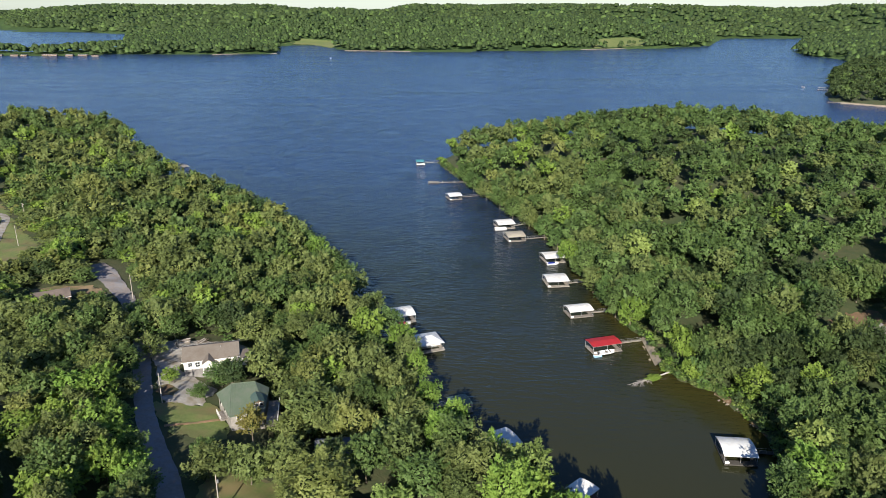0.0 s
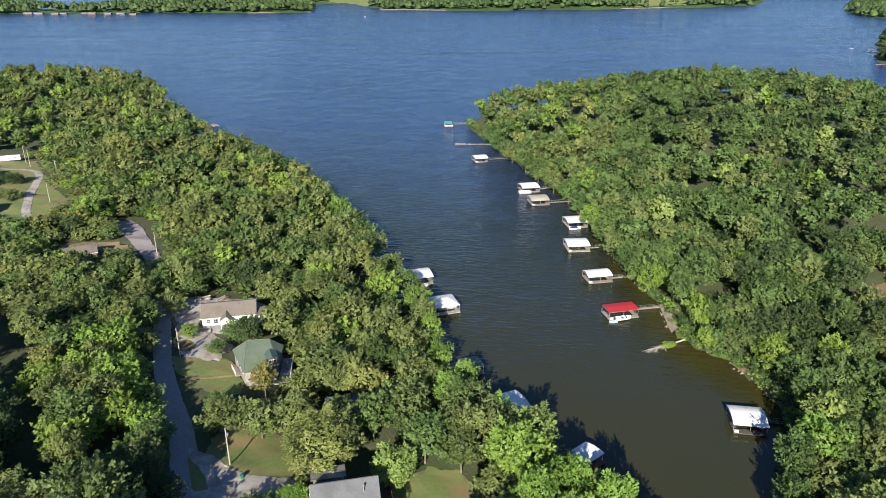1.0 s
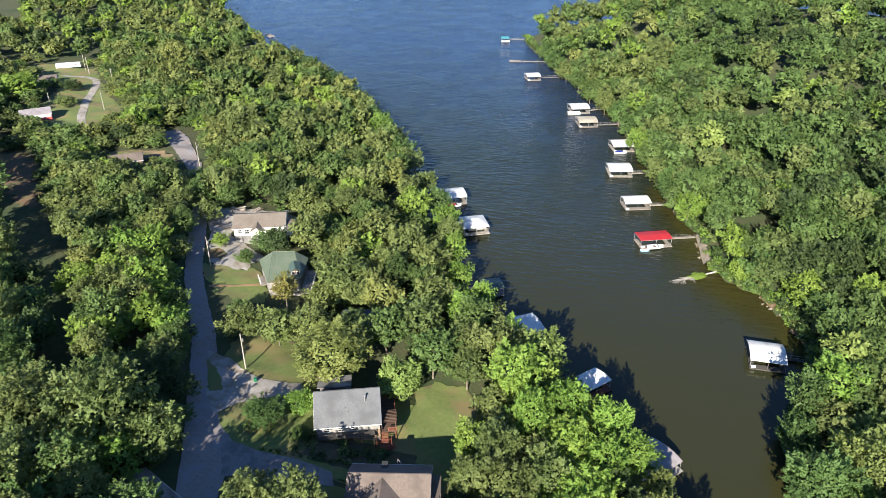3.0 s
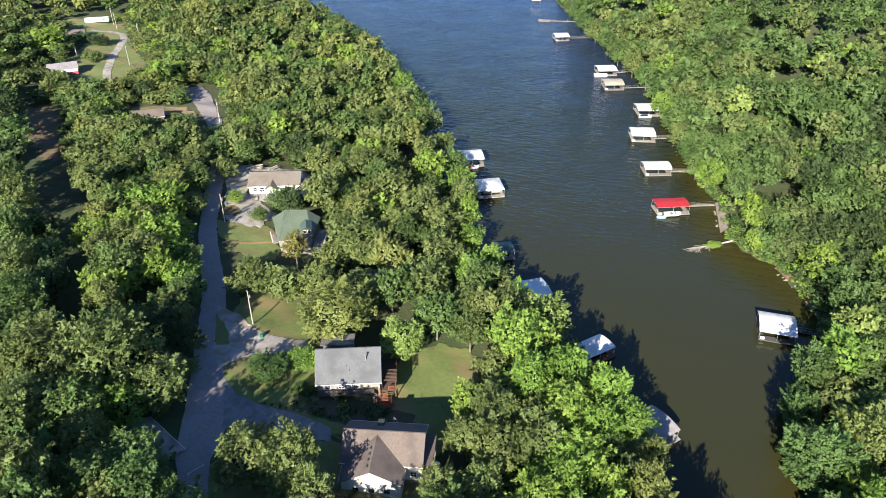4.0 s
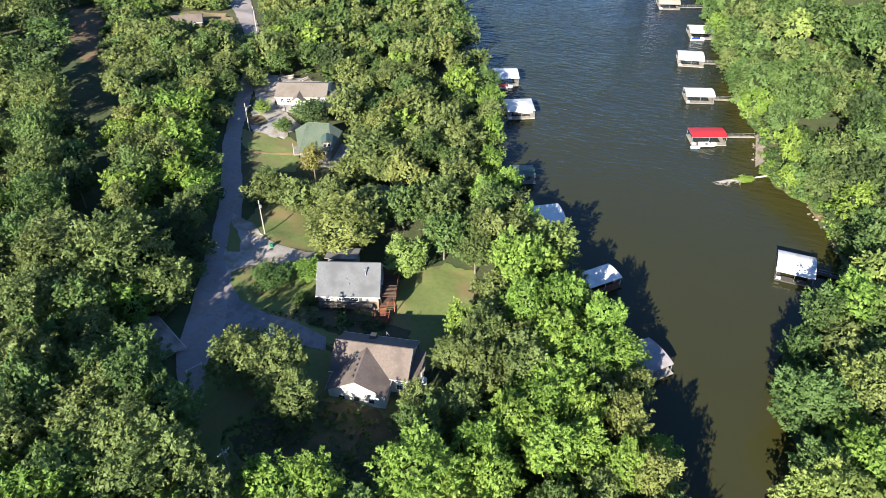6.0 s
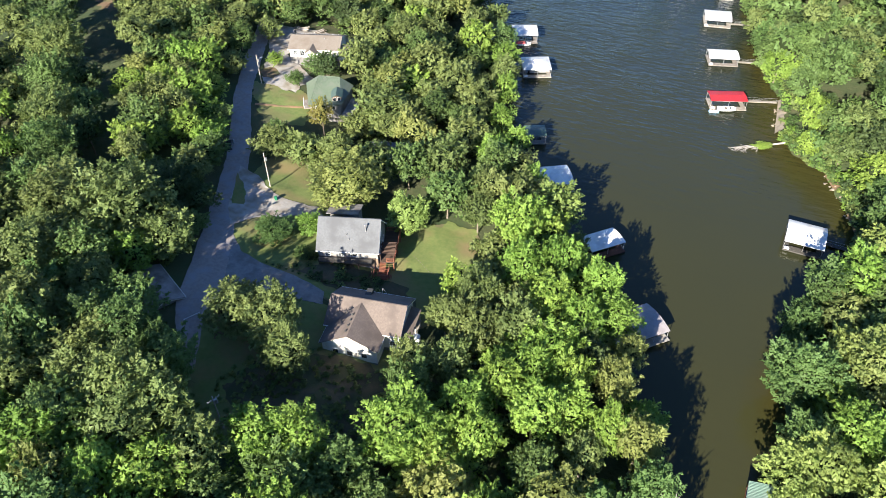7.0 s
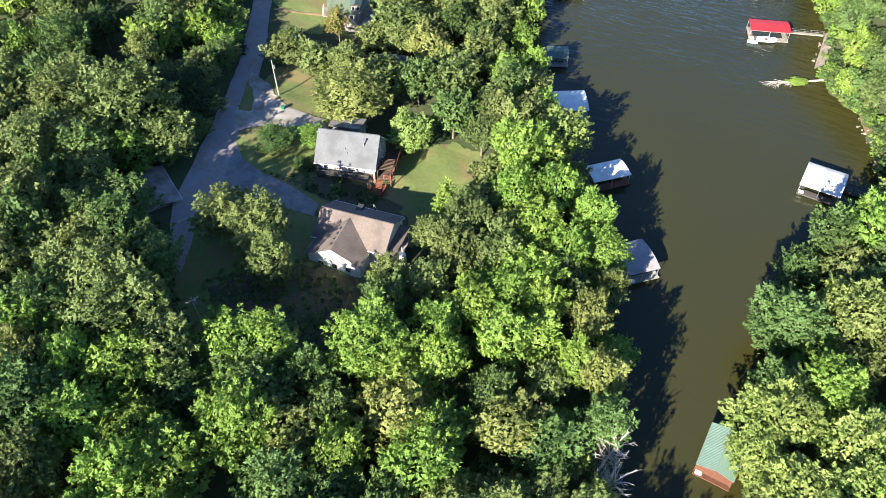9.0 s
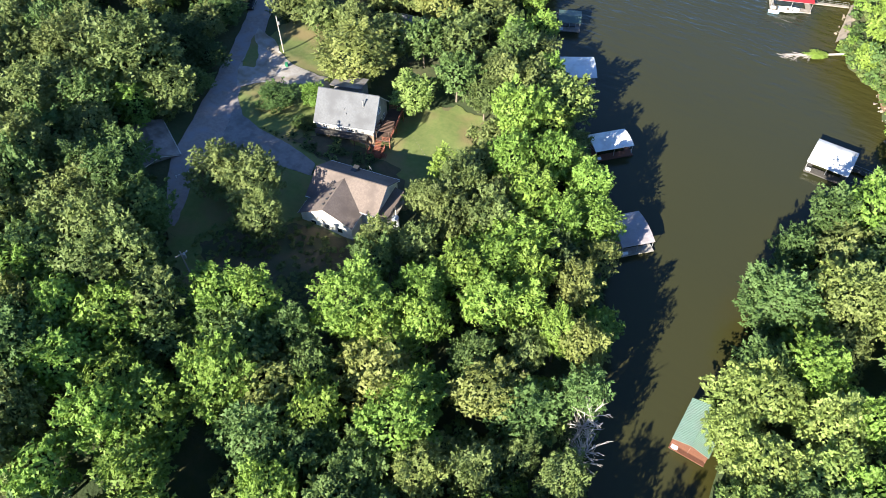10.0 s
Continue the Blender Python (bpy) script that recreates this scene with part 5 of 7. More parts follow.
def brown_house():
    h = house(-11.2, 97.7, 10.0, 15.4, 10.4, 5.0, 9.2, 12.3, WHITE, SHINGLE["brown"], "white sided house with a brown shingle roof and front gable",
              [W("f", 6.2), W("b", -4), W("b", 2), D("b", 5), W("r", -2), W("r", 2), W("l", 0)])
    e, r, fy, hw = 3.9, 6.9, -9.7, 5.7
    cx = -1.3
    bm = bmesh.new()
    fr = [bm.verts.new(p) for p in ((cx - hw, fy, 0), (cx + hw, fy, 0), (cx + hw, fy, e), (cx, fy, r), (cx - hw, fy, e))]
    bk = [bm.verts.new(p) for p in ((cx - hw, -5.15, 0), (cx + hw, -5.15, 0), (cx + hw, -5.15, e), (cx, -5.15, r), (cx - hw, -5.15, e))]
    bm.faces.new(fr)
    bm.faces.new(bk[::-1])
    for i in range(5):
        bm.faces.new((fr[i], bk[i], bk[(i + 1) % 5], fr[(i + 1) % 5]))
    part("gable_wall", bm, WHITE, h, "sunlit white gable wall")
    part("foundation", boxes((cx - hw + 0.02, fy + 0.02, -4, cx + hw - 0.02, -5.25, -0.004)), CONCRETE, h)
    bm = bmesh.new()
    k, ov = (r - e) / hw, 0.45
    for s in (-1, 1):
        slab(bm, [(cx + s * (hw + ov), fy - ov, e - k * ov + 0.17), (cx + s * (hw + ov), -1.5, e - k * ov + 0.17), (cx + s * 0.01, -0.6, r + 0.17), (cx + s * 0.01, fy - ov, r + 0.17)][::s], 0.16)
    part("gable_roof", bm, SHINGLE["brown"], h)
    for i in range(4):
        part("roof_vent", boxes((cx - 0.95, fy + 1.0 + i * 1.5, r - 0.25, cx - 0.6, fy + 1.35 + i * 1.5, r + 0.12), bevel=0.04), DARK, h)
    for s in (-1, 1):
        part("gutter", boxes((cx + s * (hw + ov) - 0.06, fy - ov, e - k * ov, cx + s * (hw + ov) + 0.06, -5.25, e - k * ov + 0.12)), TRIM, h)
    for u in (-3.0, 0.0, 3.0):
        f = boxes((cx + u - 0.65, fy - 0.07, 1.0, cx + u + 0.65, fy + 0.02, 2.4))
        fr_ = part("window", f, TRIM, h)
        part("pane", boxes((cx + u - 0.55, fy - 0.075, 1.1, cx + u + 0.55, fy - 0.02, 2.3)), GLASS, fr_)
    # dormer and porch at the back and the lake side
    part("porch_floor", boxes((7.75, -4.0, -0.3, 9.9, 3.6, -0.02)), DECKWOOD, h)
    bm = bmesh.new()
    slab(bm, [(7.78, -4.4, 3.5), (9.9, -4.4, 3.0), (9.9, 3.9, 3.0), (7.78, 3.9, 3.5)], 0.12)
    part("porch_roof", bm, SHINGLE["brown"], h)
    for py in (-4.1, -0.2, 3.6):
        part("porch_post", boxes((9.5, py - 0.07, -3, 9.64, py + 0.07, 3.0)), TRIM, h)
    part("water_tank", rods(((10.4, -2.0, -3.2), (10.4, -2.0, 1.2), 0.75), n=14), GELCOAT, h)
    part("satellite_bracket", rods(((1.0, 5.4, 4.0), (1.0, 5.9, 5.4), 0.04), ((2.2, 5.4, 4.0), (1.0, 5.9, 5.4), 0.04)), STEEL, h)
    part("dormer", boxes((-2.0, 2.6, 4.6, -0.7, 5.0, 5.7), bevel=0.05), DARK, h)
    return h


brown_house()
shed = house(-55.6, 84.4, -27.0, 12.5, 7.6, 8.2, 10.7, 12.0, BEIGE, SHINGLE["dull"], "long low garage with a weathered grey roof beside the lane",
             [W("r", 0.6, 0.9, 0.9, 0.9), D("b", 2.0, 0.02, 2.6, 2.1), W("b", -3)], name="garage")


def tan_house():
    h = house(-82.4, 196.4, 18.0, 16.2, 11.0, 9.6, 12.4, 14.6, WHITE, SHINGLE["tan"], "white ranch house with a tan shingle roof",
              [W("f", -6.2), W("f", -4.0, 0.7, 1.3, 1.5), D("f", -0.2), W("f", 5.0), W("l", -2), W("l", 2), W("r", 0), W("b", 2)])
    # small entrance gable
    bm = bmesh.new()
    for s in (-1, 1):
        slab(bm, [(-0.6 + s * 2.0, -8.2, 2.55), (-0.6 + s * 2.0, -3.2, 2.55), (-0.6 + s * 0.01, -3.2, 3.9), (-0.6 + s * 0.01, -8.2, 3.9)][::s], 0.14)
    part("porch_roof", bm, SHINGLE["tan"], h)
    bm = bmesh.new()
    v = [bm.verts.new(p) for p in ((-2.4, -7.9, 2.4), (1.2, -7.9, 2.4), (-0.6, -7.9, 3.7))]
    w = [bm.verts.new(p) for p in ((-2.4, -7.7, 2.4), (1.2, -7.7, 2.4), (-0.6, -7.7, 3.7))]
    bm.faces.new(v)
    bm.faces.new(w[::-1])
    for i in range(3):
        bm.faces.new((v[i], w[i], w[(i + 1) % 3], v[(i + 1) % 3]))
    part("porch_gable", bm, WHITE, h)
    for px in (-2.3, 1.1):
        part("porch_post", boxes((px - 0.09, -7.9, -0.5, px + 0.09, -7.72, 2.45)), TRIM, h)
    vent(h, -4, 1.5, 4.6)
    vent(h, 3, -1.5, 4.6)
    part("side_wall", boxes((8.1, -6.4, -0.2, 11.0, -1.0, 2.5)), WHITE, h)
    part("side_roof", boxes((8.12, -6.8, 2.5, 11.3, -0.7, 2.66)), SHINGLE["tan"], h)
    return h


tan_house()


def green_house():
    base = 8.0
    h = thing("house", pose(-64.5, 170.0, base), "house with a ribbed green metal roof and lakeside dormer", "house")

    def at(x, y, z):
        return Vector((x + 64.5, y - 170.0, z - base))

    eave = [at(-72.7, 173.3, 11.0), at(-65.2, 162.2, 10.4), at(-56.8, 166.6, 10.4), at(-58.6, 177.4, 11.0), at(-70.0, 177.6, 11.0)]
    ridge = [at(-68.3, 173.8, 14.0), at(-61.9, 175.4, 14.0)]
    mid = sum(eave, Vector()) / 5
    # walls stand in from the eaves
    bm = bmesh.new()
    top = [bm.verts.new(mid + (e - mid) * 0.93 + Vector((0, 0, -0.05))) for e in eave]
    low = [bm.verts.new((v.co.x, v.co.y, -4.0)) for v in top]
    for i in range(5):
        j = (i + 1) % 5
        bm.faces.new((low[i], low[j], top[j], top[i]))
    bm.faces.new(top)
    bm.faces.new(low[::-1])
    part("wall", bm, BEIGE, h)
    planes = [(eave[1], eave[2], ridge[1], ridge[0]), (eave[0], eave[1], ridge[0]), (eave[4], eave[0], ridge[0]), (eave[3], eave[4], ridge[0], ridge[1]), (eave[2], eave[3], ridge[1])]
    for quad in planes:
        bm = bmesh.new()
        slab(bm, [p + Vector((0, 0, 0.08)) for p in quad], 0.14)
        plate = part("roof", bm, METAL["roof_green"], h)
        if len(quad) == 4:
            for i in range(1, 18):
                u = i / 18
                a, b = quad[0].lerp(quad[1], u), quad[3].lerp(quad[2], u)
                part("seam", rods((a + Vector((0, 0, 0.11)), b + Vector((0, 0, 0.11)), 0.035), n=4), METAL["roof_green"], plate)
    part("ridge_cap", rods((ridge[0] + Vector((0, 0, 0.08)), ridge[1] + Vector((0, 0, 0.08)), 0.10), n=6), METAL["roof_green"], h)
    part("hip_cap", rods((ridge[0] + Vector((0, 0, 0.08)), eave[1] + Vector((0, 0, 0.08)), 0.07), n=6), METAL["roof_green"], h)
    # openings on the lane side and the front
    for (a, b), spots in (((eave[0], eave[1]), (0.2, 0.5, 0.8)), ((eave[1], eave[2]), (0.25, 0.75))):
        d = (b - a).normalized()
        n = Vector((d.y, -d.x, 0)).normalized()
        for u in spots:
            c = mid + (a.lerp(b, u) - mid) * 0.93
            m = Matrix.Translation((c.x, c.y, 1.4)) @ Matrix.Rotation(math.atan2(d.y, d.x), 4, "Z")
            bm = bmesh.new()
            box(bm, -0.65, -0.07, -0.65, 0.65, 0.05, 0.65, m)
            f = part("window", bm, TRIM, h)
            bm = bmesh.new()
            box(bm, -0.55, -0.09, -0.55, 0.55, 0.0, 0.55, m)
            part("pane", bm, GLASS, f)
    # dormer on the front slope, facing the lake
    m = Matrix.Translation(at(-58.9, 167.9, 11.1)) @ Matrix.Rotation(radians(27), 4, "Z")
    bm = bmesh.new()
    box(bm, -1.3, -0.6, -0.8, 1.3, 3.6, 1.3, m)
    part("dormer_wall", bm, BROWNSIDE, h)
    bm = bmesh.new()
    for s in (-1, 1):
        slab(bm, [m @ Vector(p) for p in [(s * 1.7, -1.0, 1.2), (s * 1.7, 3.9, 1.2), (s * 0.01, 3.9, 2.1), (s * 0.01, -1.0, 2.1)][::s]], 0.12)
    part("dormer_roof", bm, METAL["dark_green"], h)
    for u in (-0.65, 0.65):
        bm = bmesh.new()
        box(bm, u - 0.5, -0.68, -0.1, u + 0.5, -0.58, 1.0, m)
        f = part("window", bm, TRIM, h)
        bm = bmesh.new()
        box(bm, u - 0.4, -0.71, 0.0, u + 0.4, -0.62, 0.9, m)
        part("pane", bm, GLASS, f)
    # decks on the lake side and along the lane side
    z = 0.2
    m = pose(7.6, -1.5, 0, 0, 0, 12)
    bm = bmesh.new()
    box(bm, 0.0, -6.5, z - 0.3, 3.2, 6.5, z, m)
    part("deck", bm, DECKWOOD, h)
    bm = bmesh.new()
    for k in range(14):
        rod(bm, m @ Vector((3.1, -6.4 + k, z)), m @ Vector((3.1, -6.4 + k, z + 1.0)), 0.05, n=5)
    for k in (0.5, 1.0):
        rod(bm, m @ Vector((3.1, -6.4, z + k)), m @ Vector((3.1, 6.6, z + k)), 0.05, n=5)
    part("railing", bm, TRIM, h, "white deck railing")
    for k in (-6.2, 0.0, 6.2):
        part("deck_post", rods((m @ Vector((3.0, k, -5)), m @ Vector((3.0, k, z - 0.3)), 0.09), n=6), DECKWOOD, h)
    m = pose(-4.2, -2.3, 0, 0, 0, -56)
    bm = bmesh.new()
    box(bm, -2.5, -1.7, -0.5, 2.5, 0.2, -0.2, m)
    part("porch_floor", bm, DECKWOOD, h)
    bm = bmesh.new()
    for k in range(6):
        rod(bm, m @ Vector((-2.4 + k * 0.96, -1.6, -0.2)), m @ Vector((-2.4 + k * 0.96, -1.6, 0.9)), 0.06, n=5)
    rod(bm, m @ Vector((-2.4, -1.6, 0.9)), m @ Vector((2.4, -1.6, 0.9)), 0.06, n=5)
    part("porch_railing", bm, TRIM, h, "white porch railing")
    return h


green_house()
house(-35.5, 155.5, 12.0, 9.0, 7.0, 4.2, 7.2, 9.2, WHITE, SHINGLE["gray"], "small grey roofed cottage almost hidden by trees", [W("f", -2), W("f", 2), D("f", 0), W("r", 0)])
house(-156.5, 234.5, 32.0, 12.0, 8.0, 11.0, 13.8, 15.6, BROWNSIDE, SHINGLE["brown"], "low brown roofed house in the woods", [W("f", -3), D("f", 0), W("f", 3), W("r", 0)])
wr = house(-225.5, 271.5, 40.0, 12.0, 8.4, 13.4, 16.6, 18.4, WHITE, METAL["dusty"], "pale metal roofed barn with a faded red base", [W("f", -3), D("f", 2, 0.02, 2.8, 2.3), W("r", 0)], ribs=0.6, name="barn")
part("red_base", boxes((-6.06, -4.26, 0.0, 6.06, 4.26, 1.7)), REDPAINT, wr, "faded red lower wall")
house(-263.0, 326.0, 30.0, 11.0, 8.0, 13.2, 15.8, 17.4, WHITE, SHINGLE["brown"], "white house with a rusty brown roof", [W("f", -3), D("f", 0), W("f", 3), W("r", 0)])
house(133.0, 221.5, 40.0, 9.5, 7.6, 9.0, 11.8, 14.0, BROWNSIDE, SHINGLE["dull"], "brown cabin in a clearing on the wooded point", [W("f", -2.5), D("f", 0), W("f", 2.5), W("l", 0)], name="cabin")


def trailer(x, y, yaw, ln, label):
    z = float(ground_z(x, y))
    t = thing("trailer", pose(x, y, z, 0, 0, yaw), label, "trailer")
    part("body", boxes((-ln / 2, -1.3, 0.55, ln / 2, 1.3, 3.0), bevel=0.12), GELCOAT, t)
    part("stripe", boxes((-ln / 2 + 0.2, -1.32, 1.0, ln / 2 - 0.2, 1.32, 1.2)), SHINGLE["tan"], t)
    for u in (-0.3, 0.05, 0.3):
        w = part("window", boxes((u * ln - 0.5, -1.33, 1.6, u * ln + 0.5, -1.29, 2.3)), TRIM, t)
        part("pane", boxes((u * ln - 0.42, -1.35, 1.68, u * ln + 0.42, -1.32, 2.22)), GLASS, w)
    part("roof_vent", boxes((-0.4, -0.4, 3.0, 0.4, 0.4, 3.15), bevel=0.04), TRIM, t)
    for sx in (-0.45, 0.45):
        for sy in (-1.15, 1.15):
            part("wheel", rods(((sx, sy - 0.12, 0.35), (sx, sy + 0.12, 0.35), 0.37), n=14), DARK, t)
    part("tow_bar", rods(((ln / 2, 0, 0.5), (ln / 2 + 1.2, 0, 0.5), 0.06)), STEEL, t)
    return t


trailer(-90.2, 233.0, 25, 7.0, "white camper trailer parked behind the tan house")
trailer(-272.5, 357.0, 28, 13.0, "long white mobile home beyond the lawn")


def car(x, y, yaw, paint, label):
    z = float(ground_z(x, y)) + 0.1
    c = thing("car", pose(x, y, z, 0, 0, yaw), label, "car")
    bm = boxes((-2.25, -0.9, 0.3, 2.25, 0.9, 0.95), bevel=0.18)
    part("body", bm, paint, c)
    bm = bmesh.new()
    r = bmesh.ops.create_cube(bm, size=1.0, matrix=pose(-0.2, 0, 1.2) @ Matrix.Diagonal((2.7, 1.6, 0.62, 1)))
    for v in r["verts"]:
        if v.co.z > 1.3:
            v.co.x = -0.2 + (v.co.x + 0.2) * 0.62
            v.co.y *= 0.84
    part("cabin", bm, GLASS, c)
    part("roof", boxes((-1.0, -0.66, 1.50, 0.62, 0.66, 1.56), bevel=0.02), paint, c)
    for sx in (-1.4, 1.4):
        for sy in (-0.82, 0.82):
            w = part("wheel", rods(((sx, sy - 0.11, 0.33), (sx, sy + 0.11, 0.33), 0.33), n=14), DARK, c)
            part("rim", rods(((sx, sy - 0.12, 0.33), (sx, sy + 0.12, 0.33), 0.19), n=10), STEEL, w)
    for sy in (-0.6, 0.6):
        part("headlight", boxes((2.2, sy - 0.2, 0.65, 2.28, sy + 0.2, 0.8)), GELCOAT, c)
    return c


car(-75.3, 137.8, 118, CARPAINT, "black car parked at the edge of the lane")


def wood_pile(x, y, yaw, n, label):
    """Cut lengths heaped on the ground, each a piece of its own."""
    r = random.Random(n)
    t = thing("wood_pile", pose(x, y, float(ground_z(x, y)) + 0.2, 0, 0, yaw), label, "wood pile")
    for i in range(n):
        k = i % 5
        a, ln, z = r.uniform(-0.25, 0.25), r.uniform(1.2, 2.4), 0.14 + 0.26 * (i // 5)
        o = -1.0 + 0.5 * k + 0.2 * (i // 5)
        part("log", rods(((-ln * math.cos(a), o - ln * math.sin(a), z), (ln * math.cos(a), o + ln * math.sin(a), z + r.uniform(0, 0.1)), r.uniform(0.10, 0.17)), n=7), DEADWOOD if i % 2 else BARK, t)
    return t


wood_pile(-97.6, 210.8, 20, 13, "heap of cut logs and pale planks on bare soil")
wood_pile(-93.0, 214.0, 75, 8, "small heap of cut branches behind the tan house")


# ---- docks and boats ----
def arch(bm, x0, x1, depth, low, rise, thick, n=10):
    """A thin roof sheet bent over the depth, low at its two eaves."""
    rows = []
    for i in range(n + 1):
        y = -depth / 2 + depth * i / n
        z = low + rise * (1 - (2 * y / depth) ** 2)
        rows.append([bm.verts.new(p) for p in ((x0, y, z + thick), (x1, y, z + thick), (x1, y, z), (x0, y, z))])
    for a, b in zip(rows, rows[1:]):
        for i in range(4):
            bm.faces.new((a[i], a[(i + 1) % 4], b[(i + 1) % 4], b[i]))
    bm.faces.new(rows[0][::-1])
    bm.faces.new(rows[-1])
    return bm


def arch_ribs(parent, w, depth, low, rise, gap, mat):
    """Raised ribs bent over an arched roof, each a piece of its own on one mesh."""
    bm = arch(bmesh.new(), -0.03, 0.03, depth, low, rise, 0.045)
    me = bpy.data.meshes.new("seam")
    bm.to_mesh(me)
    bm.free()
    me.materials.append(mat)
    n = int(w / gap)
    for i in range(n + 1):
        o = new("seam", me)
        o.parent = parent
        o.location = (-w / 2 + 0.04 + (w - 0.08) * i / n, 0, 0)


def dock(x, y, yaw, w, d, roof, label, gang=None, top=3.0, pitch=0.5, axis_y=False, hip=0.0, wood=None, platform=True, name="boat_dock", ribs=0.45, bent=0.0):
    """A floating covered boat slip: roof on posts over a U of decking, with a gangway to the bank at gang (world x, y)."""
    wood = wood or DECKWOOD
    t = thing(name, pose(x, y, 0, 0, 0, yaw), label, "boat dock", "boat docks of the cove")
    hw, hd = w / 2, d / 2
    bm = bmesh.new()
    if hip:
        k = pitch
        rim = [bm.verts.new(p) for p in ((-hw, -hd, top), (hw, -hd, top), (hw, hd, top), (-hw, hd, top))]
        rid = [bm.verts.new((-hw + hip, 0, top + k)), bm.verts.new((hw - hip, 0, top + k))]
        for f in ((rim[0], rim[1], rid[1], rid[0]), (rim[1], rim[2], rid[1]), (rim[2], rim[3], rid[0], rid[1]), (rim[3], rim[0], rid[0])):
            bm.faces.new(f)
        bm.faces.new(rim[::-1])
    elif bent:
        arch(bm, -hw, hw, d, top, bent, 0.07)
    elif axis_y:
        gable_roof(bm, d - 0.2, w - 0.2, top, top + pitch, 0.1, 0.07)
        bmesh.ops.transform(bm, matrix=pose(0, 0, 0, 0, 0, 90), verts=bm.verts)
    else:
        gable_roof(bm, w - 0.2, d - 0.2, top, top + pitch, 0.1, 0.07)
    plates = part("roof", bm, roof, t)
    if axis_y:
        seams(plates, d - 0.2, w - 0.2, top, top + pitch, 0.1, 0.07, ribs, roof, 90)
    elif bent:
        arch_ribs(plates, w, d, top + 0.065, bent, ribs, roof)
    elif not hip:
        seams(plates, w - 0.2, d - 0.2, top, top + pitch, 0.1, 0.07, ribs, roof)
    part("roof_frame", boxes((-hw + 0.2, -hd + 0.2, top - 0.22, hw - 0.2, -hd + 0.3, top - 0.03), (-hw + 0.2, hd - 0.3, top - 0.22, hw - 0.2, hd - 0.2, top - 0.03),
                             (-hw + 0.2, -hd + 0.32, top - 0.22, -hw + 0.3, hd - 0.32, top - 0.03), (hw - 0.3, -hd + 0.32, top - 0.22, hw - 0.2, hd - 0.32, top - 0.03)), STEEL, t)
    if platform:
        a = 1.3
        part("platform", boxes((-hw + 0.1, -hd - 0.6, 0.25, hw - 0.1, -hd + a, 0.5), (-hw + 0.1, -hd + a + 0.01, 0.26, -hw + 0.1 + a, hd, 0.49), (hw - 0.1 - a, -hd + a + 0.01, 0.26, hw - 0.1, hd, 0.49)), wood, t)
        for sx in (-hw + 0.75, hw - 0.75):
            part("float", boxes((sx - 0.5, -hd - 0.5, -0.35, sx + 0.5, hd - 0.1, 0.24), bevel=0.08), DARK, t)
        part("float", boxes((-hw + 1.4, -hd - 0.4, -0.35, hw - 1.4, -hd + 0.9, 0.24), bevel=0.08), DARK, t)
        foot = 0.48
    else:
        foot = -2.0
    for sx in (-hw + 0.25, 0, hw - 0.25):
        for sy in (-hd + 0.25, hd - 0.25):
            part("post", rods(((sx, sy, foot), (sx, sy, top - 0.03), 0.07)), STEEL, t)
    if platform:
        part("dock_box", boxes((-hw + 0.4, -hd - 0.45, 0.5, -hw + 1.5, -hd + 0.15, 1.05), bevel=0.05), GELCOAT, t)
        part("cross_brace", rods(((hw - 0.25, -hd + 0.25, 0.6), (hw - 0.25, hd - 0.25, top - 0.2), 0.035), ((-hw + 0.25, hd - 0.25, 0.6), (-hw + 0.25, -hd + 0.25, top - 0.2), 0.035)), STEEL, t)
    if gang:
        g = t.matrix_basis.inverted() @ Vector((gang[0], gang[1], 0))
        g.z = max(float(ground_z(gang[0], gang[1])), 0.3) + 0.12
        sx = max(-hw, min(hw, g.x))
        sy = max(-hd, min(hd, g.y))
        s = Vector((sx, sy, 0.56))
        wk = part("gangway", walkway(s, g, 1.1), wood, t)
        for o in (-0.5, 0.5):
            part("gangway_rail", gang_rail(s, g, o), STEEL, wk)
    return t


def walkway(a, b, w):
    bm = bmesh.new()
    ln = (b - a).length
    n = max(2, int(ln / 0.6))
    for i in range(n):
        box(bm, i * ln / n + 0.02, -w / 2, -0.06, (i + 1) * ln / n - 0.02, w / 2, 0.0)
    box(bm, 0, -w / 2 + 0.02, -0.2, ln, -w / 2 + 0.1, -0.062)
    box(bm, 0, w / 2 - 0.1, -0.2, ln, w / 2 - 0.02, -0.062)
    bmesh.ops.transform(bm, matrix=Matrix.Translation(a) @ (b - a).to_track_quat("X", "Z").to_matrix().to_4x4(), verts=bm.verts)
    return bm


def gang_rail(a, b, off):
    bm = bmesh.new()
    ln = (b - a).length
    rod(bm, (0, off, 0.9), (ln, off, 0.9), 0.03, n=6)
    n = max(2, int(ln / 1.6))
    for i in range(n + 1):
        rod(bm, (i * ln / n, off, 0.0), (i * ln / n, off, 0.9), 0.025, n=6)
    bmesh.ops.transform(bm, matrix=Matrix.Translation(a) @ (b - a).to_track_quat("X", "Z").to_matrix().to_4x4(), verts=bm.verts)
    return bm


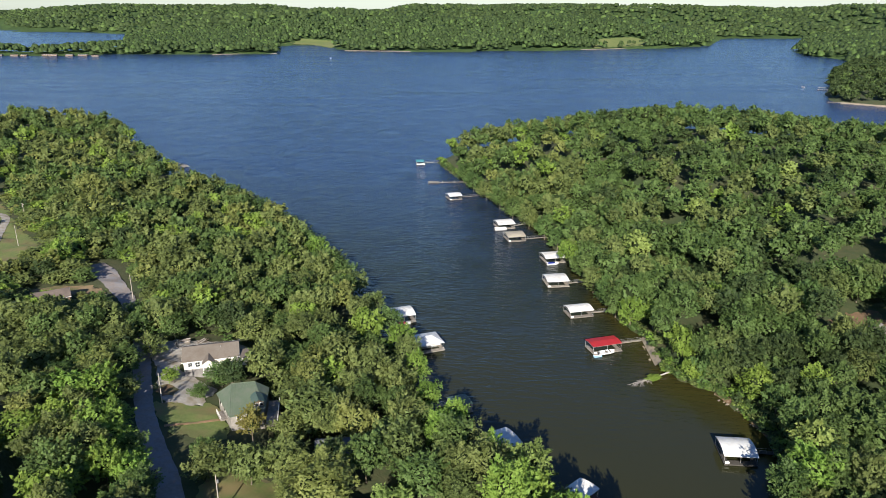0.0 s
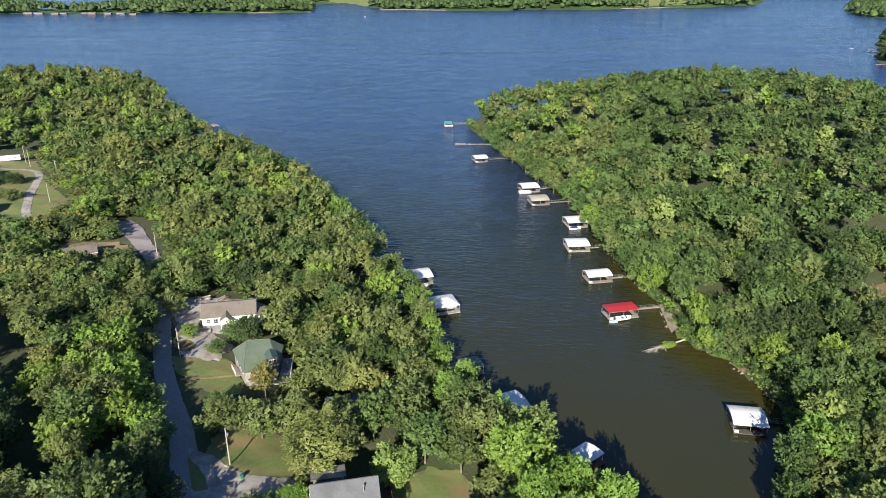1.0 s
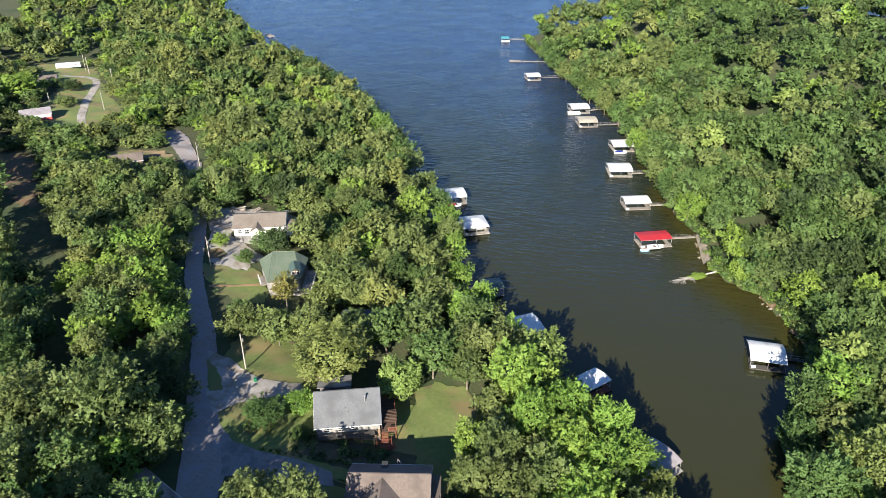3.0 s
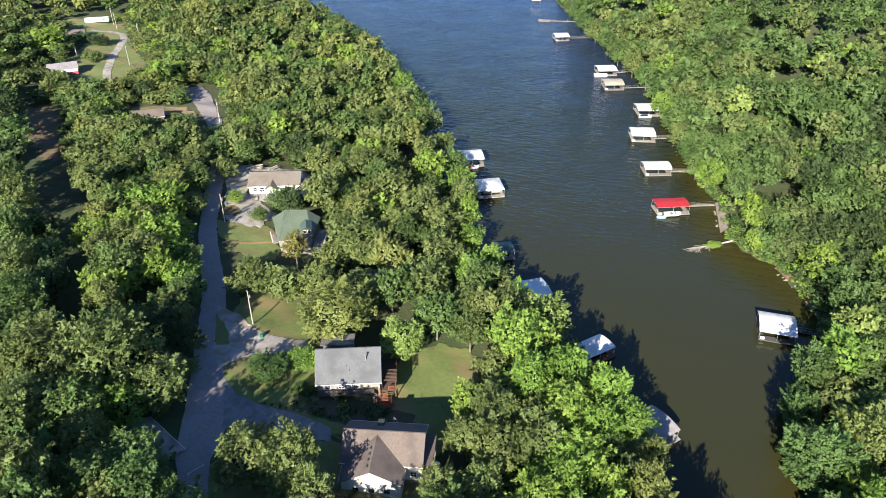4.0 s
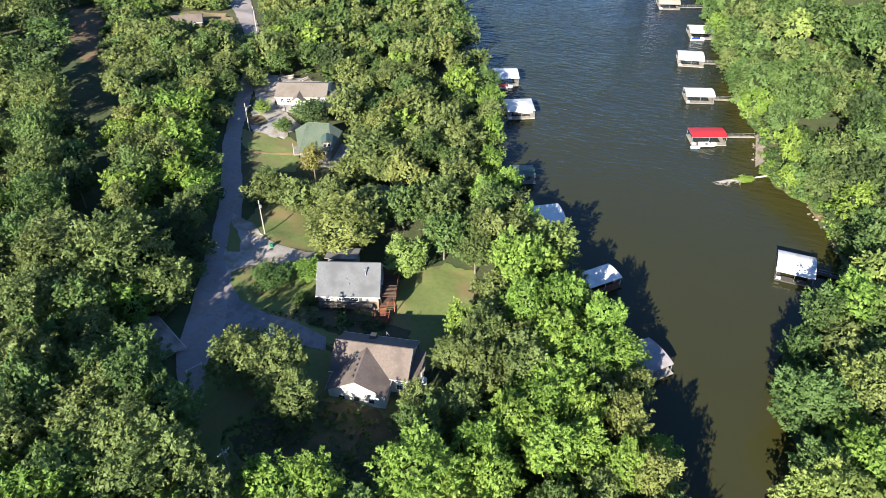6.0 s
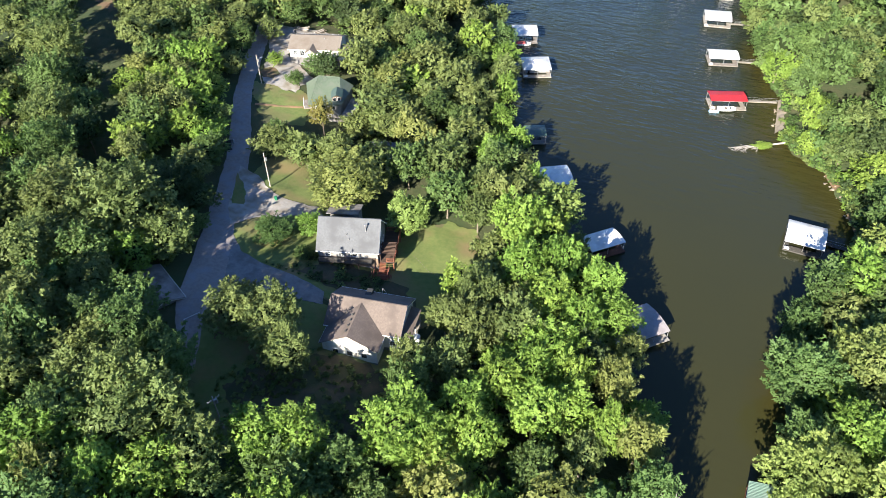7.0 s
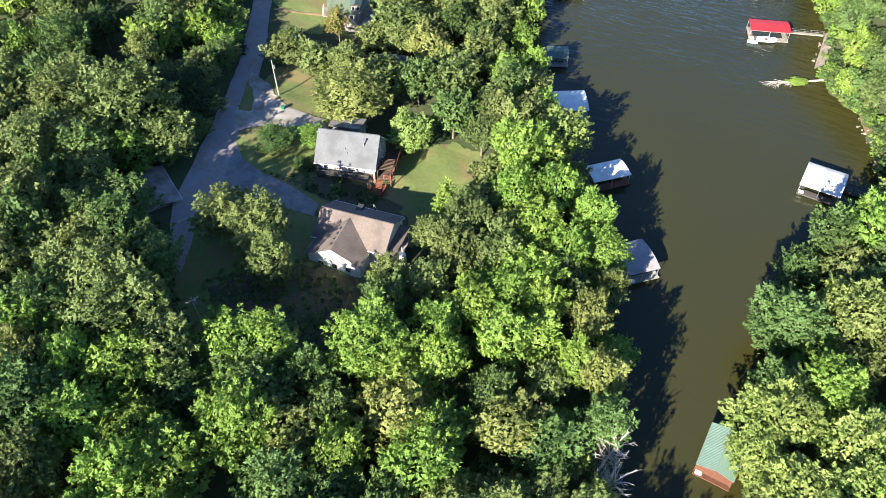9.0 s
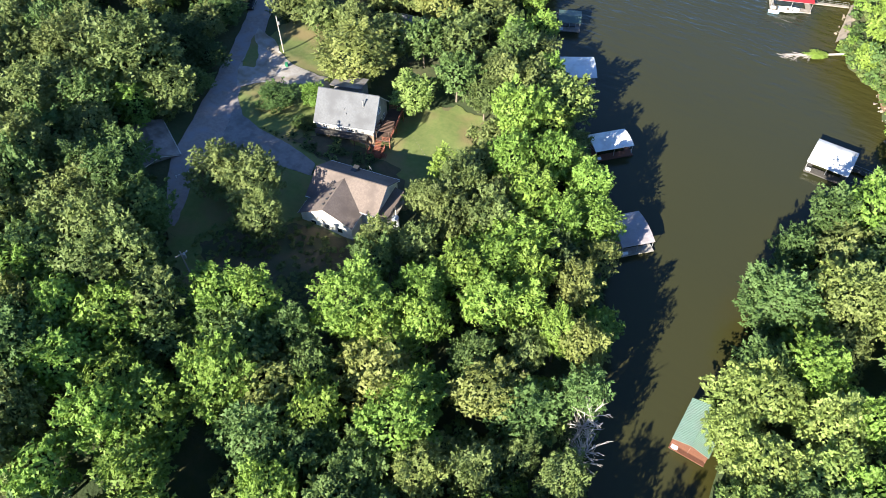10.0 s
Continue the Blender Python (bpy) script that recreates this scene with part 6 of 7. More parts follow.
# near-black decking here paints in the shadow over the dock's front
dock(71.6, 167.4, -2.5, 9.0, 9.2, METAL["white"], "covered boat dock with an arched, stained white metal roof", (83.5, 168), 2.5, 0.35, ribs=0.6, wood=DARKWOOD, bent=0.85)
dock(68.6, 88.0, -2.0, 6.4, 9.0, METAL["green"], "boathouse with a green corrugated roof and brown gables", (75.5, 90), 2.6, 0.9, axis_y=True, wood=BROWNWOOD, name="boathouse", ribs=0.3)
dock(45.7, 228.9, 19.0, 11.3, 6.4, METAL["red"], "open boat lift with a bright red metal roof", (60.5, 236), 3.0, 0.35, platform=True, ribs=0.5)
dock(40.7, 258.9, 16.0, 10.0, 7.2, METAL["white"], "boat dock with a white metal roof and grey decking", (54.5, 262), 2.6, 0.45, bent=0.75)
dock(34.9, 291.2, 10.0, 9.8, 9.6, METAL["white"], "boat dock with a cream white roof and long gangway", (51.5, 292.5), 2.6, 0.5, bent=0.75)
dock(36.2, 321.0, 15.0, 9.8, 9.4, METAL["white"], "boat dock with a white roof sheltering a blue boat", (47, 324), 2.6, 0.5, bent=0.75)
dock(19.5, 352.6, 15.0, 9.6, 9.8, METAL["tan"], "boat dock with a faded tan roof and railed gangway", (38.5, 355), 2.6, 0.5, bent=0.75)
dock(14.8, 374.0, 17.0, 9.8, 10.0, METAL["white"], "covered boat dock with a white metal roof", (32.5, 378), 2.6, 0.5, bent=0.75)
dock(-15.0, 432.3, 20.0, 8.4, 9.0, METAL["white"], "small dock with a white canopy roof", (5, 440), 2.5, 0.35, bent=0.75)
dock(-44.4, 531.0, 8.0, 6.0, 6.5, METAL["teal"], "small boat lift under a teal canopy", (-31, 538), 2.6, 0.9)
dock(-28.4, 250.6, 22.0, 9.2, 9.2, METAL["white"], "covered boat dock with a white metal roof beside the wooded bank", (-39, 247), 3.0, 0.4, bent=0.75)
dock(-16.6, 227.6, 24.0, 9.6, 9.6, METAL["white"], "boat dock with a hipped white metal roof", (-25, 222), 2.9, 1.3, hip=3.2)
dock(-3.9, 187.2, 24.0, 6.2, 6.2, METAL["dark_green"], "small dock with a mossy dark green roof", (-11, 187), 2.6, 0.3)
dock(7.9, 167.5, 30.5, 9.0, 8.8, METAL["white"], "covered boat dock with a plain white roof under overhanging trees", (-1, 163), 2.6, 0.3, ribs=0.6, bent=0.6)
dock(26.4, 146.0, 45.5, 9.4, 6.0, METAL["white"], "boat dock with a clean white shed roof and brown deck", (20, 140), 2.8, 0.55, wood=BROWNWOOD, bent=0.4)
dock(41.1, 123.2, 45.0, 7.2, 8.8, METAL["dusty"], "boat dock with a dusty greyish roof", (36, 117), 2.6, 0.5, bent=0.75)


def open_dock(x0, y0, x1, y1, w, label):
    ln, a = math.hypot(x1 - x0, y1 - y0), math.degrees(math.atan2(y1 - y0, x1 - x0))
    t = thing("jetty", pose(x0, y0, 0, 0, 0, a), label, "jetty")
    part("decking", boxes((0, -w / 2, 0.3, ln, w / 2, 0.5)), DECKWOOD, t)
    part("head", boxes((-1, -2.2, 0.3, 6.5, -w / 2 - 0.01, 0.49), (-1, w / 2 + 0.01, 0.3, 6.5, 2.6, 0.49)), DECKWOOD, t)
    for i in range(4):
        for s in (-1, 1):
            part("pile", rods(((0.4 + i * (ln - 0.8) / 3, s * (w / 2 + 0.15), -2), (0.4 + i * (ln - 0.8) / 3, s * (w / 2 + 0.15), 1.3), 0.12)), POLEWOOD, t)
    return t


open_dock(-33, 472, -7, 475, 1.6, "open grey wooden jetty with a wide head")
open_dock(-218, 512, -226, 521, 2.0, "pale jetty at the edge of the western woods")
open_dock(-201, 487, -210, 494, 2.0, "pale jetty at the edge of the western woods")


def hull(bm, ln, w, h, z=0.0):
    """A lofted boat hull along x, bow at +x."""
    rings = []
    n = 9
    for i in range(n):
        u = i / (n - 1)
        k = math.sqrt(max(0.0, 1 - max(0.0, (u - 0.45) / 0.55) ** 2.2))
        hwid, x, sheer = w / 2 * max(k, 0.04) * (0.92 + 0.08 * min(1, u * 4)), -ln / 2 + u * ln, h * (1 + 0.25 * u * u)
        rings.append([bm.verts.new(p) for p in ((x, -hwid, z + sheer), (x, -hwid * 0.8, z + h * 0.25), (x, 0, z), (x, hwid * 0.8, z + h * 0.25), (x, hwid, z + sheer), (x, hwid * 0.8, z + sheer - 0.04), (x, hwid * 0.6, z + h * 0.55), (x, -hwid * 0.6, z + h * 0.55), (x, -hwid * 0.8, z + sheer - 0.04))])
    for a, b in zip(rings, rings[1:]):
        for i in range(9):
            bm.faces.new((a[i], a[(i + 1) % 9], b[(i + 1) % 9], b[i]))
    bm.faces.new(rings[0][::-1])
    bm.faces.new(rings[-1])
    return bm


def runabout(x, y, yaw, label, stripe=None, z=-0.15, ln=5.8):
    b = thing("motorboat", pose(x, y, z, 0, 0, yaw), label, "boat")
    part("hull", hull(bmesh.new(), ln, 2.2, 0.9), GELCOAT, b)
    if stripe:
        part("cover", boxes((-ln * 0.42, -0.95, 0.86, ln * 0.15, 0.95, 1.15), bevel=0.12), stripe, b)
    part("windscreen", boxes((ln * 0.14, -0.75, 0.9, ln * 0.17, 0.75, 1.35)), GLASS, b)
    part("outboard_motor", boxes((-ln / 2 - 0.4, -0.2, 0.1, -ln / 2 - 0.02, 0.2, 1.3), bevel=0.06), DARK, b)
    part("seat", boxes((-ln * 0.1, -0.8, 0.5, ln * 0.02, 0.8, 0.9), bevel=0.05), SHINGLE["tan"], b)
    return b


def pontoon(x, y, yaw, label, trim):
    b = thing("pontoon_boat", pose(x, y, 0, 0, 0, yaw), label, "boat")
    for s in (-0.85, 0.85):
        part("pontoon", rods(((-3.4, s, 0.15), (2.9, s, 0.15), 0.32), ((2.9, s, 0.15), (3.6, s, 0.3), 0.32, 0.05), n=12), STEEL, b)
    part("deck", boxes((-3.4, -1.25, 0.48, 3.3, 1.25, 0.6)), DECKWOOD, b)
    part("fence", boxes((-3.2, -1.24, 0.6, 3.1, -1.18, 1.3), (-3.2, 1.18, 0.6, 3.1, 1.24, 1.3), (3.1, -1.24, 0.6, 3.16, 1.24, 1.3), (-3.26, -1.24, 0.6, -3.2, 1.24, 1.3)), trim, b)
    for seat in ((-3.1, -1.1, 0.6, -2.3, 1.1, 1.1), (1.4, -1.1, 0.6, 3.0, -0.5, 1.05), (1.4, 0.5, 0.6, 3.0, 1.1, 1.05)):
        part("seat", boxes(seat, bevel=0.06), GELCOAT, b)
    part("outboard_motor", boxes((-3.9, -0.22, 0.0, -3.4, 0.22, 1.35), bevel=0.06), DARK, b)
    return b


runabout(35.9, 315.0, 15, "white motorboat with a deep blue cover moored at a dock", BLUE)
runabout(46.4, 224.8, 19, "white motorboat lying under the red roofed lift", None, 0.3)
pontoon(12.8, 367.5, 17, "pontoon boat with white side panels at a dock", GELCOAT)
pontoon(-15.4, 228.0, 24, "white pontoon boat moored under the hipped roof", GELCOAT)
runabout(-27.0, 245.0, 22, "small white boat with a reddish cover at the dock", REDPAINT)
runabout(38.0, 118.4, 45, "white boat stern showing beneath the dusty roof", None, -0.1, 4.6)
runabout(-43.5, 529.0, 8, "white boat under the teal canopy", None)


def jet_ski(x, y, yaw):
    b = thing("jet_ski", pose(x, y, -0.05, 0, 0, yaw), "white and light blue jet ski beside the red roofed lift", "jet ski")
    part("hull", hull(bmesh.new(), 3.0, 1.15, 0.55), SKYBLUE, b)
    part("seat", boxes((-1.0, -0.22, 0.5, 0.3, 0.22, 0.85), bevel=0.08), GELCOAT, b)
    part("cowl", boxes((0.25, -0.35, 0.5, 1.1, 0.35, 0.95), bevel=0.12), GELCOAT, b)
    part("handlebar", rods(((0.3, -0.4, 1.05), (0.3, 0.4, 1.05), 0.035)), DARK, b)
    return b


jet_ski(43.0, 222.6, 10)
runabout(470, 1085, 120, "small dark fishing boat out on the lake", DARK)
runabout(-335, 1625, 60, "distant white boat crossing the lake", None)

# boathouse gables
gb = thing("gable_screen", pose(68.6, 88.0, 0, 0, 0, -2.0), "brown stained board screens closing the boathouse gables", "screen")
for s in (-1, 1):
    for i in range(16):
        x0 = -3.1 + i * 0.385
        top = 2.5 + 0.85 * (1 - abs(x0 + 0.19) / 3.2)
        part("board", boxes((x0, s * 4.42 - 0.02, 1.1, x0 + 0.36, s * 4.42 + 0.02, top)), BROWNWOOD, gb)
for beam_y in (-4.42, 4.42):
    part("sill_beam", boxes((-3.1, beam_y - 0.05, 0.9, 3.1, beam_y + 0.05, 1.1)), BROWNWOOD, gb)
part("corner_post", boxes((-3.1, -4.45, 0.45, -2.95, -4.3, 0.9), (2.95, -4.45, 0.45, 3.1, -4.3, 0.9), (-3.1, 4.3, 0.45, -2.95, 4.45, 0.9), (2.95, 4.3, 0.45, 3.1, 4.45, 0.9)), BROWNWOOD, gb)


# ---- poles, bins and small yard things ----
def utility_pole(x, y, top, yaw=0, arm=True, lamp=False):
    z = float(ground_z(x, y))
    h = top - z
    p = thing("utility_pole", pose(x, y, z, 0, 0, yaw), "weathered wooden utility pole with crossarm and transformer" if arm else "plain pale wooden utility pole with a small transformer", "utility pole", "utility poles")
    part("pole", rods(((0, 0, -0.5), (0, 0, h), 0.17, 0.11), n=10), POLEWOOD, p)
    if arm:
        part("crossarm", boxes((-1.2, -0.2, h - 0.8, 1.2, -0.08, h - 0.66)), POLEWOOD, p)
        part("transformer", rods(((0.42, 0, h - 2.2), (0.42, 0, h - 1.2), 0.26), n=12), STEEL, p)
        for u in (-1.1, -0.5, 0.5, 1.1):
            part("insulator", rods(((u, -0.14, h - 0.66), (u, -0.14, h - 0.48), 0.05), n=6), GELCOAT, p)
    else:
        part("transformer", rods(((0.36, 0, h - 2.3), (0.36, 0, h - 1.5), 0.20), n=12), STEEL, p)
    if lamp:
        part("lamp_arm", rods(((0, 0, h - 1.6), (1.4, 0, h - 1.2), 0.04)), STEEL, p)
        part("lamp_head", boxes((1.3, -0.14, h - 1.28, 1.85, 0.14, h - 1.12), bevel=0.04), STEEL, p)
    return p


POLES = [(-55.9, 127.8, 18.0), (-87.6, 170.9, 18.5), (-22.0, 62.5, 18.0), (-129.7, 242.2, 19.5), (-206.0, 292.5, 22.0), (-262.0, 357.0, 22.0), (-254.0, 349.0, 22.0), (-226.0, 330.0, 22.0), (-238.0, 296.0, 18.0)]
for i, (px_, py_, top) in enumerate(POLES):
    utility_pole(px_, py_, top, 40 + 15 * i, i in (2, 5, 7), i in (1, 3))


def wire(a, b, sag):
    cu = bpy.data.curves.new("wire", "CURVE")
    cu.dimensions, cu.bevel_depth, cu.bevel_resolution = "3D", 0.018, 0
    s = cu.splines.new("POLY")
    s.points.add(14)
    for i in range(15):
        u = i / 14
        p = Vector(a).lerp(Vector(b), u)
        s.points[i].co = (p.x, p.y, p.z - sag * 4 * u * (1 - u), 1)
    cu.materials.append(DARK)
    return tagged(new("power_line", cu), "thin dark power line between the poles", "power line")


for i, j in ((1, 3), (3, 4), (4, 7), (7, 5)):
    (ax, ay, az), (bx, by, bz) = POLES[i], POLES[j]
    wire((ax, ay, az - 0.5), (bx, by, bz - 0.5), 1.4)
    wire((ax + 0.1, ay, az - 2.4), (bx + 0.1, by, bz - 2.4), 1.6)


def bin_at(x, y, mat, label):
    z = float(ground_z(x, y)) + 0.05
    b = thing("rubbish_bin", pose(x, y, z, 0, 0, 30), label, "bin")
    bm = bmesh.new()
    r = bmesh.ops.create_cube(bm, size=1.0, matrix=pose(0, 0, 0.55) @ Matrix.Diagonal((0.66, 0.72, 0.95, 1)))
    for v in r["verts"]:
        if v.co.z < 0.3:
            v.co.x *= 0.8
            v.co.y *= 0.8
    part("body", bm, mat, b)
    part("lid", boxes((-0.36, -0.4, 1.03, 0.36, 0.4, 1.1), bevel=0.03), mat, b)
    for s in (-0.28, 0.28):
        part("wheel", rods(((s - 0.04, 0.3, 0.12), (s + 0.04, 0.3, 0.12), 0.13), n=10), DARK, b)
    return b


bin_at(-51.6, 123.9, BINGREEN, "dark green wheeled rubbish bin beside the gravel pad")
bin_at(-199.0, 300.5, GELCOAT, "pale rubbish bin on the far lawn")


def gate_bar(x, y, yaw):
    z = float(ground_z(x, y))
    g = thing("barrier_gate", pose(x, y, z, 0, 0, yaw), "low white metal bar across the lane", "gate")
    part("post", rods(((-1.6, 0, -0.3), (-1.6, 0, 1.0), 0.07)), TRIM, g)
    part("post", rods(((1.6, 0, -0.3), (1.6, 0, 1.0), 0.07)), TRIM, g)
    part("bar", rods(((-1.75, 0, 0.85), (1.75, 0, 0.85), 0.05)), TRIM, g)
    return g


gate_bar(-43.2, 81.3, 60)


def lawn_border(points, label):
    """Pale stones set out in a line on the grass."""
    t = thing("stone_border", pose(points[0][0], points[0][1], float(ground_z(*points[0])), 0, 0, 0), label, "stones")
    me = bpy.data.meshes.new("stone")
    bm = bmesh.new()
    bmesh.ops.create_icosphere(bm, subdivisions=1, radius=0.16)
    for v in bm.verts:
        v.co.z *= 0.6
        v.co.x *= 1.2
    bm.to_mesh(me)
    bm.free()
    me.materials.append(STONE)
    for (ax, ay), (bx, by) in zip(points, points[1:]):
        n = int(math.hypot(bx - ax, by - ay) / 0.75)
        for i in range(n):
            x, y = ax + (bx - ax) * i / n, ay + (by - ay) * i / n
            s = new("stone", me)
            s.parent = t
            s.location = (x - points[0][0], y - points[0][1], float(ground_z(x, y)) + 0.1 - float(ground_z(*points[0])))
            s.rotation_euler = (0, 0, i * 1.7)
    return t


lawn_border([(-13.0, 122.5), (-8.0, 119.5), (-3.0, 118.8)], "row of small pale stones across the lawn")


def fallen_tree():
    r = random.Random(8)
    t = thing("fallen_tree", pose(63.2, 210.6, 0, 0, 0, 206), "bleached fallen tree lying in the water with one green tuft", "fallen tree")
    bm = bmesh.new()
    rod(bm, (-2.0, -0.2, 0.9), (6.0, 0.3, 0.45), 0.30, 0.20)
    rod(bm, (6.0, 0.3, 0.45), (13.0, 0.2, 0.12), 0.20, 0.07)
    part("trunk", bm, DEADWOOD, t)
    bm = bmesh.new()
    for i in range(26):
        s = r.uniform(5.5, 12.0)
        a = r.uniform(-0.2, 0.95)
        ln = r.uniform(2.0, 4.6)
        m = Vector((s + math.cos(a) * ln, 0.2 + math.sin(a) * ln, 0.25 + r.uniform(-0.2, 0.7)))
        rod(bm, (s, 0.2, 0.35), m, 0.09, 0.035, 5)
        for k in range(2):
            b2 = a + r.uniform(-0.7, 0.7)
            q = Vector((s, 0.2, 0.35)).lerp(m, r.uniform(0.4, 0.9))
            rod(bm, q, q + Vector((math.cos(b2), math.sin(b2), r.uniform(-0.1, 0.25))) * r.uniform(0.8, 1.8), 0.045, 0.02, 4)
    part("bare_crown", bm, DEADWOOD, t)
    v, f = CROWNS[2]
    c = new("leaf_tuft", raw_mesh("leaf_tuft", v * np.array([3.3, 2.1, 1.3]), f, [LEAF["lime"]]))
    c.parent, c.location = t, (5.2, 0.6, 0.7)
    return t


fallen_tree()


def dead_tree(x, y, top, lean, reach, seed):
    r = random.Random(seed)
    z = max(float(ground_z(x, y)), 0)
    t = thing("dead_tree", pose(x, y, z, 0, 0, 0), "bare grey dead tree leaning over the water", "dead tree")
    bm = bmesh.new()
    tip = Vector((lean[0], lean[1], top - z))
    rod(bm, (0, 0, -0.3), tip * 0.6, 0.26, 0.16, 7)
    rod(bm, tip * 0.6, tip, 0.16, 0.05, 6)
    part("trunk", bm, DEADWOOD, t)
    bm = bmesh.new()
    for i in range(38):
        s = tip * r.uniform(0.35, 0.98)
        d = Vector((r.uniform(-1, 1), r.uniform(-1, 1), r.uniform(0.0, 0.9))).normalized()
        e = s + d * r.uniform(0.5, 1.0) * reach
        rod(bm, s, e, 0.085, 0.03, 5)
        for j in range(3):
            m = s.lerp(e, r.uniform(0.4, 0.95))
            d2 = (d + Vector((r.uniform(-1, 1), r.uniform(-1, 1), r.uniform(-0.3, 0.7)))).normalized()
            rod(bm, m, m + d2 * r.uniform(0.3, 0.6) * reach * 0.6, 0.045, 0.02, 4)
    part("bare_crown", bm, DEADWOOD, t)
    return t


dead_tree(53.0, 70.0, 10.5, (1.6, 0.6), 4.2, 3)
dead_tree(51.0, 74.0, 11.5, (1.8, 2.2), 3.4, 4)


def bank_stones(points, n, seed, label):
    """Broken pale rock along the waterline."""
    r = random.Random(seed)
    t = thing("bank_rocks", pose(points[0][0], points[0][1], 0, 0, 0, 0), label, "rocks")
    shapes = []
    for k in range(4):
        bm = bmesh.new()
        bmesh.ops.create_icosphere(bm, subdivisions=1, radius=0.5)
        for v in bm.verts:
            v.co = Vector((v.co.x * r.uniform(0.8, 1.5), v.co.y * r.uniform(0.7, 1.2), v.co.z * r.uniform(0.5, 0.9)))
        me = bpy.data.meshes.new("rock")
        bm.to_mesh(me)
        bm.free()
        me.materials.append(STONE)
        shapes.append(me)
    for i in range(n):
        k = r.randrange(len(points) - 1)
        u = r.random()
        x = points[k][0] * (1 - u) + points[k + 1][0] * u + r.uniform(-1.0, 1.0)
        y = points[k][1] * (1 - u) + points[k + 1][1] * u + r.uniform(-1.0, 1.0)
        s = new("rock", shapes[i % 4])
        s.parent = t
        s.location = (x - points[0][0], y - points[0][1], max(float(ground_z(x, y)), 0.0) + 0.05)
        s.rotation_euler = (r.uniform(-.3, .3), r.uniform(-.3, .3), r.uniform(0, 6.28))
        q = r.uniform(0.25, 0.8) * r.choice((0.6, 1.0, 1.3))
        s.scale = (q, q, q)
    return t


bank_stones([(82, 178), (80, 188), (75.5, 199.5)], 26, 5, "jumbled pale rocks along the bank")
bank_stones([(61.3, 220), (61.2, 232)], 36, 6, "pale rocks at the foot of a clay bank")


def bank_ribbon(points, width, high, mat, label):
    """A bare strip of bank that slopes from the water up the shore."""
    bm = bmesh.new()
    rows = []
    r = random.Random(len(points))
    for i, p in enumerate(points):
        a, b = Vector(points[max(i - 1, 0)]), Vector(points[min(i + 1, len(points) - 1)])
        d = (b - a).normalized()
        nrm = Vector((d.y, -d.x))
        w = width * r.uniform(0.6, 1.2)
        rows.append([bm.verts.new((p[0] - nrm.x * 0.8, p[1] - nrm.y * 0.8, -0.3)), bm.verts.new((p[0] + nrm.x * w * 0.4, p[1] + nrm.y * w * 0.4, high * 0.7)), bm.verts.new((p[0] + nrm.x * w, p[1] + nrm.y * w, high * r.uniform(0.9, 1.2)))])
    for a, b in zip(rows, rows[1:]):
        for k in range(2):
            bm.faces.new((a[k], a[k + 1], b[k + 1], b[k]))
    ob = part("bank", bm, mat)
    return tagged(ob, label, "bank", kind="structure")


def along(points, step):
    out = []
    for a, b in zip(points, points[1:]):
        n = max(1, int(math.dist(a, b) / step))
        out += [(a[0] + (b[0] - a[0]) * i / n, a[1] + (b[1] - a[1]) * i / n) for i in range(n)]
    return out + [points[-1]]


bank_ribbon(along([(61.4, 238), (61.6, 228), (61.8, 217)], 1.5)[::-1], 1.8, 1.5, SAND, "pale clay bank where the shore has slipped")
bank_ribbon(along([(76, 200), (80.6, 188), (83.6, 176)], 1.5)[::-1], 1.4, 0.9, SOIL, "brown earth bank at the waterline")
bank_ribbon(along([(-640, 1724), (-497, 1770)], 12)[::-1], 2.5, 0.9, SAND, "pale sandy bank on the far shore")
bank_ribbon(along([(-352, 1887), (-180, 1862), (-31, 1859)], 12)[::-1], 2.5, 1.0, SAND, "pale sandy bank on the far shore")
bank_ribbon(along([(120, 1915), (280, 1968), (450, 2030)], 12)[::-1], 2.5, 1.0, SAND, "pale sandy bank on the far shore")
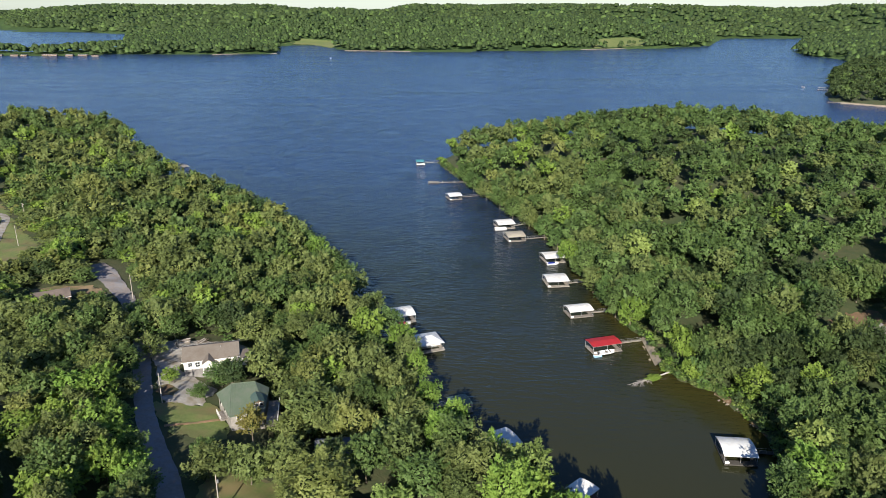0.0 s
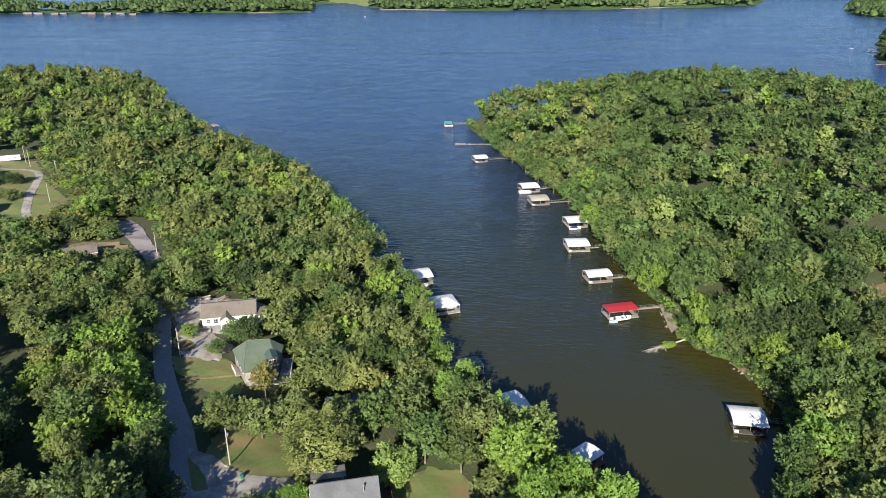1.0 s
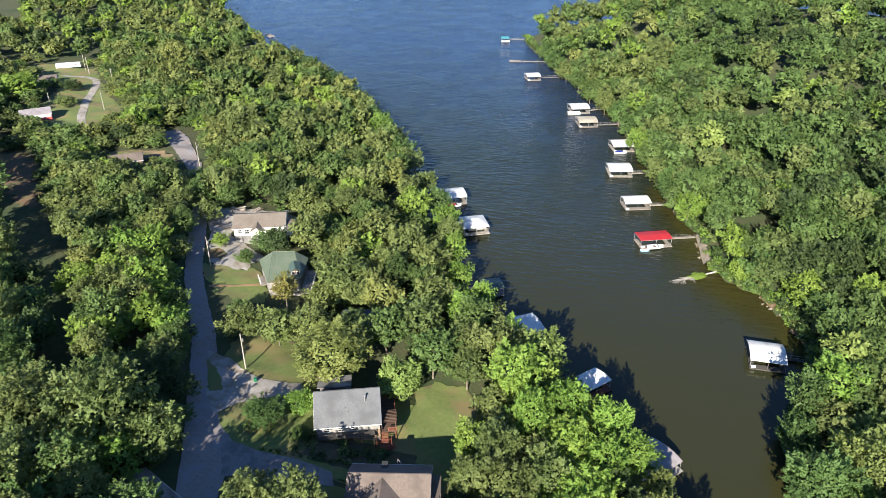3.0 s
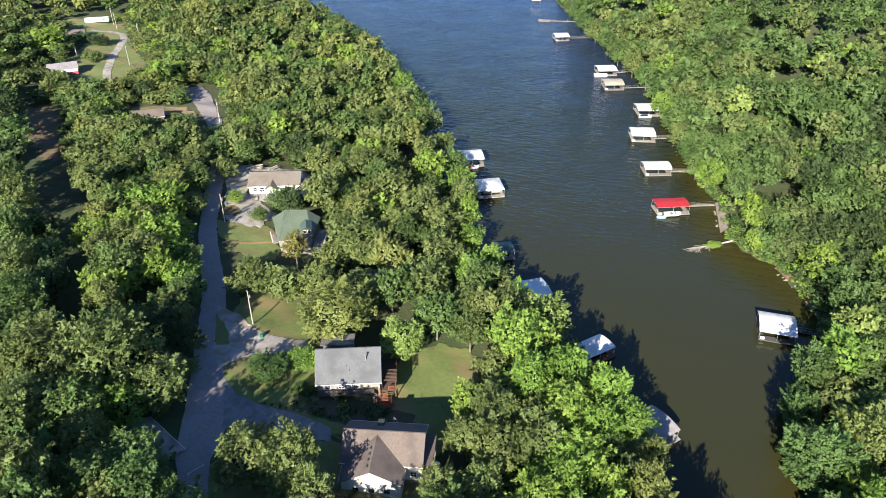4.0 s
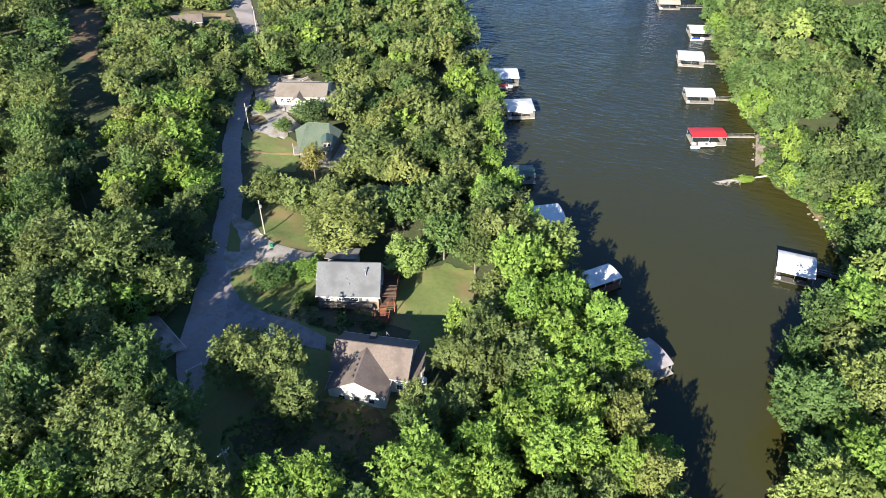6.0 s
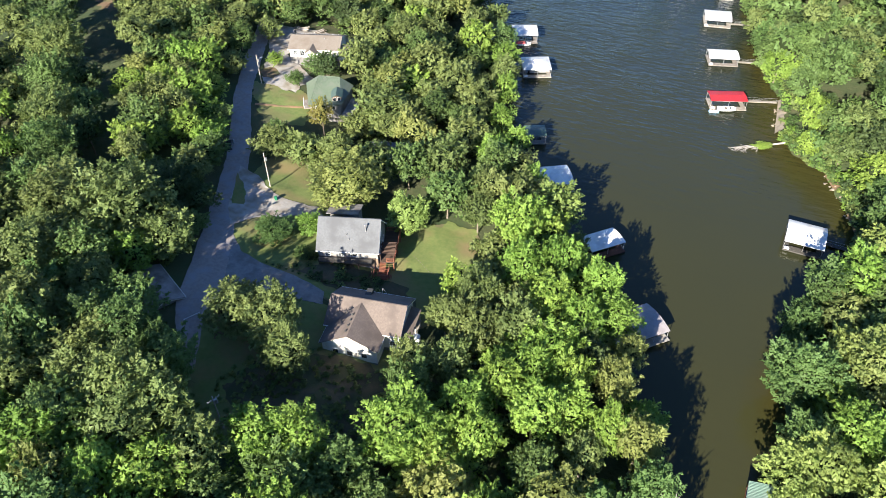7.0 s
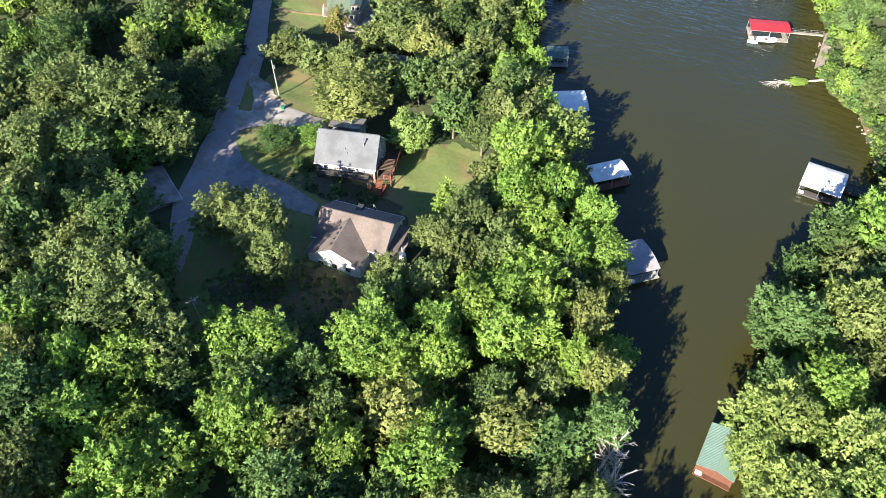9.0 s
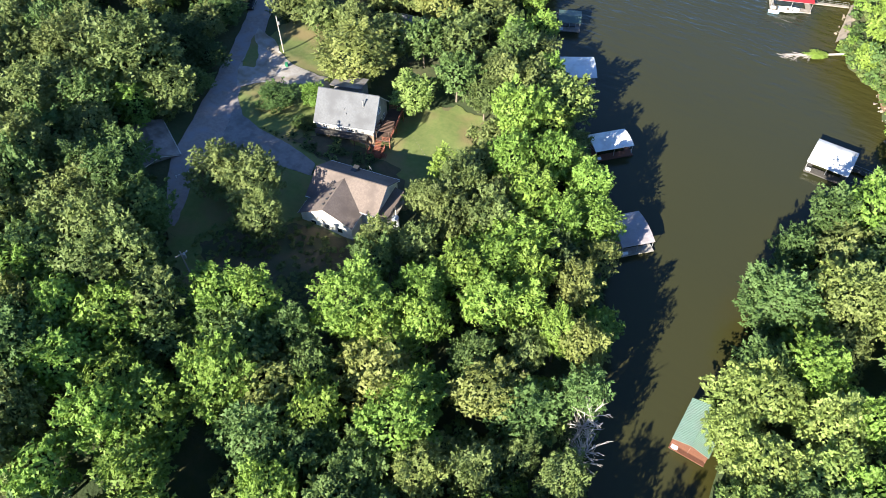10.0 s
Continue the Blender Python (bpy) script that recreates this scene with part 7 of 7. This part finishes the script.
bank_ribbon(along([(480, 872), (440, 905)], 6), 3, 1.5, SAND, "pale sandy bank on the eastern shore")
for jx, jy in ((441, 912), (488, 1048), (501, 1075)):
    open_dock(jx - 12, jy + 2, jx + 6, jy, 2.4, "distant white jetty on the eastern shore")


def water_tower():
    z = float(ground_z(2290, 4500))
    t = thing("water_tower", pose(2290, 4500, z), "distant white water tower above the wooded ridge", "water tower")
    bm = bmesh.new()
    bmesh.ops.create_uvsphere(bm, u_segments=16, v_segments=10, radius=9.0, matrix=pose(0, 0, 38) @ Matrix.Diagonal((1, 1, 0.8, 1)))
    part("tank", bm, GELCOAT, t, smooth=True)
    part("stem", rods(((0, 0, -2), (0, 0, 33), 3.0, 2.2), n=12), GELCOAT, t)
    return t


water_tower()
# marina roofs on the low spit
_m = random.Random(41)
for i in range(9):
    mx, my = -1150 + i * 33 + _m.uniform(-9, 9), 1668 - _m.uniform(0, 22)
    house(mx, my, _m.uniform(-12, 18), _m.uniform(11, 24), _m.uniform(6, 9), 0.4, 2.6, _m.uniform(3.2, 4.2), BROWNSIDE, SHINGLE[_m.choice(("brown", "gray"))], "distant marina shed on the low spit", name="marina_shed")



def shore_tangle(points, n, seed, label):
    """Low bushes hanging over the waterline along a short stretch of bank."""
    r = random.Random(seed)
    line = along(points, 0.5)
    rows = []
    for i in range(n):
        x, y = line[int(r.random() * len(line))]
        rows.append((x + r.uniform(-0.4, 2.6), y + r.uniform(-1.0, 1.6), 0.0, r.uniform(1.2, 3.4), r.uniform(1.0, 2.2), r.choice((0, 1, 1, 2, 5)), 0))
    return woods("shore_tangle", rows, [BUSH], TINTS, label, "bushes")


shore_tangle([(77.5, 197), (72, 203.5), (66, 209), (63, 216)], 60, 3, "green brush hanging over the shallows")
shore_tangle([(70, 137), (76, 150), (81, 162), (84.5, 174)], 50, 4, "brush on the steep earth bank")
shore_tangle([(62.5, 238), (59, 251), (55, 270), (52, 292), (47, 314)], 90, 5, "brush along the wooded shoreline")
shore_tangle([(83.5, 177), (81, 187), (78, 195)], 46, 6, "dark brush above the earth bank")
